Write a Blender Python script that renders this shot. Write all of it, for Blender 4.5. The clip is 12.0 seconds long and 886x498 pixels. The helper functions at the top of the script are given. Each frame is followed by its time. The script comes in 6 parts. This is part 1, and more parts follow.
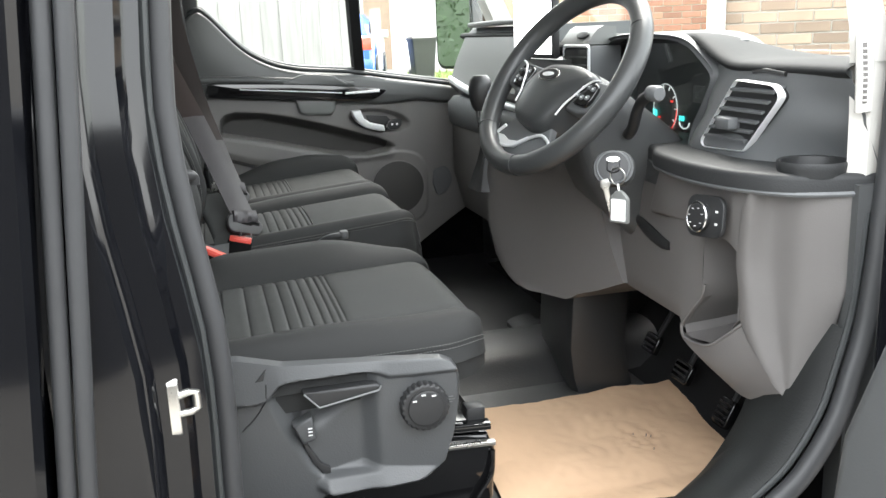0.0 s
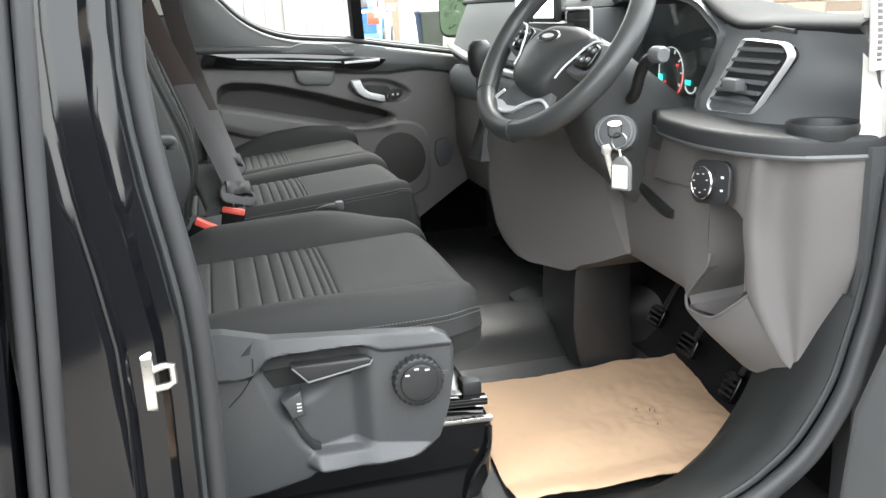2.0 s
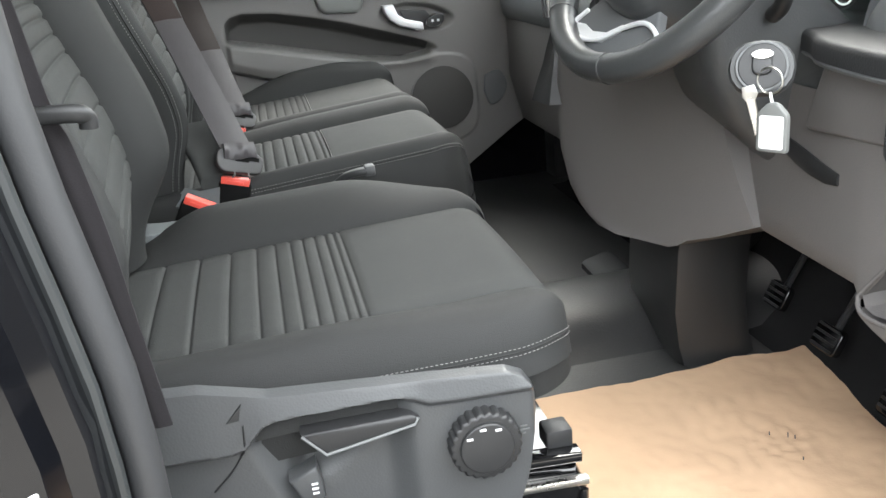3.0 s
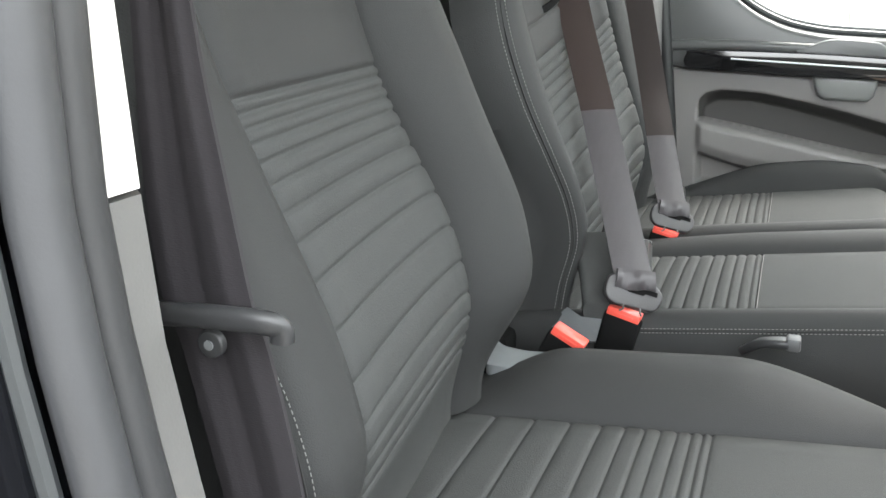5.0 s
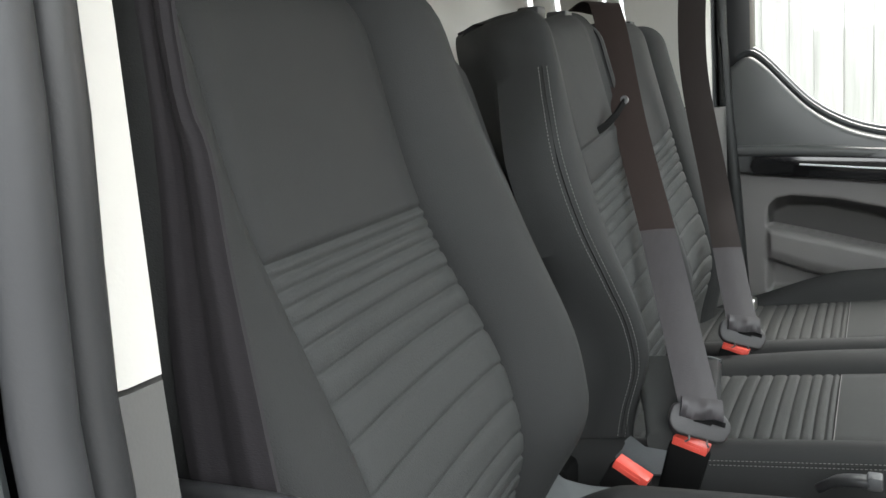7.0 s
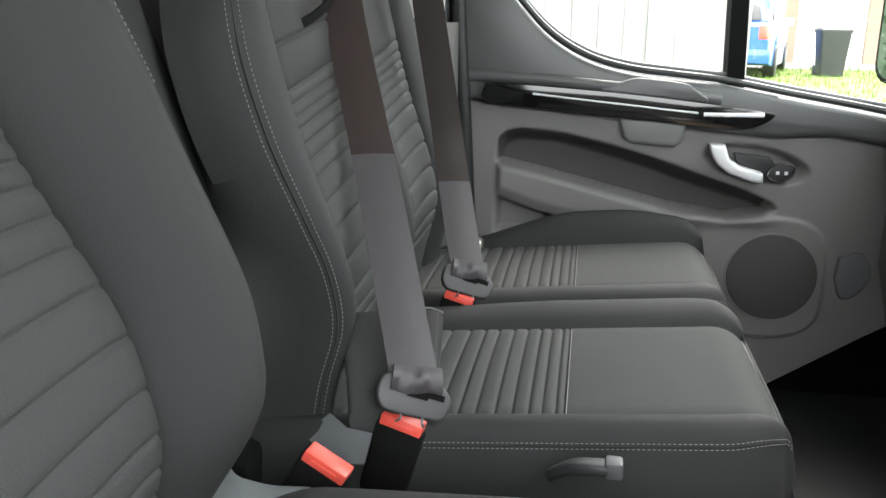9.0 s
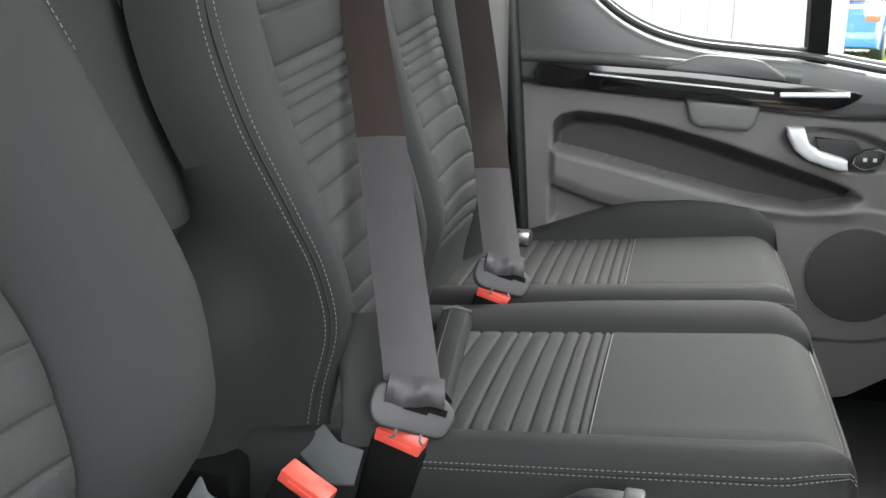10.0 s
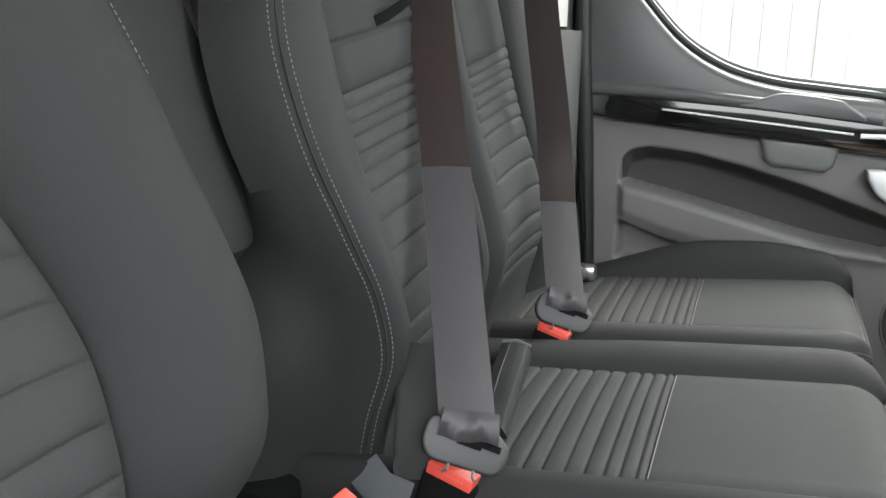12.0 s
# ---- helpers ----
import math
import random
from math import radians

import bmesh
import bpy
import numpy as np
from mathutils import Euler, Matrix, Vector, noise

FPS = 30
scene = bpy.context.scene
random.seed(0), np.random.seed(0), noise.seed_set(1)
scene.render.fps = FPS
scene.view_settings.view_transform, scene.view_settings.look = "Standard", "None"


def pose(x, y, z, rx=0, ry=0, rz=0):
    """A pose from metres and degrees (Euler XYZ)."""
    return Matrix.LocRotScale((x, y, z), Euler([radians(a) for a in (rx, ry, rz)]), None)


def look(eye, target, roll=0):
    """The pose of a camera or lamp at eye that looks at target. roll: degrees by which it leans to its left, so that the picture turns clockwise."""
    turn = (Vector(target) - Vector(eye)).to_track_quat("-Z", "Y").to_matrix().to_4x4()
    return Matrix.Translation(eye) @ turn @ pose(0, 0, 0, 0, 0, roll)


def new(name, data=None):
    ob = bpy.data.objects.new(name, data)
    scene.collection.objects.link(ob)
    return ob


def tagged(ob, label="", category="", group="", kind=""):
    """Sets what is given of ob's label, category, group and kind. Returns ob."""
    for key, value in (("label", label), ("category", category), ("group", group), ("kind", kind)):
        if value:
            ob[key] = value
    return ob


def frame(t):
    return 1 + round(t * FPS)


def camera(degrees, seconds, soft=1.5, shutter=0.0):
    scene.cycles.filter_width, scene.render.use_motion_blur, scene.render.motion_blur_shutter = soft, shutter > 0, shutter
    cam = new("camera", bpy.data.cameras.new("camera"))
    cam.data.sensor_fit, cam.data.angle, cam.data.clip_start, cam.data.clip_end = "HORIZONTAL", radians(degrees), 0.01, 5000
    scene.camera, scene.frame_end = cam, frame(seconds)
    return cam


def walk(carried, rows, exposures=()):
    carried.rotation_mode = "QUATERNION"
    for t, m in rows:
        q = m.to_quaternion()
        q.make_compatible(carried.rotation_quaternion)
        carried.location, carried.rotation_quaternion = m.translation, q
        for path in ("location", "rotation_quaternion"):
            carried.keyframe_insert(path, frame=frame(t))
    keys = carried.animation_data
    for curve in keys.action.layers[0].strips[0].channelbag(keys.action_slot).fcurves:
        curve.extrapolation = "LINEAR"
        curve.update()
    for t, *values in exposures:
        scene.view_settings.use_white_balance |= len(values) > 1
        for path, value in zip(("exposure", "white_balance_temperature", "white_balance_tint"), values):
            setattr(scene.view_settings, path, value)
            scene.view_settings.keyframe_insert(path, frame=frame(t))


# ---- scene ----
cam = camera(53.0, 12.0)

PATH = [
    (0, (0.056, -0.879, 1.327), (0.542, 1.002, 0.852), -2.4),
    (0.5, (0.053, -0.88, 1.324), (0.535, 1.0, 0.839), -2.2),
    (1, (0.054, -0.88, 1.322), (0.535, 0.999, 0.834), -2.3),
    (1.5, (0.059, -0.877, 1.319), (0.533, 1.003, 0.829), -2.5),
    (2, (0.089, -0.84, 1.304), (0.548, 1.034, 0.778), -2.8),
    (2.5, (0.138, -0.666, 1.277), (0.566, 1.188, 0.661), -3.9),
    (2.7, (0.15, -0.568, 1.27), (0.566, 1.274, 0.611), -4.8),
    (4.3, (0.247, -0.2, 1.306), (-0.195, 1.633, 0.637), -3.7),
    (4.5, (0.274, -0.178, 1.312), (-0.288, 1.626, 0.655), -3.5),
    (5, (0.288, -0.149, 1.336), (-0.429, 1.637, 0.79), -2.6),
    (5.5, (0.271, -0.14, 1.367), (-0.498, 1.668, 0.996), -2.6),
    (6, (0.283, -0.154, 1.357), (-0.505, 1.642, 0.965), -2.7),
    (6.5, (0.295, -0.121, 1.37), (-0.581, 1.643, 1.016), -4.2),
    (7, (0.305, -0.115, 1.377), (-0.575, 1.649, 1.037), -4.3),
    (7.5, (0.309, -0.084, 1.353), (-0.397, 1.726, 0.88), -2.5),
    (7.7, (0.307, -0.065, 1.346), (-0.27, 1.788, 0.863), -1.4),
    (9.3, (0.26, 0.195, 1.315), (-0.043, 2.105, 0.806), 1.0),
    (9.5, (0.276, 0.221, 1.31), (-0.063, 2.123, 0.791), 0.7),
    (10, (0.32, 0.265, 1.299), (-0.182, 2.127, 0.77), -0.0),
    (10.5, (0.348, 0.278, 1.304), (-0.265, 2.107, 0.774), -0.8),
    (11, (0.349, 0.265, 1.329), (-0.333, 2.1, 0.916), -0.6),
    (11.5, (0.348, 0.243, 1.324), (-0.316, 2.084, 0.914), 0.3),
    (12, (0.322, 0.274, 1.3), (-0.327, 2.107, 0.832), 1.2),
]
EXPOSURES = [(0, 2.97), (0.4, 3.06), (1.5, 3.11), (2.5, 3.17), (4.3, 4.13), (4.5, 4.13), (5.0, 3.78), (5.5, 3.07), (6.0, 3.01), (6.5, 2.98), (7.0, 2.96), (7.7, 3.03), (9.5, 3.26), (10.0, 3.36), (10.5, 3.58), (11.0, 3.15), (11.5, 3.0), (12.0, 3.23)]
walk(cam, [(t, look(eye, aim, roll)) for t, eye, aim, roll in PATH], EXPOSURES)

# ---- light ----
world = bpy.data.worlds.new("overcast_sky")
scene.world = world
world.use_nodes = True
wn = world.node_tree
sky = wn.nodes.new("ShaderNodeTexSky")
sky.sky_type = "NISHITA"
sky.sun_disc = False
sky.sun_elevation, sky.sun_rotation = radians(59), radians(29)
sky.air_density, sky.dust_density, sky.ozone_density = 1.0, 6.0, 1.0
grey = wn.nodes.new("ShaderNodeMix")
grey.data_type = "RGBA"
grey.inputs[0].default_value = 0.75
grey.inputs[7].default_value = (7.15, 7.3, 7.25, 1)
wn.links.new(sky.outputs[0], grey.inputs[6])
wn.links.new(grey.outputs[2], wn.nodes["Background"].inputs[0])
wn.nodes["Background"].inputs[1].default_value = 0.15
sun_data = bpy.data.lights.new("sun", "SUN")
sun_data.energy, sun_data.angle, sun_data.color = 1.0, radians(45), (1.0, 0.985, 0.96)
sun = new("sun", sun_data)
sun.matrix_world = look((0, 0, 0), (-0.25, -0.45, -0.86))


# ---- materials ----
def mat(name, colour, rough=0.5, metal=0.0, bump=0.0, scale=300.0, vary=0.12, vscale=6.0, coat=0.0, spec=0.5, stretch=(1, 1, 1), kind="noise", vstretch=(1, 1, 1)):
    m = bpy.data.materials.new(name)
    m.use_nodes = True
    nt = m.node_tree
    b = nt.nodes["Principled BSDF"]
    b.inputs["Base Color"].default_value = (*colour, 1)
    b.inputs["Roughness"].default_value = rough
    b.inputs["Metallic"].default_value = metal
    b.inputs["Coat Weight"].default_value = coat
    b.inputs["Coat Roughness"].default_value = 0.05
    b.inputs["Specular IOR Level"].default_value = spec
    tc = nt.nodes.new("ShaderNodeTexCoord")
    if vary:
        n = nt.nodes.new("ShaderNodeTexNoise")
        n.inputs["Scale"].default_value, n.inputs["Detail"].default_value, n.inputs["Roughness"].default_value = vscale, 6, 0.65
        vm = nt.nodes.new("ShaderNodeMapping")
        vm.inputs["Scale"].default_value = vstretch
        nt.links.new(tc.outputs["Object"], vm.inputs["Vector"])
        nt.links.new(vm.outputs["Vector"], n.inputs["Vector"])
        mix = nt.nodes.new("ShaderNodeMix")
        mix.data_type = "RGBA"
        mix.inputs[6].default_value = (*[c * (1 - vary) for c in colour], 1)
        mix.inputs[7].default_value = (*[min(1, c * (1 + vary)) for c in colour], 1)
        nt.links.new(n.outputs["Fac"], mix.inputs[0])
        nt.links.new(mix.outputs[2], b.inputs["Base Color"])
        mr = nt.nodes.new("ShaderNodeMapRange")
        mr.inputs["To Min"].default_value, mr.inputs["To Max"].default_value = max(0.02, rough * 0.85), min(1, rough * 1.15)
        nt.links.new(n.outputs["Fac"], mr.inputs["Value"])
        nt.links.new(mr.outputs["Result"], b.inputs["Roughness"])
    if bump:
        mp = nt.nodes.new("ShaderNodeMapping")
        mp.inputs["Scale"].default_value = stretch
        nt.links.new(tc.outputs["Object"], mp.inputs["Vector"])
        if kind == "voronoi":
            g = nt.nodes.new("ShaderNodeTexVoronoi")
            out = g.outputs["Distance"]
        elif kind == "wave":
            g = nt.nodes.new("ShaderNodeTexWave")
            g.inputs["Distortion"].default_value = 1.0
            out = g.outputs["Fac"]
        else:
            g = nt.nodes.new("ShaderNodeTexNoise")
            g.inputs["Detail"].default_value = 3
            out = g.outputs["Fac"]
        g.inputs["Scale"].default_value = scale
        nt.links.new(mp.outputs["Vector"], g.inputs["Vector"])
        bp = nt.nodes.new("ShaderNodeBump")
        bp.inputs["Strength"].default_value, bp.inputs["Distance"].default_value = bump, 0.001
        nt.links.new(out, bp.inputs["Height"])
        nt.links.new(bp.outputs["Normal"], b.inputs["Normal"])
    return m


def glow(name, colour, strength):
    m = bpy.data.materials.new(name)
    m.use_nodes = True
    b = m.node_tree.nodes["Principled BSDF"]
    b.inputs["Base Color"].default_value = (*colour, 1)
    b.inputs["Emission Color"].default_value = (*colour, 1)
    b.inputs["Emission Strength"].default_value = strength
    return m


FABRIC = mat("seat_fabric", (0.0395, 0.0412, 0.0404), 0.85, bump=0.5, scale=900, vary=0.15, vscale=14, spec=0.25)
INSERT = mat("seat_insert_fabric", (0.0360, 0.0376, 0.0368), 0.8, bump=0.6, scale=700, vary=0.15, vscale=14, spec=0.3)
BOLSTER = mat("seat_bolster_fabric", (0.0222, 0.0229, 0.0228), 0.75, bump=0.4, scale=900, vary=0.15, vscale=10, spec=0.3)
CREASE = mat("dark_seam_cord", (0.012, 0.012, 0.012), 0.85, vary=0.1)
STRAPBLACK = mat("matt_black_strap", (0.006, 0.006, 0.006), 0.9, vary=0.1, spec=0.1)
THREAD = mat("grey_thread", (0.17, 0.17, 0.166), 0.8, vary=0.1)
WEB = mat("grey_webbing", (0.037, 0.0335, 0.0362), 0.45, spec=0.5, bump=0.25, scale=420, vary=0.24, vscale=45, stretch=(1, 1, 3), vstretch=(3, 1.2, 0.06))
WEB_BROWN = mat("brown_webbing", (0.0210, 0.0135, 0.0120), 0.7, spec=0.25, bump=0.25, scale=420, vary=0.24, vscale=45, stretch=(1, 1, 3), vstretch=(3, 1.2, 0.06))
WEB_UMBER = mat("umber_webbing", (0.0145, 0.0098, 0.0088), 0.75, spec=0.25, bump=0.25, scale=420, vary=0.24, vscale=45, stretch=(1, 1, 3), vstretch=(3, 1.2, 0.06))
WEB_DARK = mat("dark_webbing", (0.0185, 0.0165, 0.0185), 0.8, spec=0.3, bump=0.25, scale=420, vary=0.12, vscale=20, stretch=(1, 1, 3))
BLACK = mat("black_plastic", (0.023, 0.0235, 0.0245), 0.45, bump=0.15, scale=500, vary=0.15)
GLOSS = mat("gloss_black_plastic", (0.006, 0.006, 0.0065), 0.08, vary=0.05, coat=0.5)
PAINT = mat("black_body_paint", (0.0040, 0.0043, 0.0055), 0.08, vary=0.05, spec=0.38, coat=0.1)
DARK = mat("dark_grained_plastic", (0.112, 0.117, 0.120), 0.52, bump=0.16, scale=420, vary=0.1, vscale=4, kind="voronoi")
SEATPLASTIC = mat("seat_base_plastic", (0.060, 0.0625, 0.065), 0.38, bump=0.16, scale=420, vary=0.1, vscale=5, kind="voronoi")
MID = mat("warm_grey_plastic", (0.136, 0.129, 0.125), 0.62, spec=0.3, bump=0.16, scale=420, vary=0.08, vscale=4, kind="voronoi")
DOORGREY = mat("door_grey_plastic", (0.157, 0.151, 0.146), 0.48, bump=0.16, scale=420, vary=0.08, vscale=4, kind="voronoi")
UPPERDOOR = mat("dark_door_plastic", (0.080, 0.082, 0.082), 0.34, bump=0.05, scale=420, vary=0.1, vscale=4, kind="voronoi")
SATIN = mat("satin_grey_plastic", (0.125, 0.131, 0.132), 0.35, bump=0.1, scale=420, vary=0.06, vscale=4)
SHELF = mat("satin_shelf_plastic", (0.027, 0.028, 0.029), 0.55, spec=0.3, bump=0.2, scale=420, vary=0.08, vscale=4, kind="voronoi")
# one dark grey: painted shade in the door pocket, and speaker grille plastic
POCKETSHADE_GRILLE = mat("pocket_shade_grille_grey", (0.056, 0.054, 0.052), 0.6, bump=0.14, scale=420, vary=0.08, vscale=4, spec=0.3, kind="voronoi")
PULLCUP = mat("pale_satin_plastic", (0.16, 0.165, 0.16), 0.32, vary=0.06, vscale=4)
COWL = mat("column_plastic", (0.060, 0.0625, 0.064), 0.5, bump=0.12, scale=420, vary=0.1, vscale=5, kind="voronoi")
RUBBER = mat("grey_rubber_seal", (0.032, 0.033, 0.035), 0.5, bump=0.15, scale=350, vary=0.15, vscale=9)
RUBBER_D = mat("dark_rubber_seal", (0.030, 0.033, 0.034), 0.45, bump=0.15, scale=350, vary=0.15, vscale=9)
MAT_FLOOR = mat("black_rubber_floor", (0.026, 0.0265, 0.027), 0.45, spec=0.45, bump=0.6, scale=260, vary=0.35, vscale=7)
TOPPAD = mat("soft_dash_top", (0.020, 0.021, 0.0215), 0.66, bump=0.10, scale=420, vary=0.1, vscale=4, spec=0.15, kind="voronoi")
SILLMAT = mat("black_sill_rubber", (0.012, 0.013, 0.013), 0.5, bump=0.3, scale=300, vary=0.25, vscale=8, spec=0.35)
CARPET = mat("black_carpet", (0.015, 0.015, 0.0155), 0.95, bump=0.8, scale=700, vary=0.3, vscale=20, spec=0.15)
LEGBLACK = mat("satin_black_plastic", (0.022, 0.0225, 0.023), 0.38, bump=0.12, scale=420, vary=0.15, vscale=5, kind="voronoi")
TRIMGREY = mat("grey_pillar_plastic", (0.10, 0.098, 0.094), 0.55, bump=0.12, scale=420, vary=0.06, kind="voronoi")
TONGUE = mat("grey_belt_tongue", (0.038, 0.037, 0.038), 0.5, bump=0.2, scale=500, vary=0.1)
CHROME = mat("satin_chrome", (0.78, 0.78, 0.79), 0.18, metal=1.0, vary=0.05)
STEEL = mat("zinc_steel", (0.70, 0.69, 0.66), 0.28, metal=1.0, vary=0.15, vscale=40)
SILVER = mat("silver_paint", (0.78, 0.79, 0.80), 0.3, metal=0.2, vary=0.05)
RED = mat("red_plastic", (0.70, 0.085, 0.06), 0.4, vary=0.06)
CREAM = mat("cream_trim", (0.54, 0.525, 0.49), 0.7, bump=0.2, scale=300, vary=0.06)
BULK = mat("painted_bulkhead", (0.60, 0.585, 0.55), 0.6, bump=0.1, scale=80, vary=0.08)
HEADLINER = mat("headliner_cloth", (0.58, 0.57, 0.54), 0.9, bump=0.4, scale=500, vary=0.06)
LEATHER = mat("wheel_leather", (0.042, 0.044, 0.045), 0.34, bump=0.16, scale=520, vary=0.12, kind="voronoi")
GREYPLATE = mat("pale_grey_felt", (0.135, 0.146, 0.150), 0.8, bump=0.4, scale=400, vary=0.2, vscale=30)
WHITE = mat("white_plastic", (0.80, 0.80, 0.79), 0.4, vary=0.03)
PAPER = mat("brown_kraft_paper", (0.55, 0.38, 0.25), 0.75, bump=0.5, scale=60, vary=0.07, vscale=9, spec=0.2)
FENCE = mat("weathered_fence_wood", (0.30, 0.294, 0.278), 0.85, bump=0.6, scale=30, vary=0.5, vscale=5, stretch=(8, 8, 0.7), vstretch=(7, 7, 0.5))
BLOCKER = mat("dark_light_blocker", (0.040, 0.040, 0.038), 0.9, bump=0.6, scale=20, vary=0.3, vscale=3)
GRASS = mat("rough_grass", (0.13, 0.19, 0.035), 0.9, bump=0.8, scale=40, vary=0.4, vscale=3)
TARMAC = mat("driveway_concrete", (0.24, 0.23, 0.21), 0.9, bump=0.5, scale=60, vary=0.15, vscale=2)
BRICK_A = mat("orange_brick", (0.33, 0.24, 0.175), 0.85, bump=0.6, scale=90, vary=0.3, vscale=4)
BRICK_RED = mat("red_brick", (0.36, 0.165, 0.115), 0.85, bump=0.6, scale=90, vary=0.3, vscale=4)
for brick_mat in (BRICK_A, BRICK_RED):
    bn = brick_mat.node_tree
    info, hsv = bn.nodes.new("ShaderNodeObjectInfo"), bn.nodes.new("ShaderNodeHueSaturation")
    span = bn.nodes.new("ShaderNodeMapRange")
    span.inputs["To Min"].default_value, span.inputs["To Max"].default_value = 0.70, 1.30
    bsdf = bn.nodes["Principled BSDF"]
    bn.links.new(info.outputs["Random"], span.inputs["Value"])
    bn.links.new(span.outputs["Result"], hsv.inputs["Value"])
    bn.links.new(bsdf.inputs["Base Color"].links[0].from_socket, hsv.inputs["Color"])
    bn.links.new(hsv.outputs["Color"], bsdf.inputs["Base Color"])
MORTAR = mat("pale_mortar", (0.48, 0.45, 0.40), 0.9, bump=0.5, scale=120, vary=0.15)
CARBLUE = mat("blue_car_paint", (0.03, 0.12, 0.42), 0.2, vary=0.05, coat=1.0)
LEAF = mat("hedge_leaf", (0.028, 0.062, 0.018), 0.6, vary=0.45, vscale=6)
MIRROR = mat("mirror_glass", (0.9, 0.9, 0.9), 0.02, metal=1.0, vary=0)
DIAL = mat("black_dial_face", (0.050, 0.053, 0.055), 0.35, vary=0.05)
DIAL_WHITE, DIAL_RED, DIAL_CYAN = glow("dial_white_light", (0.7, 0.75, 0.75), 0.13), glow("dial_red_light", (0.7, 0.04, 0.03), 0.25), glow("dial_cyan_light", (0.05, 0.7, 0.65), 0.35)
SCREEN = glow("lit_screen", (0.9, 0.92, 0.93), 1.6)
GLASS = bpy.data.materials.new("window_glass")
GLASS.use_nodes = True
gn = GLASS.node_tree
clear, gloss, blend, rate, steep = [gn.nodes.new("ShaderNode" + k) for k in ("BsdfTransparent", "BsdfGlossy", "MixShader", "LayerWeight", "MapRange")]
clear.inputs["Color"].default_value = (0.96, 0.98, 0.97, 1)
gloss.inputs["Roughness"].default_value = 0.01
rate.inputs["Blend"].default_value = 0.15
steep.inputs["To Min"].default_value, steep.inputs["To Max"].default_value = 0.03, 0.5
gn.links.new(rate.outputs["Facing"], steep.inputs["Value"])
gn.links.new(steep.outputs["Result"], blend.inputs[0])
gn.links.new(clear.outputs[0], blend.inputs[1])
gn.links.new(gloss.outputs[0], blend.inputs[2])
gn.links.new(blend.outputs[0], gn.nodes["Material Output"].inputs["Surface"])


# ---- mesh helpers ----
def finish(name, bm, material, parent=None, label="", smooth=True, angle=40):
    bmesh.ops.recalc_face_normals(bm, faces=bm.faces)
    me = bpy.data.meshes.new(name)
    bm.to_mesh(me)
    bm.free()
    me.materials.append(material)
    if smooth:
        for p in me.polygons:
            p.use_smooth = True
        me.set_sharp_from_angle(angle=radians(angle))
    ob = new(name, me)
    if parent:
        ob.parent = parent
    if label:
        ob["label"] = label
    return ob


def part(name, bm, material, parent, label="", smooth=True, angle=40):
    return finish(name, bm, material, parent, label, smooth, angle)


def thing(name, label, category, group=""):
    return tagged(new(name), label, category, group)


def setting(ob, label="", category=""):
    return tagged(ob, label, category, kind="structure")


def box(bm, lo, hi, bevel=0.0, m=None, segs=2):
    lo, hi = Vector(lo), Vector(hi)
    t = bmesh.new()
    bmesh.ops.create_cube(t, size=1)
    for v in t.verts:
        v.co = Vector([(lo[i] + hi[i]) / 2 + v.co[i] * (hi[i] - lo[i]) for i in range(3)])
    if bevel:
        bmesh.ops.bevel(t, geom=t.edges, offset=bevel, segments=segs, profile=0.5, affect="EDGES")
    return join(bm, t, m)


def join(bm, t, m=None):
    if m:
        bmesh.ops.transform(t, matrix=m, verts=t.verts)
    me = bpy.data.meshes.new("join")
    t.to_mesh(me)
    t.free()
    bm.from_mesh(me)
    bpy.data.meshes.remove(me)
    return bm


def boxed(lo, hi, bevel=0.0, m=None, segs=2):
    return box(bmesh.new(), lo, hi, bevel, m, segs)


def skin(rings, closed=True, caps=True):
    """A mesh over rings of equally many points."""
    bm = bmesh.new()
    vs = [[bm.verts.new(p) for p in r] for r in rings]
    n = len(rings[0])
    for a, b in zip(vs, vs[1:]):
        for i in range(n if closed else n - 1):
            j = (i + 1) % n
            bm.faces.new((a[i], a[j], b[j], b[i]))
    if caps and closed:
        bm.faces.new(vs[0][::-1])
        bm.faces.new(vs[-1])
    return bm


def smooth_path(pts, n=6):
    """Points of a Catmull-Rom curve through pts."""
    p = [Vector(q) for q in pts]
    p = [2 * p[0] - p[1]] + p + [2 * p[-1] - p[-2]]
    out = []
    for a, b, c, d in zip(p, p[1:], p[2:], p[3:]):
        for k in range(n):
            t = k / n
            out.append(0.5 * (2 * b + (c - a) * t + (2 * a - 5 * b + 4 * c - d) * t * t + (3 * b - a - 3 * c + d) * t ** 3))
    out.append(p[-2])
    return out


def sweep(pts, section, up=(0, 0, 1), caps=True, scale=None):
    """A section (list of (side, up) offsets) along a path."""
    pts = [Vector(p) for p in pts]
    rings = []
    for i, p in enumerate(pts):
        d = (pts[min(i + 1, len(pts) - 1)] - pts[max(i - 1, 0)]).normalized()
        s = d.cross(Vector(up)).normalized()
        u = s.cross(d).normalized()
        k = scale(i / (len(pts) - 1)) if scale else 1.0
        rings.append([p + s * a * k + u * b * k for a, b in section])
    return skin(rings, True, caps)


def circle(r, n=10, ry=None):
    return [(r * math.cos(2 * math.pi * i / n), (ry or r) * math.sin(2 * math.pi * i / n)) for i in range(n)]


def tube(pts, r, n=10, up=(0, 0, 1), smooth=0):
    return sweep(smooth_path(pts, smooth) if smooth else pts, circle(r, n), up)


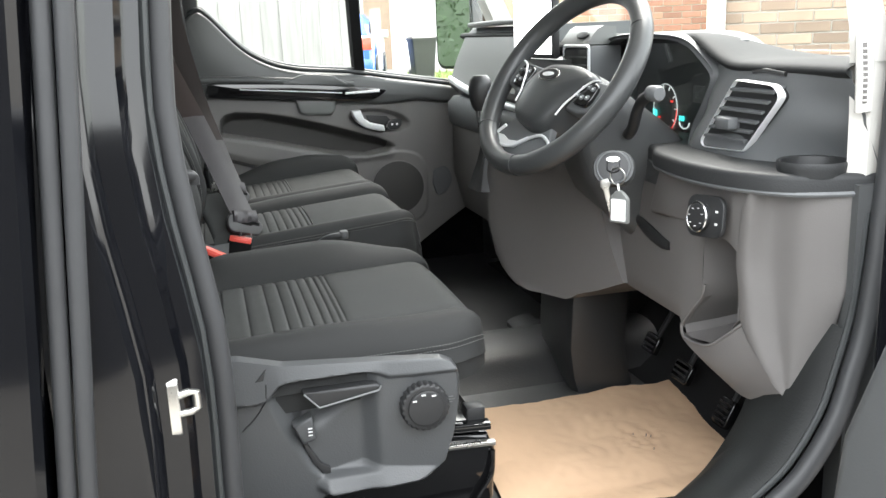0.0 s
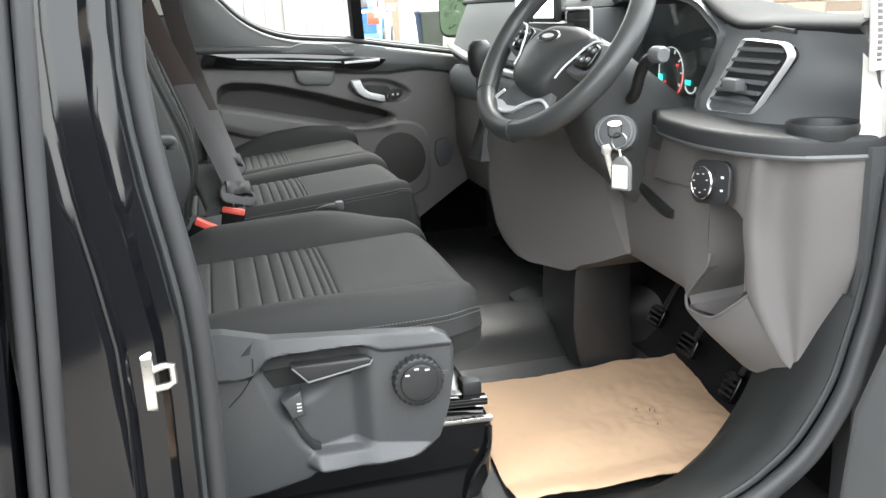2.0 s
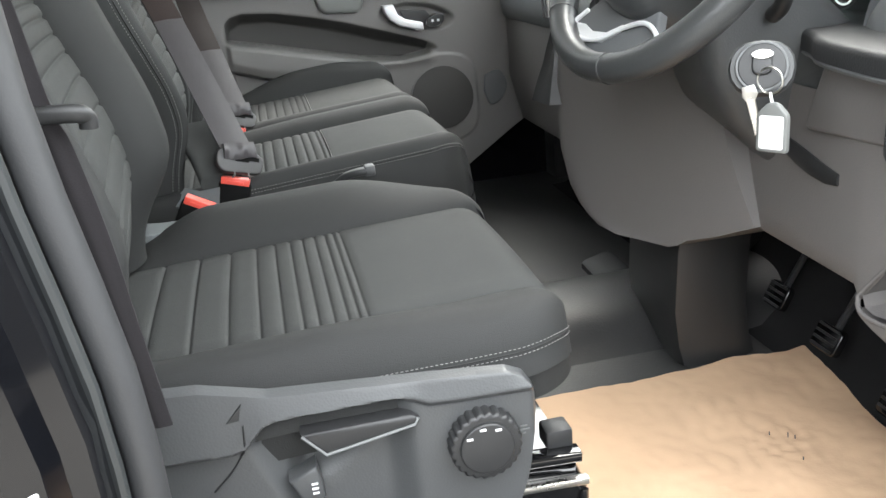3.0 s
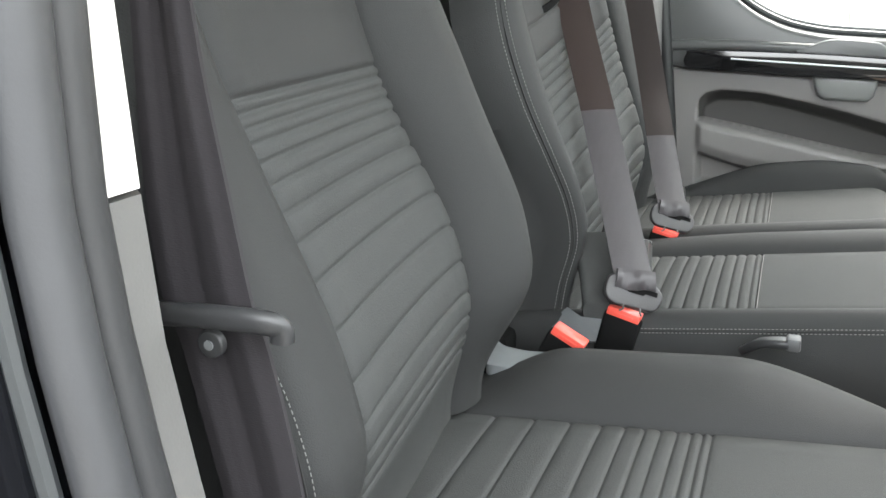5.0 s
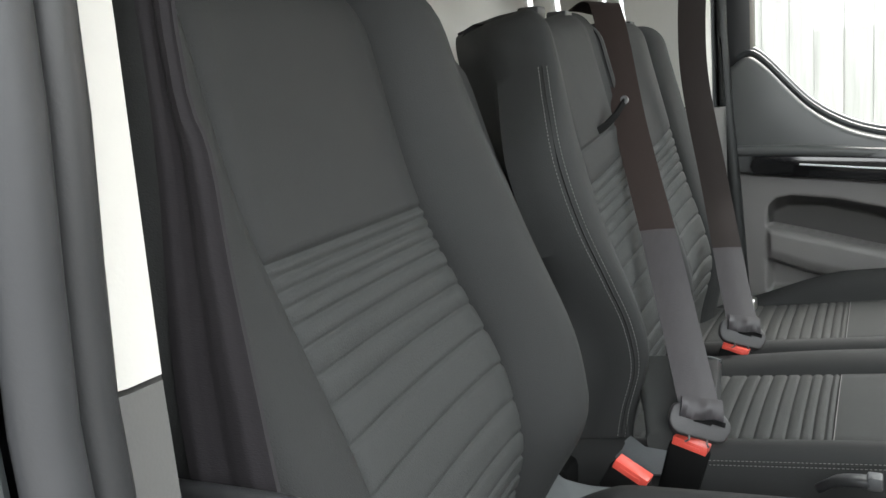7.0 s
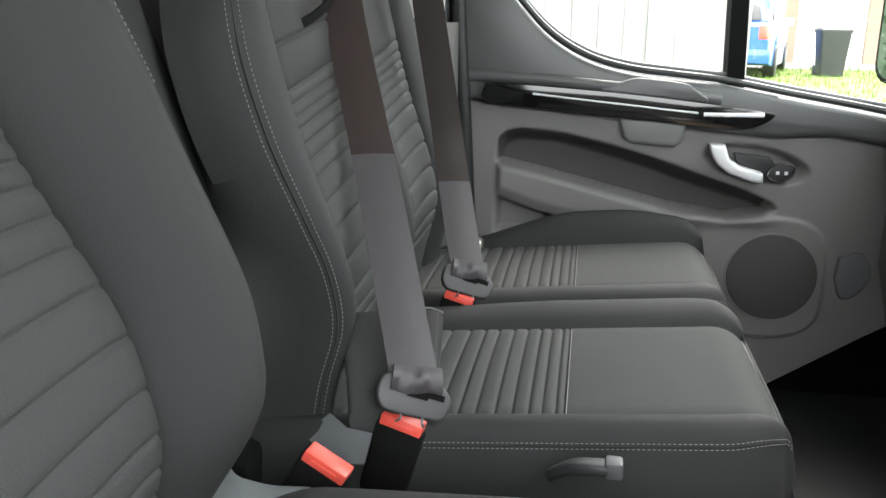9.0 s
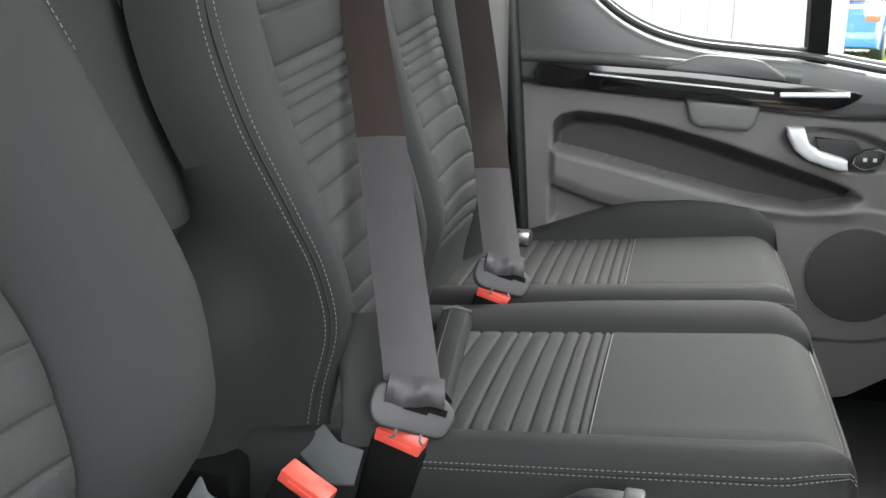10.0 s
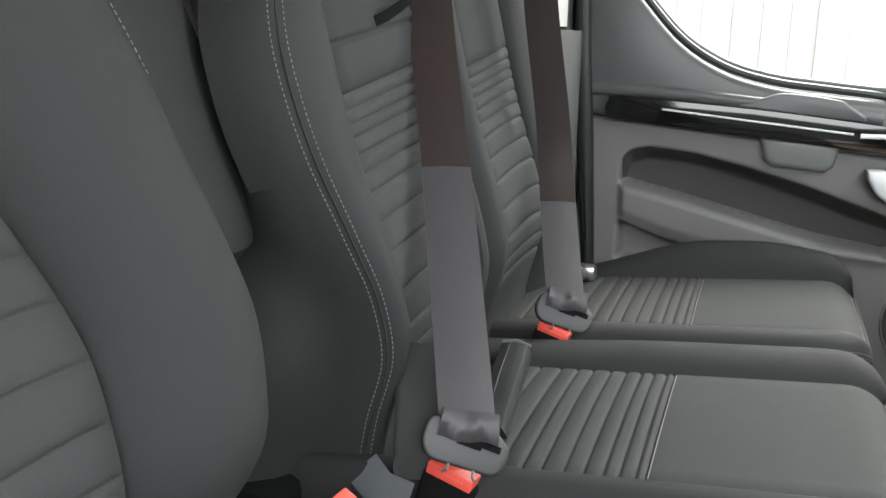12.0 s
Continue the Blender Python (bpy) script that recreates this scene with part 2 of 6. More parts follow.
def rounded(w, h, r, n=4):
    """A rounded rectangle's outline, w by h."""
    out = []
    for cx, cy, a in ((w / 2 - r, h / 2 - r, 0), (-w / 2 + r, h / 2 - r, 90), (-w / 2 + r, -h / 2 + r, 180), (w / 2 - r, -h / 2 + r, 270)):
        for k in range(n + 1):
            t = radians(a + 90 * k / n)
            out.append((cx + r * math.cos(t), cy + r * math.sin(t)))
    return out


def plate(outline, thick, m, bevel=0.0):
    """An outline in the local xy plane, thick along local z, with rounded rims, at the pose m."""
    area = sum(a[0] * b[1] - b[0] * a[1] for a, b in zip(outline, outline[1:] + outline[:1]))
    if area < 0:
        outline = outline[::-1]
    t = bmesh.new()
    f = t.faces.new([t.verts.new((x, y, 0)) for x, y in outline])
    g = bmesh.ops.extrude_face_region(t, geom=[f])
    bmesh.ops.translate(t, vec=(0, 0, thick), verts=[v for v in g["geom"] if isinstance(v, bmesh.types.BMVert)])
    bmesh.ops.recalc_face_normals(t, faces=t.faces)
    if bevel:
        rim = [e for e in t.edges if abs(e.verts[0].co.z - thick) < 1e-6 and abs(e.verts[1].co.z - thick) < 1e-6]
        bmesh.ops.bevel(t, geom=rim, offset=bevel, segments=3, profile=0.5, affect="EDGES", clamp_overlap=True)
    bmesh.ops.transform(t, matrix=m, verts=t.verts)
    return t


def eased(poly, r, n=4):
    """The outline with its corners rounded off."""
    out = []
    for a, b, c in zip(poly[-1:] + poly[:-1], poly, poly[1:] + poly[:1]):
        b2, u, v = Vector(b), Vector(a) - Vector(b), Vector(c) - Vector(b)
        p, q = b2 + u.normalized() * min(r, u.length * 0.45), b2 + v.normalized() * min(r, v.length * 0.45)
        for i in range(n + 1):
            t = i / n
            out.append(tuple(p * (1 - t) ** 2 + b2 * 2 * t * (1 - t) + q * t * t))
    return out


def frame_m(origin, xa, ya):
    """A pose with local x and y along the given ways."""
    xa = Vector(xa).normalized()
    za = xa.cross(Vector(ya)).normalized()
    ya = za.cross(xa)
    return Matrix(((xa.x, ya.x, za.x, origin[0]), (xa.y, ya.y, za.y, origin[1]), (xa.z, ya.z, za.z, origin[2]), (0, 0, 0, 1)))


def sheet(f, us, vs):
    """A grid f(u, v)."""
    bm = bmesh.new()
    g = [[bm.verts.new(f(u, v)) for v in vs] for u in us]
    for a, b in zip(g, g[1:]):
        for i in range(len(vs) - 1):
            bm.faces.new((a[i], a[i + 1], b[i + 1], b[i]))
    return bm


def smoothstep(a, b, x):
    t = min(1, max(0, (x - a) / (b - a)))
    return t * t * (3 - 2 * t)


def groove(x, lines, depth=0.004, width=0.004):
    return -sum(depth * math.exp(-((x - g) / width) ** 2) for g in lines if abs(x - g) < 4 * width)


def fine(lo, hi, lines, step=0.012, near=0.004):
    """Even samples from lo to hi, closer by the lines."""
    s = {round(lo + (hi - lo) * i / max(1, round((hi - lo) / step)), 5) for i in range(max(1, round((hi - lo) / step)) + 1)}
    for g in lines:
        for k in (-2, -1, -0.5, 0, 0.5, 1, 2):
            if lo <= g + k * near <= hi:
                s.add(round(g + k * near, 5))
    out = []
    for v in sorted(s):
        if not out or v - out[-1] > 0.0006:
            out.append(v)
    return out


def stitches(path, parent, length=0.0027, gap=0.0021, r=0.00042, name="stitching"):
    """A run of thread dashes along a path."""
    pts = smooth_path(path, 12)
    bm, left, on = bmesh.new(), length, True
    seg = [pts[0]]
    for a, b in zip(pts, pts[1:]):
        d, way = (b - a).length, (b - a)
        done = 0.0
        while d - done > left:
            done += left
            q = a + way * (done / d)
            if on:
                seg.append(q)
                if (seg[-1] - seg[0]).length > 0.001:
                    join(bm, tube([seg[0], seg[-1]], r, 5, up=(0.3, 0.5, 0.81)))
            seg, on = [q], not on
            left = length if on else gap
        left -= d - done
    return part(name, bm, THREAD, parent, "pale grey stitching")


def crease(path, parent):
    """The dark sewn crease between two rows of stitches."""
    return part("seam", tube(smooth_path(path, 8), 0.0009, 6, up=(0.3, 0.5, 0.81)), CREASE, parent)


# ---- cab shell ----
def panel(outline, y0, y1, material, parent=None, name="panel", bevel=0.004, label=""):
    """An outline in (x, z), from y0 (rounded rim) to y1."""
    m = frame_m((0, y1, 0), (1, 0, 0), (0, 0, 1)) if y1 > y0 else frame_m((0, y1, 0), (-1, 0, 0), (0, 0, 1))
    pts = outline if y1 > y0 else [(-x, z) for x, z in outline]
    return part(name, plate(pts, abs(y1 - y0), m, bevel), material, parent, label)


floor = setting(finish("floor", boxed((-0.32, 0.10, 0.50), (1.5, 1.98, 0.585)), MAT_FLOOR), "black moulded rubber cab floor", "floor")
bulkhead = setting(finish("wall_rear", boxed((-0.36, 0.02, 0.5), (-0.31, 1.98, 1.98)), BULK), "pale painted bulkhead behind the seats", "bulkhead")
roof = setting(finish("ceiling", boxed((-0.36, 0.0, 1.95), (0.76, 2.0, 1.99)), HEADLINER), "pale cloth headliner", "ceiling")
firewall = setting(finish("wall_front", boxed((1.43, 0.0, 0.5), (1.5, 2.0, 1.235)), BLACK), "dark front bulkhead below the dashboard", "firewall")

setting(finish("wall_side", boxed((0.93, 1.865, 0.5), (1.5, 1.98, 1.20)), BLACK), "dark cab side ahead of the passenger door", "cab side")
# driver's side pillar with its seals
pillar = setting(new("door_pillar"), "gloss black door pillar with rubber seals and a striker", "door pillar")
def outer_x(z):
    """Where the outer body edge leans at a height."""
    return -0.1035 + 0.083 * (z - 1.02)


heights = [0.30 + 0.07 * i for i in range(25)]
part("body_side", skin([[(-1.6, -0.030, z), (outer_x(z) - 0.024, -0.030, z), (outer_x(z) - 0.016, -0.022, z), (outer_x(z) - 0.014, 0.06, z), (-1.6, 0.06, z)] for z in heights]), PAINT, pillar, "gloss black body side")
prof = [(-0.118, 0.002), (-0.065, 0.008), (-0.055, 0.015), (-0.045, 0.03), (-0.02, 0.036), (-0.012, 0.052), (0.002, 0.058), (0.004, 0.085), (0.0, 0.105), (-0.018, 0.150), (-0.118, 0.150)]


def seal_x(z):
    """Where the door seal runs at a height."""
    return float(np.interp(z, (0.5, 0.81, 0.93, 1.0, 1.05, 1.1, 1.15, 1.2, 1.256, 1.31, 1.37, 1.95), (0.040, 0.042, 0.045, 0.0435, 0.038, 0.030, 0.0225, 0.017, 0.0135, 0.016, 0.021, 0.03)))


def lean(z):
    return seal_x(z) - 0.020


rings = [[(x + (lean(z) if x > -0.1 else 0), y + (0.12 * max(0.0, z - 1.18) if y < 0.1 else 0), z) for x, y in prof] for z in [0.4 + 0.075 * i for i in range(22)]]
part("inner_pillar", skin(rings), PAINT, pillar, "gloss black painted pillar")
for dx in (0.0, 0.0195):
    part("outer_seal", tube([(outer_x(z) + dx, -0.004, z) for z in heights], 0.0092, 12, up=(0, 1, 0)), RUBBER, pillar, "grey ribbed rubber seal")
seal_path = [(seal_x(z), 0.110, z) for z in [0.42 + 0.06 * i for i in range(26)]]
part("door_seal", sweep(seal_path, circle(0.0130, 14, 0.0135), up=(0, 1, 0)), RUBBER, pillar, "grey rubber door seal")
part("seal_lip", sweep([(x - 0.014, y - 0.016, z) for x, y, z in seal_path], circle(0.005, 8), up=(0, 1, 0)), RUBBER_D, pillar)
part("inner_seal", sweep([(x - 0.0095, y + 0.030, z) for x, y, z in seal_path], circle(0.0125, 14), up=(0, 1, 0)), BLACK, pillar, "dark inner seal")
sm = frame_m((-0.011, 0.044, 0.955), (0, 1, 0), (0, 0, 1))
striker = part("striker", plate([(x, z) for x, z in rounded(0.026, 0.070, 0.011, 4)], 0.011, sm, 0.002), STEEL, pillar, "zinc-plated door striker")
part("striker_loop", tube([(-0.006, 0.036, 0.966), (0.010, 0.034, 0.971), (0.018, 0.034, 0.970), (0.0185, 0.034, 0.953), (0.012, 0.034, 0.949), (-0.006, 0.036, 0.946)], 0.0040, 10, up=(0, 1, 0)), STEEL, striker)
for dz in (-0.026, 0.026):
    part("bolt", plate(circle(0.007, 12), 0.004, sm @ Matrix.Translation((0, dz, 0.011)), 0.001), STEEL, striker)

# pillar trim inside: cream above, grey below
pillar_trim = setting(new("pillar_trim"), "two-tone pillar trim, cream over grey, by the driver's belt", "pillar trim")


def trim_rings(z0, z1, n):
    out = []
    for i in range(n + 1):
        z = z0 + (z1 - z0) * i / n
        f = -0.020 + 0.036 * (1 - smoothstep(0.90, 1.22, z)) - 0.015 * smoothstep(1.4, 1.9, z)
        out.append([(f - 0.006, 0.165, z), (f, 0.185, z), (f, 0.208, z), (f - 0.02, 0.226, z), (f - 0.12, 0.226, z), (f - 0.12, 0.165, z)])
    return out


part("upper_trim", skin(trim_rings(1.249, 1.95, 8)), CREAM, pillar_trim, "cream upper pillar trim")
part("lower_trim", skin(trim_rings(0.60, 1.246, 8)), TRIMGREY, pillar_trim, "grey lower pillar trim")

# roof rails over the doors and the header over the windscreen
for name, y0, y1 in (("roof_rail", -0.01, 0.13), ("roof_rail", 1.87, 2.01)):
    setting(finish(name, boxed((-0.36, y0, 1.80), (0.74, y1, 1.955), 0.03), CREAM), "cream roof rail above the door", "roof rail")
setting(finish("windscreen_header", skin([[(0.66, y, 1.952), (0.67, y, 1.86), (0.74, y, 1.84), (0.80, y, 1.86), (0.76, y, 1.952)] for y in (0.12, 1.0, 1.88)]), CREAM), "cream header above the windscreen", "header")

# passenger side pillar
far_pillar = setting(new("far_pillar"), "dark pillar with cream upper trim behind the passenger door", "door pillar")
part("pillar_body", boxed((-0.33, 1.80, 0.5), (0.0, 1.98, 1.95), 0.01), BLACK, far_pillar)
part("upper_trim", skin([[(-0.02, 1.72 + 0.02 * s, z), (-0.005, 1.75, z), (-0.005, 1.835, z), (-0.3, 1.835, z), (-0.3, 1.72, z)] for z, s in ((1.318, 0), (1.34, 0), (1.94, 1))]), CREAM, far_pillar, "cream pillar trim")
part("lower_trim", skin([[(0.0, 1.70, z), (0.02, 1.74, z), (0.02, 1.835, z), (-0.3, 1.835, z), (-0.3, 1.70, z)] for z in (0.6, 1.0, 1.312)]), TRIMGREY, far_pillar, "grey lower pillar trim")
part("door_seal", skin([[(x + a, 1.828 + b, z) for a, b in rounded(w, 0.034, 0.012, 4)] for z, x, w in ((0.60, 0.070, 0.020), (0.955, 0.046, 0.022), (1.14, 0.031, 0.028), (1.29, 0.019, 0.028), (1.45, 0.012, 0.022), (1.93, 0.004, 0.022))]), SILLMAT, far_pillar, "black door seal")


# ---- passenger door ----
door = setting(new("door_passenger"), "grey and black passenger door panel, door shut", "door")
sill_line = smooth_path([(0.02, 0, 1.385), (0.055, 0, 1.408), (0.088, 0, 1.392), (0.174, 0, 1.300), (0.25, 0, 1.252), (0.33, 0, 1.229), (0.42, 0, 1.219), (0.51, 0, 1.210), (0.62, 0, 1.191), (0.75, 0, 1.170), (0.92, 0, 1.14)], 6)
upper = [(p.x, p.z) for p in sill_line] + [(0.92, 1.09), (0.70, 1.125), (0.60, 1.118), (0.50, 1.125), (0.30, 1.145), (0.10, 1.165), (0.02, 1.172)]
panel(upper, 1.835, 1.95, UPPERDOOR, door, "upper_panel", 0.012, "dark grained upper panel")
lower = [(0.02, 1.168), (0.10, 1.161), (0.30, 1.141), (0.50, 1.121), (0.60, 1.114), (0.70, 1.121), (0.92, 1.086), (0.92, 0.82), (0.80, 0.745), (0.63, 0.631), (0.58, 0.62), (0.02, 0.62)]
panel(lower, 1.905, 1.95, DOORGREY, door, "inner_panel", 0.004)


def line(points):
    """z along x through the given points."""
    xs, zs = zip(*points)
    return lambda x: float(np.interp(x, xs, zs))


door_top = line([(0.02, 1.172), (0.10, 1.165), (0.30, 1.145), (0.50, 1.125), (0.60, 1.118), (0.70, 1.125), (0.92, 1.090)])
door_low = line([(0.02, 0.62), (0.58, 0.62), (0.63, 0.631), (0.80, 0.745), (0.92, 0.82)])
pocket_top = line([(0.085, 1.06), (0.092, 1.094), (0.100, 1.108), (0.112, 1.118), (0.141, 1.124), (0.222, 1.116), (0.303, 1.099), (0.395, 1.075), (0.474, 1.050), (0.564, 1.020), (0.612, 1.000), (0.63, 0.985)])
pocket_back = line([(0.085, 1.04), (0.107, 1.077), (0.130, 1.089), (0.201, 1.089), (0.282, 1.071), (0.363, 1.048), (0.478, 1.011), (0.579, 0.984), (0.63, 0.97)])
ledge_top = line([(0.085, 1.056), (0.102, 1.052), (0.191, 1.033), (0.309, 1.005), (0.425, 0.978), (0.527, 0.964), (0.580, 0.972), (0.63, 0.985)])
ledge_low = line([(0.085, 0.985), (0.104, 0.979), (0.171, 0.956), (0.243, 0.941), (0.36, 0.935), (0.63, 0.935)])


def door_face(x, v):
    """Moulded inner face: pocket under a deep brow, soft armrest ledge, handle dish, raised speaker field."""
    lo, hi = door_low(x), door_top(x)
    z = lo + (hi - lo) * v
    y = 1.850
    across = smoothstep(0.090, 0.104, x) * (1 - smoothstep(0.585, 0.628, x))
    top, back, ledge, low = pocket_top(x), pocket_back(x), ledge_top(x), ledge_low(x)
    brow = smoothstep(0.0, 1.0, (top - z) / max(0.006, top - back))
    y += 0.046 * brow * smoothstep(ledge - 0.004, ledge + 0.004, z) * across
    on = smoothstep(0.0, 0.016, ledge + 0.002 - z) * smoothstep(-0.004, 0.030, z - low)
    y -= 0.010 * on * across * (1 - smoothstep(0.34, 0.56, x) * smoothstep(0.03, 0.0, z - low))
    under = (1 - smoothstep(-0.006, 0.006, z - low)) * smoothstep(0.905, 0.925, z) * across * (1 - smoothstep(0.24, 0.34, x))
    y += 0.030 * under
    d = math.hypot((x - 0.575 - 0.35 * (1.07 - z)) / 0.092, (z - 1.068 + 0.10 * (x - 0.575)) / 0.036)
    y += 0.024 * (1 - smoothstep(0.66, 1.04, d))
    e = max(abs(x - 0.56) / 0.158, abs(z - 0.852) / 0.118)
    field = (abs((x - 0.56) / 0.158) ** 4 + abs((z - 0.852) / 0.118) ** 4) ** 0.25 if x > 0.56 else e
    y -= 0.006 * (1 - smoothstep(0.97, 1.03, field)) * smoothstep(0.30, 0.50, x)
    return (x, y + 0.006 * (1 - smoothstep(0.0, 0.006, hi - z)), z)


def pocket_shade(x, v):
    """Dark sheet laid over the pocket, its colour standing in for shade."""
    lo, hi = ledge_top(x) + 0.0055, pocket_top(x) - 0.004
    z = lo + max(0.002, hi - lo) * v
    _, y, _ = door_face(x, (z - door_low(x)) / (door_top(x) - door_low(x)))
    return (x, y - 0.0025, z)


part("pocket", sheet(pocket_shade, [0.096 + 0.500 * i / 160 for i in range(161)], [i / 40 for i in range(41)]), POCKETSHADE_GRILLE, door, "pocket sheet darkened to stand for shade", True, 70)
part("lower_panel", sheet(door_face, [0.02 + 0.90 * i / 300 for i in range(301)], [i / 190 for i in range(191)]), DOORGREY, door, "warm grey lower panel", True, 70)
skin_out = [(p.x, p.z) for p in sill_line] + [(1.0, 1.12), (1.0, 0.35), (0.0, 0.35), (0.0, 1.385)]
panel(skin_out, 1.95, 2.0, PAINT, door, "outer_skin", 0.0)
edge = [(p.x, 1.862, p.z + 0.008) for p in sill_line]
part("window_seal", tube(edge[3:], 0.0065, 8, up=(0, 1, 0)), RUBBER_D, door)
part("window_seal", tube([(x, y + 0.022, z + 0.008) for x, y, z in edge[3:]], 0.005, 8, up=(0, 1, 0)), SATIN, door)
part("rear_frame", boxed((0.005, 1.862, 1.36), (0.066, 1.94, 1.95), 0.012), BLACK, door, "black window frame")
part("divider", skin([[(0.512 - 0.02 * s, 1.868, z), (0.543 - 0.02 * s, 1.868, z), (0.543 - 0.02 * s, 1.93, z), (0.512 - 0.02 * s, 1.93, z)] for z, s in ((1.19, 0), (1.5, 0.5), (1.95, 1))]), STRAPBLACK, door, "black window divider bar")
part("top_frame", boxed((0.005, 1.862, 1.90), (1.0, 1.94, 1.95), 0.01), BLACK, door)
pane = part("pane", boxed((0.05, 1.905, 1.14), (1.0, 1.909, 1.92)), GLASS, door, "clear door glass", smooth=False)
pane.visible_shadow = False

# black trim strip with two bright inlays
strip = smooth_path([(0.064, 0, 1.184), (0.070, 0, 1.198), (0.092, 0, 1.204), (0.30, 0, 1.193), (0.45, 0, 1.180), (0.575, 0, 1.166), (0.592, 0, 1.156), (0.545, 0, 1.134), (0.45, 0, 1.138), (0.30, 0, 1.150), (0.092, 0, 1.166), (0.070, 0, 1.171), (0.064, 0, 1.184)], 4)[:-1]
panel([(p.x, p.z) for p in strip], 1.824, 1.836, GLOSS, door, "trim_strip", 0.004, "gloss black trim strip")
for a, b, h in (((0.16, 1.186), (0.46, 1.160), 0.004), ((0.47, 1.158), (0.575, 1.160), 0.008)):
    part("inlay", sweep([(a[0], 1.822, a[1]), ((a[0] + b[0]) / 2, 1.820, (a[1] + b[1]) / 2), (b[0], 1.822, b[1])], rounded(0.006, h, 0.0025, 2), up=(0, 0, 1)), SILVER, door, "bright satin inlay")
# soft ledge over the strip
part("upper_ledge", sweep(smooth_path([(0.024, 1.838, 1.216), (0.09, 1.832, 1.216), (0.20, 1.830, 1.211), (0.30, 1.830, 1.203), (0.40, 1.832, 1.195), (0.50, 1.838, 1.184)], 4), rounded(0.020, 0.022, 0.009, 4), up=(0, 0, 1)), UPPERDOOR, door)
# grab hump and pull cup
hump = [(p.x, p.z) for p in smooth_path([(0.285, 0, 1.196), (0.315, 0, 1.206), (0.335, 0, 1.213), (0.36, 0, 1.216), (0.43, 0, 1.209), (0.45, 0, 1.200), (0.475, 0, 1.184)], 4)] + [(0.475, 1.176), (0.285, 1.190)]
panel([(x, z + 0.004) for x, z in hump], 1.819, 1.84, UPPERDOOR, door, "grab_hump", 0.010)
cup = [(0.318, 1.150), (0.445, 1.140), (0.437, 1.104), (0.425, 1.094), (0.345, 1.098), (0.330, 1.108)]
panel(cup, 1.834, 1.852, PULLCUP, door, "pull_cup", 0.010, "satin grey pull cup")
# handle in its recess
panel([(0.535, 1.086), (0.60, 1.080), (0.612, 1.066), (0.600, 1.045), (0.585, 1.040), (0.545, 1.060)], 1.858, 1.868, BLACK, door, "handle_recess", 0.002, "dark handle recess")
hm = [(0.486, 1.104), (0.514, 1.104), (0.524, 1.078), (0.545, 1.064), (0.585, 1.053), (0.587, 1.036), (0.57, 1.036), (0.525, 1.05), (0.503, 1.066), (0.49, 1.088)]
handle = panel(hm, 1.824, 1.862, SILVER, door, "door_handle", 0.006, "chrome door handle")
sw_line = [(p.x, p.z) for p in smooth_path([(0.596, 0, 1.046), (0.602, 0, 1.062), (0.627, 0, 1.070), (0.643, 0, 1.064), (0.637, 0, 1.046), (0.612, 0, 1.037), (0.596, 0, 1.046)], 4)][:-1]
sw = panel(sw_line, 1.842, 1.866, BLACK, door, "lock_switch", 0.003)
part("switch_rim", tube([(x, 1.8415, z) for x, z in sw_line + sw_line[:1]], 0.0016, 6, up=(0, 1, 0)), CHROME, sw)
for x in (0.610, 0.625):
    part("mark", boxed((x, 1.8408, 1.051), (x + 0.006, 1.8422, 1.057), 0.0), SILVER, sw)
# speaker panel
speaker = part("speaker", plate(circle(0.083, 40), 0.006, frame_m((0.622, 1.8455, 0.855), (1, 0, 0), (0, 0, 1)), 0.003), POCKETSHADE_GRILLE, door, "round dark speaker grille")
ring_pts = [(0.622 + 0.084 * math.cos(a), 1.8425, 0.855 + 0.084 * math.sin(a)) for a in [2 * math.pi * i / 48 for i in range(49)]]
part("speaker_ring", tube(ring_pts, 0.0022, 6, up=(0, 1, 0)), DOORGREY, speaker)
panel([(p.x, p.z) for p in smooth_path([(0.74, 0, 0.90), (0.78, 0, 0.91), (0.80, 0, 0.87), (0.78, 0, 0.83), (0.75, 0, 0.82), (0.735, 0, 0.86)], 3)], 1.842, 1.852, DARK, door, "map_pocket_lip", 0.004)
part("sill_top", boxed((0.50, 1.838, 1.196), (0.60, 1.868, 1.203), 0.003, Matrix.Translation((0.55, 0, 1.2)) @ Matrix.Rotation(radians(10), 4, "Y") @ Matrix.Translation((-0.55, 0, -1.2))), SATIN, door)


# ---- seats ----
SEAM = [0, 0.009, 0.020, 0.034, 0.050, 0.066, 0.086, 0.110, 0.143, 0.182, 0.226]
BACKRIBS = [0, 0.010, 0.020, 0.031, 0.044, 0.060, 0.080, 0.102, 0.131, 0.168, 0.206, 0.239, 0.264, 0.285, 0.303]
BENCHSEAM = [0, 0.009, 0.023, 0.037, 0.054, 0.072, 0.092, 0.110, 0.130, 0.155, 0.19, 0.23]
BENCHRIBS = [0, 0.016, 0.030, 0.043, 0.060, 0.078, 0.098, 0.127, 0.158, 0.197, 0.236, 0.268, 0.293]


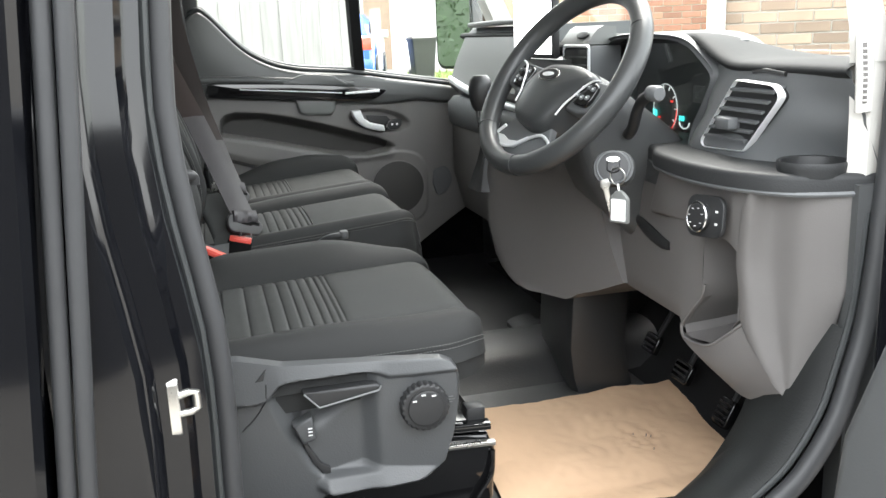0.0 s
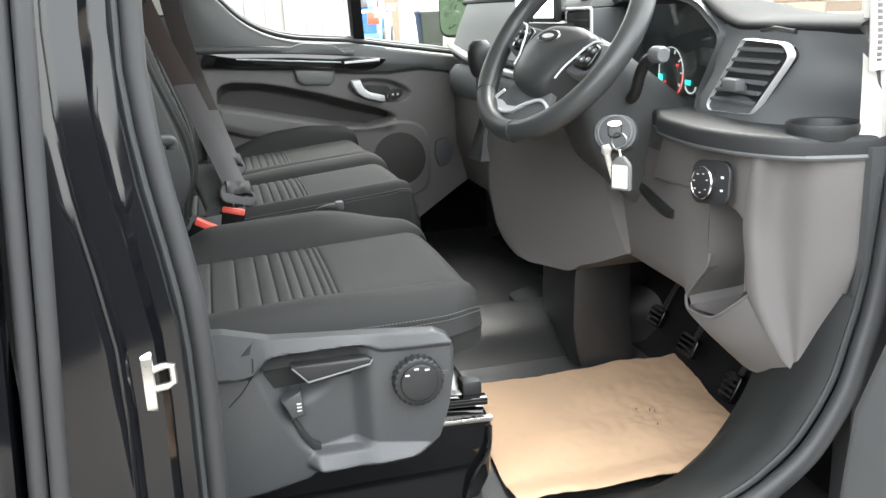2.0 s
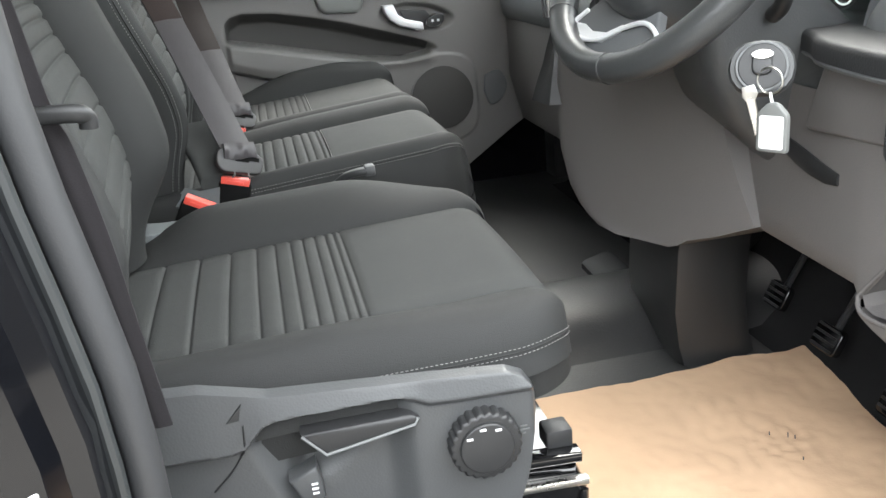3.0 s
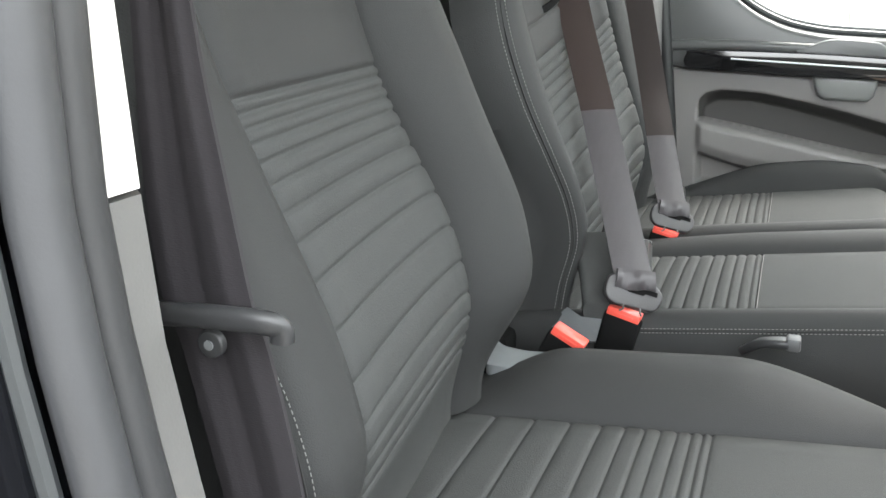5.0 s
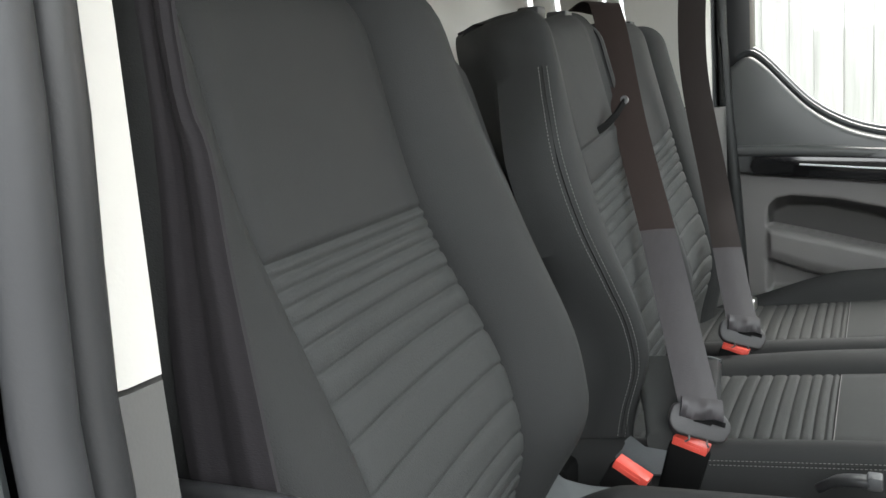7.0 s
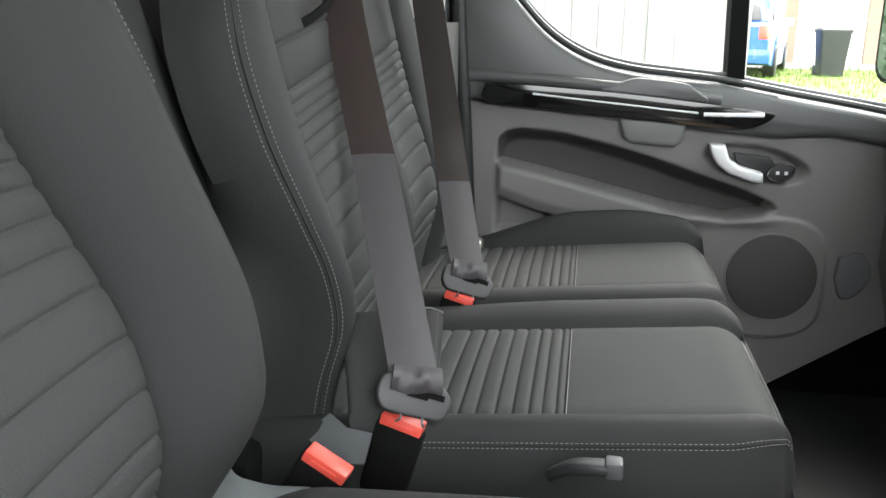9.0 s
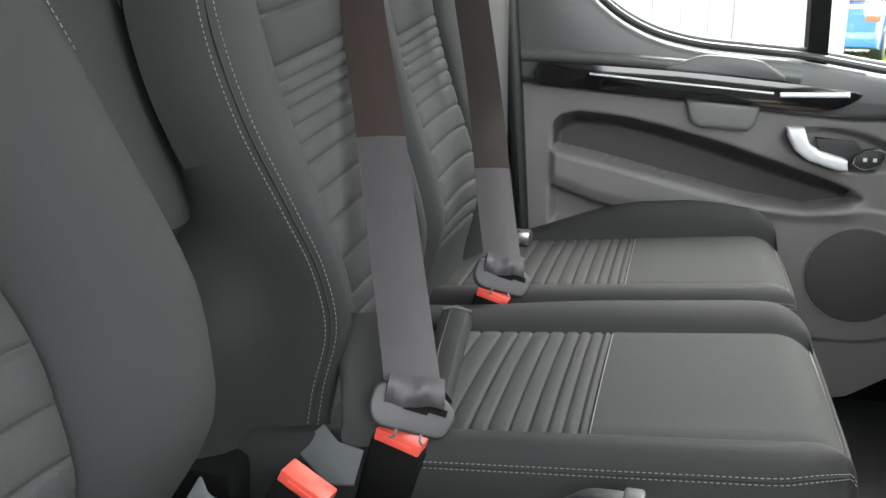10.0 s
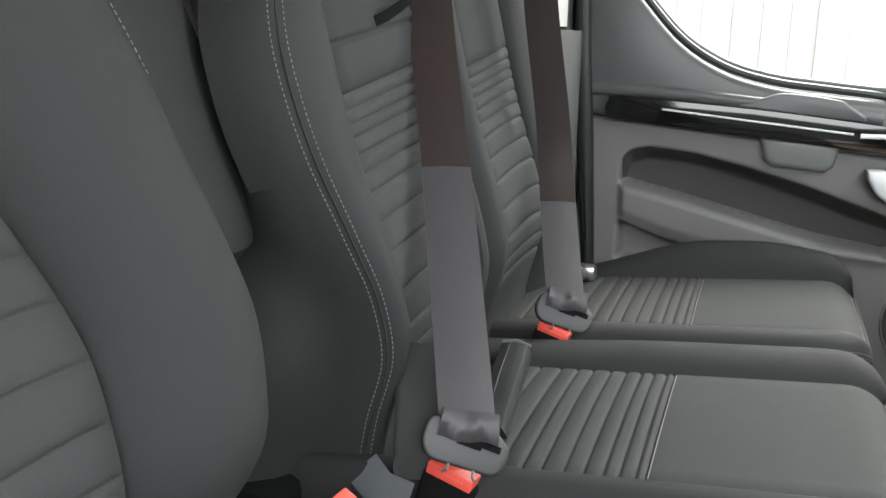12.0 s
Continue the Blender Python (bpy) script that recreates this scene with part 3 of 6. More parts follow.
def pad(parent, place, length, cy, inner, near, far, crest, depth, lines, seam, mats, front=0.07, corner=0.06, crown=0.0, extra=None, width=None, split=None, bow=0.0, crest_far=None, corner_far=None, rear=None, cut=(0.0026, 0.0022), slant=0.0):
    """A seat pad. place(a, y, h) maps length, breadth and height; the insert reaches inner either side of cy, the bolsters to near and far."""
    mid, plain, side = mats
    us = fine(0.0, length - front, lines, 0.012, 0.0018)
    us += [length - front + front * math.sin(radians(90) * k / 9) for k in range(1, 10)]

    def section(a):
        ws = width(a) if width else (1.0, 1.0)
        drop = front * 0.9 * (1 - math.sqrt(max(0, 1 - (max(0, a - (length - front)) / front) ** 2)))
        iw = inner(a) if callable(inner) else inner
        out = []
        for side_sign, reach, high, c in ((-1, near, crest, corner), (1, far, crest_far or crest, corner_far or corner)):
            e = c * (1 - math.sqrt(max(0, 1 - (max(0, a - (length - c)) / c) ** 2))) if a > length - c else 0.0
            r = max(iw + 0.012, reach * ws[side_sign > 0] - e)
            b = r - iw
            if callable(high):
                high = high(a)
            back = min(r, rear - 0.5 * e) + 0.085 * (1 - smoothstep(0.14, 0.50, a)) if rear and side_sign < 0 else r
            pts = [(back * 0.985, -depth, 0), (r + (back - r) * 0.45, -depth * 0.62, 0), (r + 0.004, -0.055 - drop * 0.4, 0)]
            for k in range(1, 7):
                t = radians(15 * k)
                pts.append((r - b * 0.42 * (1 - math.cos(t)), -0.050 + (high + 0.050) * math.sin(t) - drop * (0.4 + 0.1 * k), 0))
            pts += [(iw + b * 0.38, high * 0.93 - drop, 0), (iw + b * 0.18, high * 0.55 - drop, 0), (iw + 0.006, high * 0.12 - drop, 0), (iw + 0.002, -0.005 - drop, 0)]
            out.append([(cy + side_sign * y, h, 0.0) for y, h, _ in pts])
        n = 12
        middle = []
        for k in range(n + 1):
            y = -iw + 0.003 + (2 * iw - 0.006) * k / n
            h = crown * (1 - (y / iw) ** 2) + groove(a, lines, *cut) - drop
            if split:
                h += groove(y, [0.098], 0.008, 0.006) * smoothstep(split, split + 0.01, a)
            if extra:
                h += extra(a, y)
            middle.append((cy + y, h, bow * (1 - (y / iw) ** 2) * smoothstep(0.0, 0.1, a) * max(0.0, 1 - a / seam[1]) + slant * y * min(1.0, a / seam[1]) ** 2))
        return out[0], middle, out[1][::-1]

    rows = [section(a) for a in us]
    full = [[*l, *m, *r] for l, m, r in rows]
    na, nm = len(rows[0][0]), len(rows[0][1])
    total = len(full[0])
    groups = {"ribbed_insert": (mid, bmesh.new(), {}), "smooth_insert": (plain, bmesh.new(), {}), "bolster": (side, bmesh.new(), {})}
    for i in range(len(us) - 1):
        for j in range(total - 1):
            inside = na - 1 <= j < na + nm
            key = "bolster" if not inside else ("ribbed_insert" if seam[0] <= (us[i] + us[i + 1]) / 2 <= seam[1] else "smooth_insert")
            _, bm, seen = groups[key]
            quad = []
            for p, q in ((i, j), (i, j + 1), (i + 1, j + 1), (i + 1, j)):
                if (p, q) not in seen:
                    y, h, da = full[p][q]
                    seen[p, q] = bm.verts.new(place(us[p] + da, y, h))
                quad.append(seen[p, q])
            bm.faces.new(quad)
    # front face and underside close the pad
    _, bm, seen = groups["bolster"]
    last = [place(length, y, h) for y, h, _ in full[-1]]
    runs = [last]
    for t, da in ((0.3, 0.004), (0.6, 0.002), (0.85, -0.010), (1.0, -0.026)):
        runs.append([place(length + da, y + (cy - y) * 0.03 * t, h + (-depth - h) * t) for y, h, _ in full[-1]])
    vs = [[bm.verts.new(p) for p in run] for run in runs]
    for up, down in zip(vs, vs[1:]):
        for j in range(total - 1):
            bm.faces.new((up[j], up[j + 1], down[j + 1], down[j]))
    for key, (material, bm, seen) in groups.items():
        part(key, bm, material, parent, "", True, 60)

    def rim_at(a, sign, degrees, out=0.0008):
        """A point of the rounded outer edge, degrees round from the side wall."""
        w, t = (width(a) if width else (1.0, 1.0)), radians(degrees)
        c, high = (corner, crest) if sign < 0 else (corner_far or corner, crest_far or crest)
        high = high(a) if callable(high) else high
        iw = inner(a) if callable(inner) else inner
        drop = front * 0.9 * (1 - math.sqrt(max(0, 1 - (max(0, a - (length - front)) / front) ** 2)))
        e = c * (1 - math.sqrt(max(0, 1 - (max(0, a - (length - c)) / c) ** 2)))
        r = max(iw + 0.012, (near if sign < 0 else far) * w[sign > 0] - e)
        y = r - (r - iw) * 0.42 * (1 - math.cos(t)) + out
        return place(a + out, cy + sign * y, -0.050 + (high + 0.050) * math.sin(t) + out - drop * (0.4 + 0.1 * degrees / 15))
    return rim_at


def cushion(parent, x0, cy, z0, length, inner, near, far, seam_x, mats, tilt=0.05, crest=0.022, depth=0.12, corner=0.05, crest_far=None, corner_far=None, front=0.06, ribs=SEAM):
    lines = [seam_x - x0 - s for s in ribs if seam_x - x0 - s > 0]
    return pad(parent, lambda a, y, h: (x0 + a - tilt * h, y, z0 + h + tilt * (a - 0.22)), length, cy, inner, near, far, crest, depth, lines, (0, seam_x - x0), mats, front=front, corner=corner, crown=0.004, crest_far=crest_far, corner_far=corner_far)


def backrest(parent, x0, k, cy, z0, length, inner, near, far, seam_a, mats, crest=0.03, depth=0.11, width=None, extra=None, corner=0.10, front=0.08, split=None, more=(), bend=0.0, rear=None, crest_far=None, ribs=BACKRIBS, slant=0.0, yaw=0.0):
    n = math.hypot(1, k)
    lines = [seam_a - s for s in ribs if seam_a > s] + list(more)

    def place(a, y, h):
        z, x = z0 + a / n, x0 - k * (z0 + a / n - 1)
        x -= 0.055 * (1 - smoothstep(0.88, 1.05, z)) - 0.010 * math.exp(-((z - 1.08) / 0.09) ** 2)
        return (x + h / n + yaw * max(0.0, cy + 0.13 - y), y + bend * smoothstep(1.10, 1.34, z), z + h * k / n)
    return pad(parent, place, length, cy, inner, near, far, crest, depth, lines, (0, seam_a), mats, front=front, corner=corner, crown=0.003, width=width, extra=extra, split=split, bow=0.014, rear=rear, crest_far=crest_far, cut=(0.0030, 0.0026), slant=slant)


# driver's seat
driver_seat = thing("driver_seat", "dark grey cloth driver's seat with ribbed inserts on a plastic base", "car seat")
crim = cushion(driver_seat, -0.10, 0.535, 0.9015, 0.532, 0.152, 0.240, 0.31, 0.232, (INSERT, FABRIC, BOLSTER), crest=lambda a: 0.020 - 0.012 * smoothstep(0.28, 0.46, a), depth=0.085, corner=0.075, crest_far=lambda a: 0.046 * smoothstep(0.03, 0.17, a) - 0.004 - 0.026 * smoothstep(0.34, 0.50, a), corner_far=0.20, front=0.045)
drim = backrest(driver_seat, -0.006, 0.23, 0.510, 0.90, 0.62, lambda a: 0.150 - 0.016 * smoothstep(0.20, 0.39, a), 0.240, 0.282, 0.389, (INSERT, BOLSTER, BOLSTER), crest=0.002, crest_far=lambda a: 0.019 + 0.023 * smoothstep(0.03, 0.13, a), bend=-0.050, yaw=0.10,
                width=lambda a: (1.0 - 0.22 * smoothstep(0.25, 0.60, a) - 0.10 * (1 - smoothstep(0.02, 0.16, a)), 1.0 + 0.070 * smoothstep(0.10, 0.22, a) - 0.20 * smoothstep(0.36, 0.54, a) - 0.20 * (1 - smoothstep(0.0, 0.15, a))))
ALONG = [0.12 + 0.03 * k for k in range(11)] + [0.445, 0.465, 0.485, 0.502, 0.515, 0.524, 0.529, 0.5316]
for deg in (17, 24):
    stitches([crim(a, -1, deg) for a in ALONG], driver_seat)
crease([crim(a, -1, 20.5, 0.0002) for a in ALONG], driver_seat)

# passenger bench: two seats on one base
MATS = (INSERT, FABRIC, BOLSTER)
bench, rims = [], []
for k, (cy, y0, y1) in enumerate(((1.125, 0.930, 1.345), (1.575, 1.362, 1.785))):
    s = thing("passenger_seat", "dark grey cloth passenger seat with ribbed inserts", "car seat", "passenger seats")
    bench.append(s)
    dome = (lambda a: 0.016 + 0.006 * smoothstep(0.2, 0.4, a)) if k == 0 else (lambda a: 0.052 * smoothstep(0.15, 0.42, a) - 0.018 * smoothstep(0.48, 0.62, a))
    rims.append(cushion(s, -0.15, cy, 0.9135, 0.625, 0.136, cy - y0, y1 - cy, 0.256, MATS, tilt=0.09, crest=0.014, depth=0.13, corner=0.075, crest_far=dome, front=0.045, ribs=BENCHSEAM))
brim = backrest(bench[0], 0.028, 0.25, 1.120, 0.86, 0.641, 0.120, 0.233, 0.155, 0.413, (INSERT, BOLSTER, BOLSTER), crest=0.018, depth=0.116, corner=0.05, front=0.045, split=0.471, more=[0.459], rear=0.146, crest_far=0.006, ribs=BENCHRIBS, slant=0.13,
         width=lambda a: (0.70 + 0.30 * smoothstep(0.14, 0.42, a) - 0.26 * smoothstep(0.44, 0.60, a), 1.0 - 0.06 * smoothstep(0.39, 0.61, a)))
backrest(bench[1], 0.028, 0.25, 1.465, 0.86, 0.641, 0.105, 0.172, 0.230, 0.426, (INSERT, BOLSTER, BOLSTER), crest=0.009, depth=0.105, corner=0.05, front=0.045, crest_far=0.020, ribs=BENCHRIBS, slant=0.13,
         width=lambda a: (1.0 - 0.06 * smoothstep(0.39, 0.61, a),) * 2)


# seat base of the driver's seat
base = [(-0.08, 0.915), (0.064, 0.905), (0.123, 0.889), (0.272, 0.876), (0.355, 0.868), (0.372, 0.855), (0.376, 0.83), (0.362, 0.75), (0.346, 0.700), (0.30, 0.690), (0.18, 0.672), (-0.08, 0.64)]
panel(base, 0.322, 0.35, SEATPLASTIC, driver_seat, "inner_panel", 0.006)


def base_low(x):
    return float(np.interp(x, (-0.08, 0.10, 0.16, 0.18, 0.30, 0.336, 0.346, 0.355, 0.362, 0.372, 0.376), (0.640, 0.660, 0.672, 0.684, 0.690, 0.699, 0.707, 0.732, 0.754, 0.812, 0.836)))


def base_high(x):
    return float(np.interp(x, (-0.08, 0.064, 0.123, 0.272, 0.345, 0.362, 0.371, 0.376), (0.923, 0.913, 0.897, 0.885, 0.878, 0.870, 0.856, 0.838)))


def base_side(x, v):
    """Moulded outer face of the seat base: ledge above, scooped recess, lip below."""
    lo, hi = base_low(x), base_high(x)
    z = lo + (hi - lo) * v
    ledge = float(np.interp(x, (-0.08, 0.085, 0.099, 0.108, 0.116, 0.128, 0.236, 0.254, 0.268, 0.30, 0.376), (0.848, 0.842, 0.846, 0.856, 0.864, 0.8675, 0.868, 0.865, 0.858, 0.856, 0.854)))
    y = 0.288 - 0.008 * smoothstep(0.226, 0.262, x) * (1 - smoothstep(0.70, 0.66, z))
    left = float(np.interp(z, (0.716, 0.73, 0.76, 0.80, 0.84, 0.862), (0.168, 0.155, 0.138, 0.118, 0.104, 0.110)))
    inside = smoothstep(left - 0.008, left + 0.016, x) * smoothstep(0.712, 0.722, z) * (1 - smoothstep(0.222, 0.256, x))
    y += 0.012 * inside
    y += 0.021 * smoothstep(0.128, 0.150, x) * (1 - smoothstep(0.185, 0.245, x + 0.9 * (0.845 - z))) * smoothstep(0.775, 0.815, z) * inside
    band = smoothstep(-0.004, 0.004, z - ledge)
    y += (0.2735 + 0.008 * min(1.0, max(0.0, (z - ledge) / max(0.012, hi - ledge))) - y) * band
    lip = float(np.interp(x, (0.16, 0.172, 0.20, 0.23, 0.25, 0.34), (0.712, 0.718, 0.725, 0.731, 0.724, 0.708)))
    foot = float(np.interp(x, (0.16, 0.18, 0.24, 0.297, 0.34), (0.704, 0.695, 0.694, 0.695, 0.703)))
    out = min(1.0, max(0.0, (lip - z) / max(0.004, lip - foot)))
    y -= 0.017 * out * smoothstep(-0.010, -0.002, z - foot) * smoothstep(0.154, 0.178, x) * (1 - smoothstep(0.31, 0.344, x))
    edge = min(z - lo, 0.377 - x)
    return (x, y + 0.014 * (1 - smoothstep(0.0, 0.011, edge)) ** 1.5 + 0.010 * (1 - smoothstep(0.0, 0.004, hi - z)), z)


part("side_panel", sheet(base_side, [-0.08 + 0.456 * i / 200 for i in range(201)], [i / 110 for i in range(111)]), SEATPLASTIC, driver_seat, "dark grained plastic base panel")
panel([(0.141, 0.776), (0.147, 0.772), (0.158, 0.750), (0.168, 0.734), (0.179, 0.727), (0.179, 0.719), (0.168, 0.719), (0.154, 0.740)], 0.2915, 0.305, BLACK, driver_seat, "lever_slot", 0.0008)
lever = panel([(0.147, 0.853), (0.250, 0.853), (0.257, 0.848), (0.253, 0.842), (0.168, 0.828)], 0.272, 0.302, BLACK, driver_seat, "tilt_lever", 0.004, "black tilt lever with a worn edge")
part("lever_edge", tube([(0.148, 0.2735, 0.851), (0.168, 0.272, 0.829), (0.252, 0.272, 0.843), (0.256, 0.2735, 0.849)], 0.0016, 6), SATIN, lever)
panel([(0.130, 0.803), (0.157, 0.815), (0.162, 0.780), (0.142, 0.774)], 0.278, 0.300, SEATPLASTIC, driver_seat, "lever_foot", 0.004)
for i in range(3):
    part("mark", boxed((0.150, 0.2748, 0.788 + 0.005 * i), (0.156, 0.2762, 0.7895 + 0.005 * i)), SILVER, driver_seat)
part("ledge_joint", tube([(-0.06, 0.2795, 0.872), (0.05, 0.2795, 0.872), (0.096, 0.2795, 0.875)], 0.0013, 6), BLACK, driver_seat)
panel([(0.084, 0.876), (0.096, 0.877), (0.100, 0.892)], 0.2770, 0.292, BLACK, driver_seat, "finger_slot", 0.0006)
part("crack", tube([(0.099, 0.2765, 0.872), (0.097, 0.2755, 0.850), (0.092, 0.2875, 0.836), (0.080, 0.2875, 0.820), (0.062, 0.2875, 0.803)], 0.0011, 6, smooth=4), BLACK, driver_seat)
knob_out = []
for i in range(72):
    a = 2 * math.pi * i / 72
    r = 0.0345 + (0.0008 if i % 3 else -0.0014)
    knob_out.append((r * math.cos(a), r * math.sin(a)))
knob = part("lumbar_knob", plate(knob_out, 0.020, frame_m((0.3165, 0.282, 0.810), (1, 0, 0), (0, 0, 1)), 0.003), BLACK, driver_seat, "ribbed black round knob")
part("knob_face", plate(circle(0.0265, 32), 0.004, frame_m((0.3165, 0.262, 0.810), (1, 0, 0), (0, 0, 1)), 0.002), BLACK, knob)
for a in (60, 100, 140):
    x, z = 0.3165 + 0.022 * math.cos(radians(a)), 0.810 + 0.022 * math.sin(radians(a))
    part("mark", boxed((x - 0.003, 0.2568, z - 0.001), (x + 0.003, 0.2582, z + 0.001)), SILVER, knob)
for k, (w, dz) in enumerate(((0.007, 0.004), (0.009, 0.0), (0.005, -0.004))):
    part("mark", boxed((0.3545, 0.2788, 0.810 + dz), (0.3545 + w, 0.2802, 0.8112 + dz)), SATIN, driver_seat)
# steel pedestal under the seat
ped = [(-0.10, 0.56), (0.40, 0.56), (0.432, 0.62), (0.436, 0.70), (0.425, 0.728), (0.36, 0.735), (0.34, 0.80), (-0.10, 0.80)]
panel(ped, 0.318, 0.74, GLOSS, driver_seat, "pedestal", 0.01, "gloss black steel seat pedestal")
part("rail", sweep([(-0.05, 0.325, 0.752), (0.30, 0.325, 0.748), (0.428, 0.325, 0.741)], rounded(0.022, 0.012, 0.003, 2)), GLOSS, driver_seat)
part("rail", sweep([(0.30, 0.312, 0.722), (0.432, 0.312, 0.716)], rounded(0.012, 0.008, 0.002, 2)), STEEL, driver_seat)
part("latch", boxed((0.395, 0.33, 0.745), (0.425, 0.36, 0.768), 0.004), BLACK, driver_seat)
part("cable", tube([(0.43, 0.318, 0.70), (0.424, 0.312, 0.66), (0.40, 0.312, 0.62), (0.385, 0.314, 0.56)], 0.005, 8, smooth=5), GLOSS, driver_seat)

# raised armrest beside the driver's backrest
arm_rings = []
for i in range(19):
    t = i / 18
    z = 1.105 + 0.355 * t
    bx, by = -0.070 - 0.27 * (z - 1.165), 0.842 - 0.50 * (z - 1.165)
    fx, fy = -0.096 - 0.205 * (z - 1.165), 0.942 + 0.014 * (1 - smoothstep(1.22, 1.34, z)) - 0.225 * (z - 1.165) - 0.05 * smoothstep(1.39, 1.46, z) - 0.02 * (1 - smoothstep(1.10, 1.18, z))
    ring = smooth_path([(bx - 0.018, by - 0.012, z), (bx - 0.006, by + 0.010, z), ((bx + fx) / 2 + 0.004, (by + fy) / 2, z), (fx + 0.004, fy - 0.012, z), (fx - 0.014, fy, z), (fx - 0.06, fy - 0.008, z), (bx - 0.10, by - 0.02, z)], 3)
    e = math.sqrt(max(0.03, 1 - abs(2 * t - 1) ** 11))
    c = Vector(((bx + fx) / 2 - 0.03, (by + fy) / 2, z))
    arm_rings.append([c + (p - c) * e for p in ring])
armrest = part("armrest", skin(arm_rings), BOLSTER, driver_seat, "padded armrest folded upright")
stitches([drim(a, 1, 62) for a in (0.375, 0.40, 0.43, 0.46, 0.50)], driver_seat)
for deg in (36, 50):
    stitches([drim(a, -1, deg) for a in (0.05, 0.09, 0.14, 0.20, 0.26)], driver_seat)
crease([drim(a, -1, 43, 0.0002) for a in (0.05, 0.09, 0.14, 0.20, 0.26)], driver_seat)

# bench side stitching and base
for deg in (45, 58):
    stitches([brim(a, -1, deg) for a in (0.05, 0.10, 0.16, 0.22, 0.28, 0.36, 0.44, 0.51, 0.56)], bench[0])
crease([brim(a, -1, 51.5, 0.0002) for a in (0.05, 0.10, 0.16, 0.22, 0.28, 0.36, 0.44, 0.51, 0.56)], bench[0])
for b, rim in zip(bench, rims):
    run = [0.27 + 0.03 * k for k in range(10)] + [0.565, 0.585, 0.60, 0.612, 0.619, 0.623, 0.6246]
    for deg in (39, 45):
        stitches([rim(a, -1, deg) for a in run], b)
    crease([rim(a, -1, 42, 0.0002) for a in run], b)
for b, y0, y1 in ((bench[0], 1.010, 1.325), (bench[1], 1.445, 1.745)):
    edge_run = [(0.4715, y0 - 0.026, 0.9125), (0.4770, y0, 0.9175), (0.4785, y0 + 0.05, 0.9205), (0.4785, y1 - 0.05, 0.9205), (0.4770, y1, 0.9175)]
    part("piping", tube(edge_run, 0.0030, 8, smooth=4), FABRIC, b, "fabric piping along the front edge")
    part("piping_thread", tube([(x - 0.0045, y, z + 0.0052) for x, y, z in edge_run], 0.0009, 6, smooth=4), THREAD, b)
for b, cy in ((bench[0], 1.125), (bench[1], 1.575)):
    part("seam_thread", tube([(0.2585, cy + 0.13 * u / 6, 0.9302 + 0.004 * (1 - (0.13 * u / 6 / 0.136) ** 2)) for u in range(-6, 7)], 0.0006, 6), THREAD, b, "pale seam thread")
# near-black block continuing the backrest's side, darker than the bolster fabric
part("side_skirt", boxed((-0.20, 0.895, 0.60), (-0.045, 1.0, 0.90), 0.012), STRAPBLACK, bench[0], "near-black side skirt")
bench_base = thing("storage_box", "black moulded storage box under the passenger seats", "storage box")
part("box", boxed((-0.25, 0.965, 0.585), (0.40, 1.76, 0.86), 0.015), BLACK, bench_base)
part("front_lip", boxed((0.395, 0.98, 0.76), (0.42, 1.75, 0.84), 0.008), DARK, bench_base)
# headrests
for s, cy in ((bench[0], 1.135), (bench[1], 1.52)):
    for dy in (-0.06, 0.06):
        part("headrest_post", tube([(-0.125, cy + dy, 1.45), (-0.138, cy + dy, 1.57)], 0.0065, 12, up=(1, 0, 0)), CHROME, s, "chrome headrest post")
        part("post_collar", boxed((-0.142, cy + dy - 0.016, 1.470), (-0.110, cy + dy + 0.016, 1.487), 0.004), BLACK, s)
    hr = [[(-0.145 + a * e, cy + b * e, z) for a, b in rounded(0.10, 0.25, 0.045, 4)] for z, e in ((1.545, 0.75), (1.553, 0.92), (1.58, 1.0), (1.66, 1.0), (1.71, 0.9), (1.73, 0.7))]
    part("headrest", skin(hr), BOLSTER, s, "dark padded headrest")
for dy in (-0.06, 0.06):
    part("headrest_post", tube([(-0.135, 0.478 + dy, 1.47), (-0.150, 0.478 + dy, 1.58)], 0.0065, 12, up=(1, 0, 0)), CHROME, driver_seat, "chrome headrest post")
hr = [[(-0.155 + a * e, 0.478 + b * e, z) for a, b in rounded(0.10, 0.25, 0.045, 4)] for z, e in ((1.565, 0.75), (1.575, 0.92), (1.60, 1.0), (1.70, 1.0), (1.75, 0.9), (1.77, 0.7))]
part("headrest", skin(hr), BOLSTER, driver_seat, "dark padded headrest")
# pull strap hooked through the middle backrest
strap = thing("pull_strap", "short black strap poking out of the middle backrest", "strap")
part("strap", sweep(smooth_path([(-0.085, 1.07, 1.306), (-0.050, 1.10, 1.311), (-0.034, 1.136, 1.328), (-0.027, 1.177, 1.350)], 5), rounded(0.004, 0.011, 0.0018, 2)), STRAPBLACK, strap)
part("strap_tip", plate(circle(0.006, 10), 0.006, frame_m((-0.027, 1.177, 1.350), (1, 0, 0), (0, 0.4, 0.9)), 0.001), SATIN, strap)


# ---- belts and buckles ----
def ribbon(path, wide, normal_hint, thick=0.0015, n=8):
    pts = smooth_path(path, n)
    rings = []
    for i, p in enumerate(pts):
        d = (pts[min(i + 1, len(pts) - 1)] - pts[max(i - 1, 0)]).normalized()
        w = Vector(normal_hint) - d * d.dot(Vector(normal_hint))
        w.normalize()
        nrm = d.cross(w)
        ws = wide(i / (len(pts) - 1)) if callable(wide) else wide
        rings.append([p + w * (ws / 2) * a + nrm * thick * (b + 0.5 * math.cos(a * 3)) for a, b in ((-1, -0.5), (-0.5, -0.5), (0, -0.5), (0.5, -0.5), (1, -0.5), (1, 0.5), (0.5, 0.5), (0, 0.5), (-0.5, 0.5), (-1, 0.5))])
    return skin(rings)


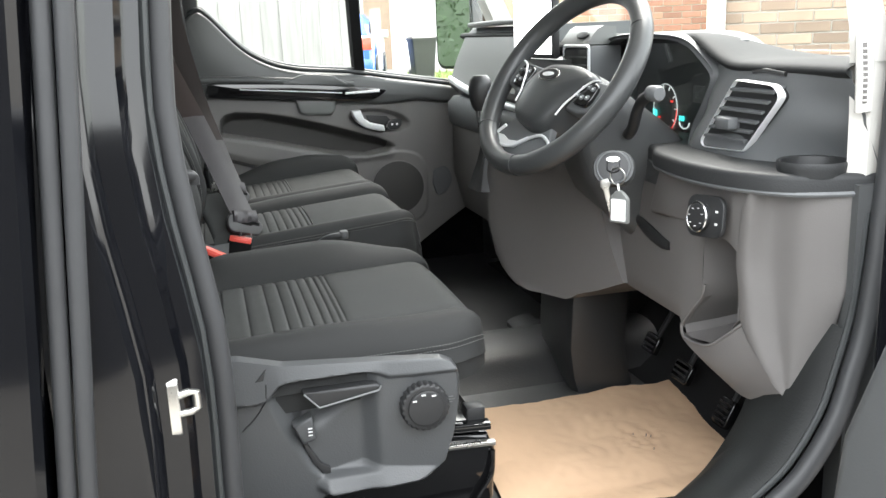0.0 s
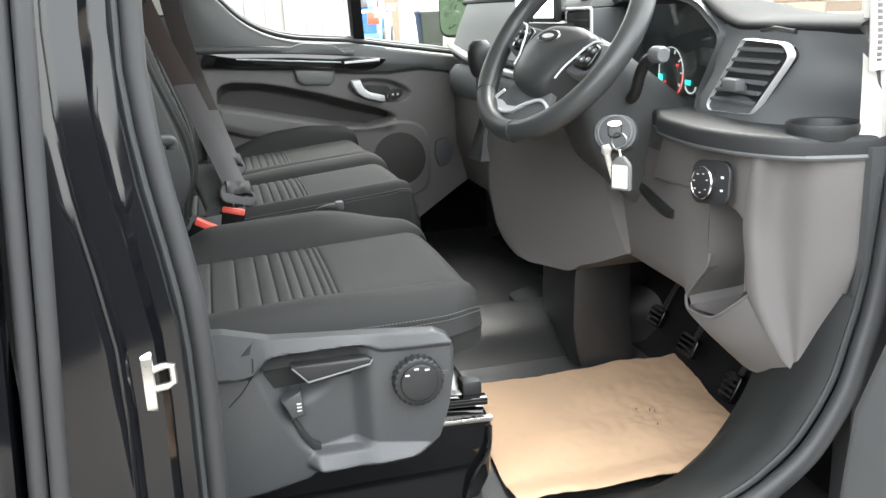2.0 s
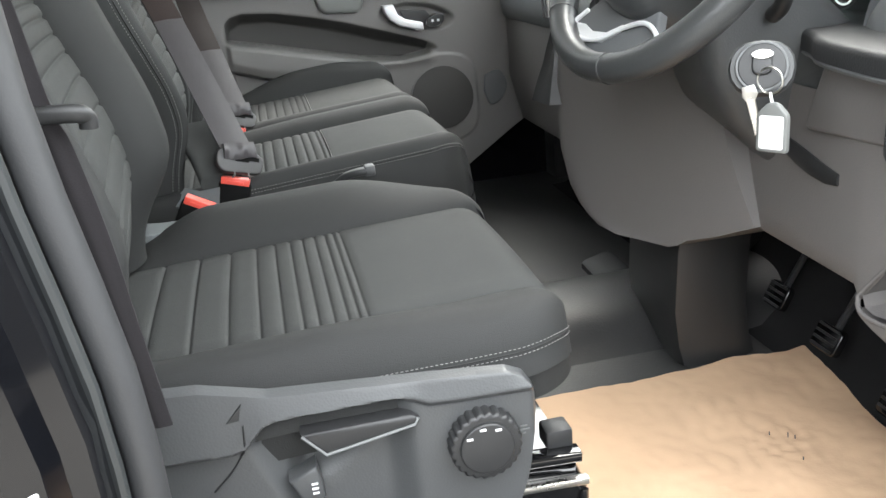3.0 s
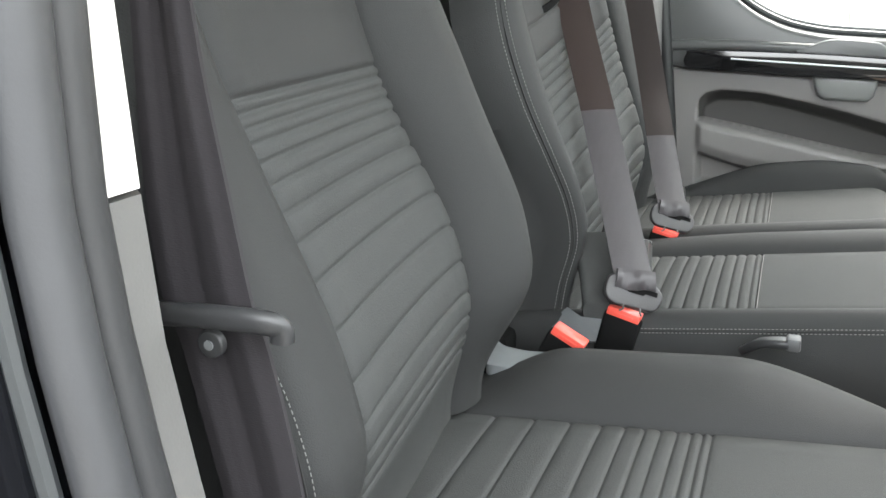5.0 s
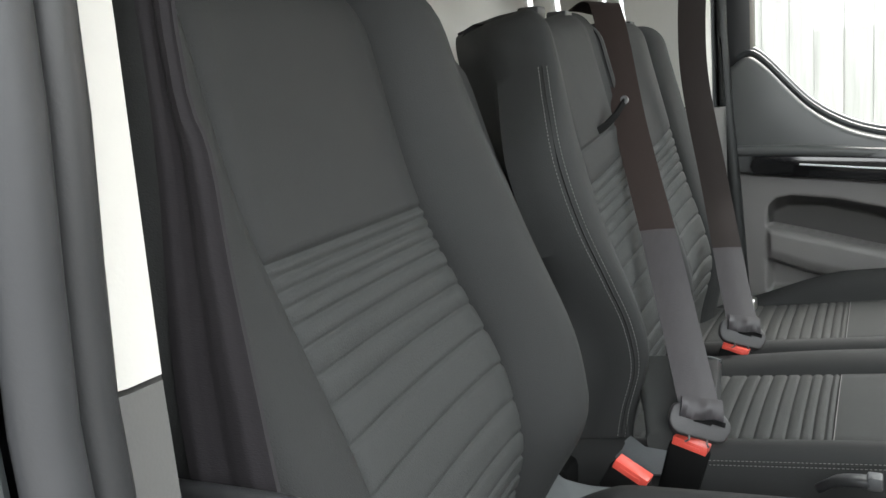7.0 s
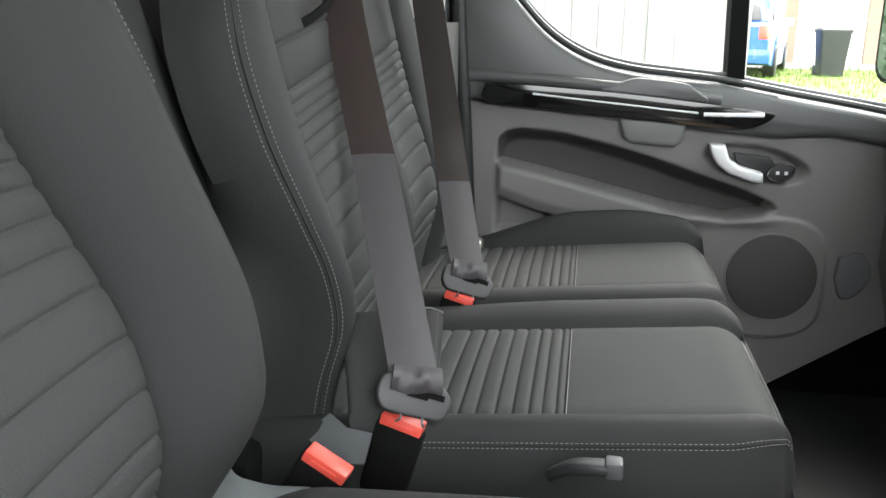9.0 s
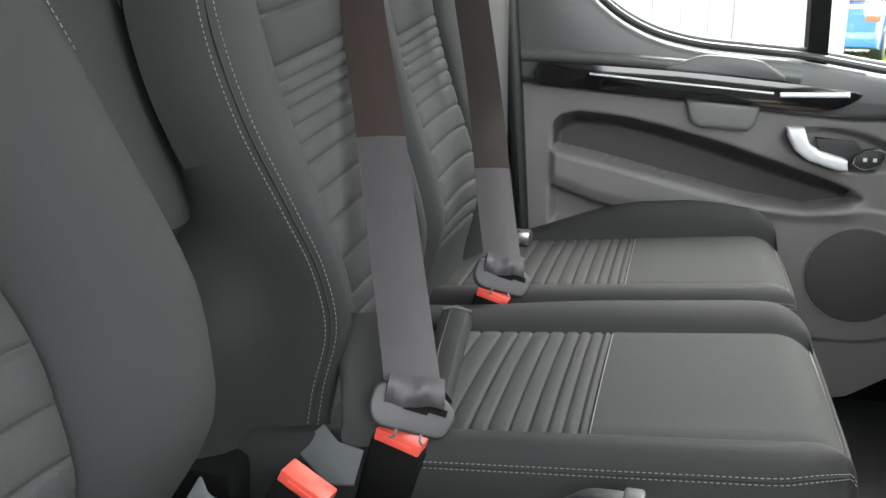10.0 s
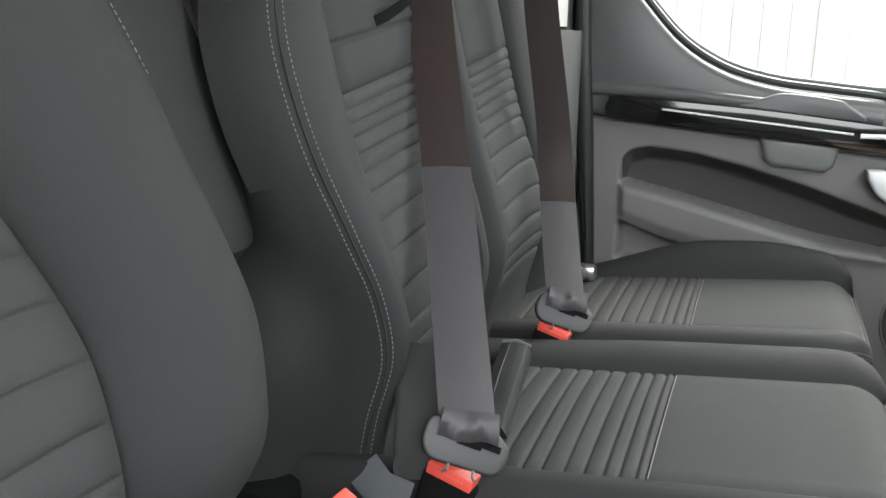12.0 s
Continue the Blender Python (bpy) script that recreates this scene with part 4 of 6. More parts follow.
def tongue(parent, at, along, wide):
    m = frame_m(at, wide, along)
    plan = eased([(-0.037, 0.018), (0.020, 0.020), (0.040, 0.004), (0.032, -0.020), (-0.030, -0.020), (-0.040, -0.006)], 0.010)
    part("tongue_plate", plate(plan, 0.008, m @ Matrix.Translation((0, 0, -0.004)), 0.003), TONGUE, parent, "grey plastic belt tongue")
    part("tongue_slot", plate([(-0.027, 0.004), (-0.010, 0.003), (-0.009, -0.001), (0.012, -0.002), (0.013, 0.001), (0.029, 0.0), (0.029, 0.006), (-0.027, 0.009)], 0.0095, m @ Matrix.Translation((0, 0, -0.0042)), 0.0), STRAPBLACK, parent, "dark slot in the tongue")
    for dx in (-0.011, 0.011):
        part("tongue_blade", tube([m @ Vector((dx, -0.019, 0.003)), m @ Vector((dx, -0.024, 0.005)), m @ Vector((dx * 1.3, -0.027, 0.001))], 0.0013, 6, up=tuple(m.col[0].to_3d())), SATIN, parent)


def buckle(parent, left, right, down, red="red release button"):
    """A buckle with its red button's ends at left and right, the body running down."""
    l, r, d = Vector(left), Vector(right), Vector(down).normalized()
    m = frame_m((l + r) / 2, r - l, -d)
    w = (r - l).length
    part("buckle_body", box(bmesh.new(), (-w / 2 - 0.003, -0.085, -0.013), (w / 2 + 0.003, -0.004, 0.013), 0.005, m), STRAPBLACK, parent)
    part("release_button", box(bmesh.new(), (-w / 2, -0.012, -0.009), (w / 2, 0.003, 0.0125), 0.0018, m), RED, parent, red)
    part("button_dish", box(bmesh.new(), (-w * 0.30, -0.0075, 0.0122), (w * 0.30, -0.0015, 0.0134), 0.0005, m), RED, parent)
    part("stalk", sweep([m @ Vector((0, -0.08, 0)), m @ Vector((0, -0.16, 0))], rounded(0.030, 0.010, 0.003, 2), up=(0, 1, 0)), STRAPBLACK, parent)


def bunch(at, wide):
    """The webbing crumpled where it runs through its tongue."""
    w = Vector(wide).normalized()
    n = w.cross(Vector((-0.33, 0.31, 0.9))).normalized()
    up = n.cross(w)
    rows = []
    for i in range(9):
        t = i / 8
        row = []
        for k in range(21):
            u = -1 + k / 10
            ripple = 0.0022 * math.sin(5 * u + 1.5 * t) * math.sin(math.pi * min(1, t + 0.15)) + 0.0010 * math.sin(11 * u)
            row.append(at + w * (0.0240 * u * (1 + 0.10 * t)) + up * (0.026 * (1 - t) + 0.003 - 0.0016 * math.cos(4 * u + 1) * t) + n * (0.0062 + ripple * t + 0.004 * math.sin(math.pi * t)))
        rows.append(row)
    back = [[p - n * 0.008 for p in r] for r in rows]
    return skin([a + b[::-1] for a, b in zip(rows, back)])


mid_belt = thing("seat_belt", "grey and brown webbing belt latched across the middle seat", "seat belt", "passenger seat belts")
change, tng = Vector((0.031, 1.101, 1.173)), Vector((0.112, 0.937, 0.962))
facing = (0.92, 0.33, -0.15)
# both passenger belts: upper length darker and browner than the lower
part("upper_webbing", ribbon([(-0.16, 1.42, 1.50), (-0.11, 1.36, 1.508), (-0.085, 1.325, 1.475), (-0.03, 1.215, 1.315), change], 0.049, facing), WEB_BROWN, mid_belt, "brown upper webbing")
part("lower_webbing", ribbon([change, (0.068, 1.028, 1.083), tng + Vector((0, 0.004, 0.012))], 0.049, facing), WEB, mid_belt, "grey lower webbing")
part("bunched_webbing", bunch(tng, facing), WEB, mid_belt, "bunched webbing end")
tongue(mid_belt, tng, (-0.30, 0.30, 0.9), (0.92, 0.33, -0.30))
buckle(mid_belt, (0.080, 0.944, 0.940), (0.122, 0.940, 0.929), (-0.30, -0.05, -0.95))
pass_belt = thing("seat_belt", "grey and brown webbing belt latched across the outer passenger seat", "seat belt", "passenger seat belts")
change, tng = Vector((0.071, 1.448, 1.083)), Vector((0.108, 1.350, 0.958))
facing = (0.93, 0.30, -0.15)
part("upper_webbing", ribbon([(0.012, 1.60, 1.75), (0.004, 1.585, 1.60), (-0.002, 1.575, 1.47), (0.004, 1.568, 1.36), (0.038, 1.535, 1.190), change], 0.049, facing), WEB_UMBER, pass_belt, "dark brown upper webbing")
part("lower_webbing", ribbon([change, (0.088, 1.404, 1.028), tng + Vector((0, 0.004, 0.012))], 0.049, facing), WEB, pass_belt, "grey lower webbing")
part("bunched_webbing", bunch(tng, facing), WEB, pass_belt, "bunched webbing end")
tongue(pass_belt, tng, (-0.28, 0.32, 0.9), (0.93, 0.30, -0.30))
buckle(pass_belt, (0.079, 1.345, 0.944), (0.119, 1.342, 0.933), (-0.25, -0.05, -0.96))
part("anchor", boxed((0.050, 1.655, 0.918), (0.092, 1.685, 0.942), 0.006), STEEL, pass_belt, "steel belt anchor")
spare = thing("seat_belt_buckle", "black buckle with a red button beside the driver's seat", "belt buckle")
buckle(spare, (0.030, 0.858, 0.940), (0.069, 0.854, 0.919), (-0.42, 0.05, -0.9))
gusset = [(-0.004, 0.945, 0.905), (0.021, 0.954, 0.929), (0.045, 0.930, 0.926), (0.077, 0.907, 0.934), (0.072, 0.895, 0.908), (0.045, 0.900, 0.902)]
part("buckle_lining", skin([[Vector(p) + Vector((0.3, -0.5, 0.8)) * d for p in gusset] for d in (-0.004, 0.0)]), GREYPLATE, spare, "pale grey felt lining")
felt = thing("hinge_cover", "pale grey cover strip between driver's seat and bench", "hinge cover")
part("cover", plate(eased([(-0.055, 0.868), (-0.030, 0.838), (0.004, 0.829), (0.046, 0.834), (0.040, 0.80), (0.018, 0.772), (-0.034, 0.776)], 0.010), 0.014, Matrix.Translation((-0.004, 0.004, 0.898)), 0.006), GREYPLATE, felt, "pale grey moulded cover")

filler = thing("belt_sleeve", "dark padded sleeve between backrest and bench cushion", "belt sleeve")
part("sleeve", skin([[(x + a, y + 0.35 * a, z + b) for a, b in rounded(0.062, 0.026, 0.010, 3)] for x, y, z in ((0.079, 0.940, 0.934), (0.075, 0.950, 0.948), (0.067, 0.972, 0.970), (0.054, 1.000, 0.994), (0.042, 1.018, 1.004))]), FABRIC, filler)
flap = thing("belt_flap", "dark plastic flap with a pale stitched edge behind the middle cushion", "belt flap")
part("flap", skin([[(x0, y0, z), (x0 + 0.010, y0, z + 0.006), (x1 - 0.006, y1, z + 0.006), (x1, y1, z - 0.002), (x1, y1, z - 0.014), (x0, y0, z - 0.012)] for x0, y0, x1, y1, z in ((0.048, 1.268, 0.087, 1.264, 0.934), (0.056, 1.215, 0.094, 1.212, 0.931), (0.070, 1.130, 0.106, 1.126, 0.928), (0.088, 1.052, 0.119, 1.044, 0.926))]), BLACK, flap)
stitches([(0.062, 1.262, 0.9412), (0.068, 1.214, 0.9382), (0.081, 1.130, 0.9352), (0.098, 1.054, 0.9332)], flap)
part("edge_strip", tube([(0.050, 1.2665, 0.9385), (0.068, 1.2675, 0.9415), (0.086, 1.2645, 0.9375)], 0.0022, 6), SATIN, flap, "pale edge strip")
pull = thing("bench_release_handle", "black release handle at the bench's inner edge", "handle")
part("grip", sweep(smooth_path([(0.250, 0.903, 0.912), (0.266, 0.893, 0.926), (0.285, 0.885, 0.932), (0.300, 0.883, 0.933)], 4), rounded(0.020, 0.011, 0.004, 3)), BLACK, pull)
part("grip_end", boxed((0.296, 0.873, 0.926), (0.312, 0.893, 0.942), 0.003), COWL, pull)

driver_belt = thing("seat_belt", "dark driver's belt hanging by the door pillar", "seat belt")
folds = []
for z, x, w in ((1.70, -0.040, 0.030), (1.42, -0.034, 0.022), (1.356, -0.0275, 0.034), (1.296, -0.027, 0.043), (1.23, -0.025, 0.055), (1.17, -0.020, 0.060), (1.145, -0.012, 0.059), (1.071, 0.0, 0.058), (0.992, 0.0105, 0.051), (0.90, 0.020, 0.050)):
    front = [(x - w / 2 + w * k / 16, 0.250 + 0.0016 * math.sin(0.62 * k + 3 * z) + 0.0004 * math.sin(1.9 * k), z) for k in range(17)]
    folds.append(front + [(px, py + 0.003, pz) for px, py, pz in front[::-1]])
rows = [smooth_path([f[i] for f in folds], 4) for i in range(34)]
part("webbing", skin([[r[i] for r in rows] for i in range(len(rows[0]))]), WEB_DARK, driver_belt, "dark folded webbing")
part("tongue_bar", sweep(smooth_path([(-0.050, 0.238, 1.168), (-0.01, 0.232, 1.172), (0.026, 0.234, 1.171), (0.034, 0.240, 1.166), (0.034, 0.241, 1.158)], 4), rounded(0.014, 0.011, 0.005, 3), up=(0, 1, 0)), BLACK, driver_belt, "black belt tongue")
stop = part("stop_button", plate(circle(0.0085, 18), 0.005, frame_m((-0.011, 0.241, 1.153), (1, 0, 0), (0, 0, 1)), 0.0015), BLACK, driver_belt, "round stop button")
part("button_dimple", plate(circle(0.003, 10), 0.001, frame_m((-0.011, 0.2358, 1.153), (1, 0, 0), (0, 0, 1))), SATIN, stop)


# ---- dashboard ----
dash = thing("dashboard", "dark and warm grey dashboard with vents and storage pockets", "dashboard")


def lerp_sections(sections, z):
    """The section at a height, between two given ones."""
    zs = sorted(sections)
    z = min(max(z, zs[0]), zs[-1])
    a = max(q for q in zs if q <= z)
    b = min(q for q in zs if q >= z)
    t = 0 if a == b else (z - a) / (b - a)
    t = t * t * (3 - 2 * t)
    return [tuple(p + (q - p) * t for p, q in zip(u, v)) for u, v in zip(sections[a], sections[b])]


def panel_x(y):
    """How far forward the recessed lower panel stands."""
    return float(np.interp(y, (0.30, 0.36, 0.60), (0.776, 0.772, 0.787)))


def open_skin(rows, n=6):
    """A smooth open sheet over rows of points."""
    return skin([smooth_path(r, n) for r in rows], False, False)


# recessed panel between the knee cover and the pouch
edge_z = lambda y: float(np.interp(y, (0.302, 0.326, 0.356, 0.365, 0.60, 0.70), (0.910, 0.882, 0.843, 0.857, 0.853, 0.853)))
pan = []
for y in (0.70, 0.60, 0.50, 0.42, 0.38, 0.366, 0.356, 0.341, 0.326, 0.314, 0.304):
    zl = edge_z(y)
    pan.append([(panel_x(y) + d, y, z) for d, z in ((0.030, zl + 0.004), (0.004, zl - 0.001), (0.0, zl + 0.004), (0.0, zl + 0.03), (0.0, 0.97), (0.004, 1.06))])
part("lower_panel", skin(pan, False, False), MID, dash, "warm grey recessed lower panel")
# pocket behind the pouch
MOUTH = [(0.299, 1.03), (0.300, 0.94), (0.303, 0.911), (0.326, 0.882), (0.351, 0.850), (0.345, 0.837), (0.330, 0.834), (0.267, 0.844), (0.228, 0.870), (0.204, 0.90), (0.206, 0.95), (0.206, 1.03)]
depths = ((0.774, 1.0), (0.782, 1.0), (0.83, 0.96), (0.895, 0.84), (0.90, 0.80))
part("pocket", skin([[(x, 0.262 + (y - 0.262) * k, 0.94 + (z - 0.94) * k) for y, z in MOUTH] for x, k in depths], True, False), MID, dash, "warm grey pocket inside")
part("pocket_back", plate([(-(0.262 + (y - 0.262) * 0.82), 0.94 + (z - 0.94) * 0.82) for y, z in MOUTH], 0.004, frame_m((0.904, 0, 0), (0, -1, 0), (0, 0, 1))), MID, dash)
# shoulder that carries the light switch
sh = eased([(0.436, 1.102), (0.472, 1.014), (0.308, 1.022), (0.226, 1.010), (0.204, 0.997), (0.200, 1.03), (0.192, 1.06), (0.182, 1.080), (0.172, 1.090), (0.170, 1.102)], 0.012)
part("switch_shoulder", plate([(-y, z) for y, z in sh], 0.060, frame_m((0.810, 0, 0), (0, -1, 0), (0.02, 0, 1)), 0.013), MID, dash, "warm grey shoulder round the light switch")
part("column_filler", plate([(-y, z) for y, z in eased([(0.425, 1.104), (0.462, 1.012), (0.60, 1.020), (0.60, 1.104)], 0.008)], 0.040, frame_m((0.806, 0, 0), (0, -1, 0), (0.02, 0, 1)), 0.008), COWL, dash, "dark filler beside the column")
# rounded column on the door side, hollow along its length
COLUMN = [
    (1.100, (0.770, 0.186), (0.797, 0.166), (0.830, 0.130), (0.874, 0.098)),
    (1.075, (0.768, 0.192), (0.798, 0.168), (0.831, 0.132), (0.872, 0.099)),
    (1.000, (0.772, 0.211), (0.800, 0.175), (0.832, 0.137), (0.868, 0.101)),
    (0.950, (0.774, 0.206), (0.802, 0.170), (0.832, 0.137), (0.862, 0.102)),
    (0.897, (0.777, 0.200), (0.805, 0.161), (0.828, 0.139), (0.855, 0.113)),
    (0.850, (0.787, 0.171), (0.809, 0.149), (0.823, 0.136), (0.842, 0.122)),
    (0.818, (0.800, 0.153), (0.812, 0.141), (0.818, 0.134), (0.829, 0.127)),
    (0.802, (0.811, 0.139), (0.814, 0.135), (0.816, 0.133), (0.820, 0.131))]
col = []
for z, l, c, m, r in COLUMN:
    k = min(1.0, (z - 0.795) / 0.10)
    b = ((l[0] + c[0]) / 2 - 0.010 * k, (l[1] + c[1]) / 2 - 0.004 * k)
    m = (m[0] - 0.008 * k, m[1] - 0.006 * k)
    run = [(l[0] + 0.07, l[1] - 0.01), (l[0] + 0.030, l[1] + 0.003 * k), (l[0] + 0.004, l[1] + 0.002 * k), (l[0] - 0.001, l[1] - 0.006 * k), b, (c[0] + 0.003 * k, c[1]), m, r, (r[0] + 0.012, r[1] + 0.004)]
    col.append([(x, y, z) for x, y in run])
rows = [smooth_path(r, 6) for r in col]
part("side_column", skin([smooth_path([r[i] for r in rows], 4) for i in range(len(rows[0]))], False, False), MID, dash, "warm grey rounded end column")
# pouch with its rolled lip
lip_line = smooth_path([(0.770, 0.356, 0.843), (0.766, 0.334, 0.832), (0.763, 0.267, 0.842), (0.767, 0.228, 0.868), (0.777, 0.197, 0.897)], 6)
hem_line = smooth_path([(0.772, 0.355, 0.833), (0.778, 0.298, 0.811), (0.795, 0.236, 0.777), (0.805, 0.193, 0.778), (0.815, 0.138, 0.799)], 6)
face_rows = []
for a, b in zip(lip_line, hem_line):
    mid_p = (a + b) / 2 + Vector((-0.010, -0.004, 0.0)) * min(1.0, (a - b).length / 0.06)
    face_rows.append([a + Vector((0.030, 0, -0.030)), a + Vector((0.004, 0, -0.006)), a + Vector((0.002, 0, 0.002)), a, a + Vector((-0.001, 0, -0.004)), mid_p, b, b + Vector((0.010, 0, 0.0)), b + Vector((0.09, 0, 0.01))])
part("pouch", open_skin(face_rows, 4), MID, dash, "warm grey open pouch")
arm = smooth_path([(0.777, 0.299, 0.930), (0.775, 0.303, 0.910), (0.772, 0.326, 0.882), (0.769, 0.352, 0.850)], 5) + lip_line[2:]
part("pouch_lip", tube(arm, 0.0026, 8, up=(1, 0, 0)), MID, dash)
part("side_flap", skin([[(x0, 0.122, z), (x1, 0.106, z), (x1, 0.130, z), (x0, 0.134, z)] for z, x0, x1 in ((1.09, 0.872, 0.888), (0.98, 0.866, 0.886), (0.89, 0.852, 0.874), (0.79, 0.830, 0.852))]), MID, dash, "grey kick flap")
# shelf with its rounded lip
shelf_path = smooth_path([(0.815, 0.66, 0), (0.786, 0.50, 0), (0.757, 0.43, 0), (0.742, 0.34, 0), (0.740, 0.27, 0), (0.757, 0.19, 0), (0.80, 0.125, 0), (0.884, 0.092, 0)], 6)
outline = [(p.x, p.y) for p in shelf_path] + [(1.0, 0.092), (1.0, 0.66)]
part("shelf", plate(outline, 0.024, Matrix.Translation((0, 0, 1.100)), 0.008), SHELF, dash, "satin dark shelf with a rounded lip")
# paler tube below the lip, standing in for its highlight line
part("shelf_lip_highlight", tube([(p.x + 0.004, p.y, 1.0975) for p in shelf_path], 0.004, 6), DARK, dash)
# cup holder
cup_r = [[(0.844 + r * math.cos(a), 0.150 + r * math.sin(a), z) for a in [2 * math.pi * i / 36 for i in range(36)]] for r, z in ((0.044, 1.119), (0.046, 1.129), (0.0465, 1.136), (0.0452, 1.1385), (0.042, 1.137), (0.040, 1.126), (0.039, 1.106))]
part("cup_holder", skin(cup_r[:5], True, False), SHELF, dash, "round cup holder ring")
part("cup_well", skin(cup_r[4:], True, False), BLACK, dash)
# face above the shelf
FACE = {
    1.120: [(0.842, 0.468), (0.828, 0.43), (0.825, 0.36), (0.828, 0.28), (0.860, 0.215), (0.902, 0.16), (0.906, 0.095)],
    1.200: [(0.850, 0.425), (0.842, 0.40), (0.838, 0.36), (0.836, 0.28), (0.844, 0.20), (0.872, 0.13), (0.878, 0.095)],
    1.255: [(0.856, 0.412), (0.852, 0.39), (0.848, 0.35), (0.846, 0.28), (0.846, 0.20), (0.848, 0.13), (0.852, 0.095)],
}


def face_front(u, z):
    pts = smooth_path([(x, y, z) for x, y in lerp_sections(FACE, z)], 6)
    f = u * (len(pts) - 1)
    i = min(int(f), len(pts) - 2)
    return pts[i].lerp(pts[i + 1], f - i)


part("end_face", sheet(face_front, [i / 30 for i in range(31)], [1.118 + 0.14 * i / 12 for i in range(13)]), DARK, dash, "dark grained end face")
# air vent with a bright frame
vent = [(0.404, 1.140), (0.318, 1.232), (0.310, 1.240), (0.215, 1.236), (0.200, 1.222), (0.206, 1.212), (0.276, 1.142), (0.285, 1.134), (0.398, 1.130)]
vm = Matrix.Translation((0.822, 0, 0)) @ frame_m((0, 0, 0), (0, -1, 0), (0, 0, 1))
cy, cz = 0.303, 1.186


vent = eased(vent, 0.012)


def scaled(poly, k):
    return [(cy + (y - cy) * k, cz + (z - cz) * k) for y, z in poly]


bz = [[(0.834, y, z) for y, z in scaled(vent, 1.012)], [(0.825, y, z) for y, z in scaled(vent, 1.008)], [(0.823, y, z) for y, z in scaled(vent, 0.982)], [(0.830, y, z) for y, z in scaled(vent, 0.972)], [(0.88, y, z) for y, z in scaled(vent, 0.9)]]
air = part("vent_frame", skin(bz[:4], True, False), SILVER, dash, "bright vent frame")
part("vent_throat", skin(bz[3:], True, True), BLACK, air)
for i in range(6):
    z = 1.147 + 0.0152 * i
    s = 0.014 * i
    part("vent_slat", skin([[(0.824, y, z), (0.846, y, z + 0.009), (0.846, y, z + 0.0115), (0.824, y, z + 0.0035)] for y in (0.393 - 1.0 * s, 0.281 - 0.95 * s)]), DARK, air)
part("vent_tab", boxed((0.808, 0.300, 1.166), (0.830, 0.338, 1.184), 0.004), DARK, air)
part("tweeter_slot", sweep([(0.850, 0.298, 1.251), (0.846, 0.26, 1.254), (0.846, 0.216, 1.250)], rounded(0.012, 0.007, 0.003, 3)), BLACK, dash)


# top pad, higher over the dials
def bump(y):
    return -0.018 * smoothstep(0.85, 1.1, y) + 0.03 * smoothstep(1.15, 1.3, y)


def top_pad(v, y):
    near_z = 1.268 + 0.042 * smoothstep(0.34, 0.50, y) + bump(y)
    far_z = 1.258 + 0.030 * smoothstep(0.45, 0.95, y) + bump(y)
    x0 = 0.842 + 0.02 * smoothstep(0.40, 0.55, y) - 0.02 * smoothstep(1.1, 1.3, y)
    prof = smooth_path([(x0 + 0.008, 0, near_z - 0.020), (x0, 0, near_z - 0.011), (x0 + 0.018, 0, near_z - 0.002), (x0 + 0.09, 0, near_z * 0.75 + far_z * 0.25 + 0.001), (1.10, 0, far_z), (1.42, 0, far_z - 0.05)], 5)
    f = v * (len(prof) - 1)
    i = min(int(f), len(prof) - 2)
    p = prof[i].lerp(prof[i + 1], f - i)
    return (p.x, y, p.z)


part("top_pad", sheet(top_pad, [i / 25 for i in range(26)], [0.093 + 1.75 * i / 80 for i in range(81)]), TOPPAD, dash, "dark soft-touch top pad")
# dial binnacle
by = 0.635


OPENING = smooth_path([(0.478, 1.10, 0), (0.466, 1.148, 0), (0.444, 1.180, 0), (0.420, 1.214, 0), (0.408, 1.236, 0), (0.416, 1.250, 0), (0.442, 1.267, 0), (0.476, 1.286, 0), (0.513, 1.296, 0), (0.562, 1.301, 0), (0.652, 1.303, 0), (0.752, 1.300, 0), (0.806, 1.286, 0), (0.838, 1.245, 0), (0.848, 1.18, 0), (0.850, 1.10, 0)], 3)


def arch(t):
    """Outline of the dial opening, drawn in by t."""
    out = []
    for p in OPENING:
        k = 1 - t / 0.20
        out.append((by + (p.x - by) * k, 1.10 + (p.y - 1.10) * k))
    return out


def hood(x, grow, t):
    o, i = arch(-grow), arch(t - grow)
    return [(x, y, z) for y, z in o] + [(x, y, z) for y, z in i[::-1]]


part("dial_hood", skin([hood(0.850, 0.002, 0.003), hood(0.844, 0.005, 0.008), hood(0.852, 0.007, 0.010), hood(0.97, 0.007, 0.014)]), DARK, dash, "dark hood over the dials")
cluster = part("dial_panel", boxed((0.925, by - 0.185, 1.08), (0.94, by + 0.185, 1.295), 0.004), DIAL, dash, "black dial panel")


def dial(y, z, r):
    d = part("dial_ring", tube([(0.9235, y + r * math.cos(t), z + r * math.sin(t)) for t in [radians(-50 + 280 * i / 32) for i in range(33)]], 0.0009, 6, up=(1, 0, 0)), DIAL_WHITE, cluster)
    for i in range(9):
        t = radians(-45 + 270 * i / 8)
        part("tick", boxed((0.922, -0.001, r * 0.80), (0.924, 0.001, r * 0.95), 0, Matrix.Translation((0, y, z)) @ Matrix.Rotation(t, 4, "X")), DIAL_RED if i > 6 else DIAL_WHITE, d)


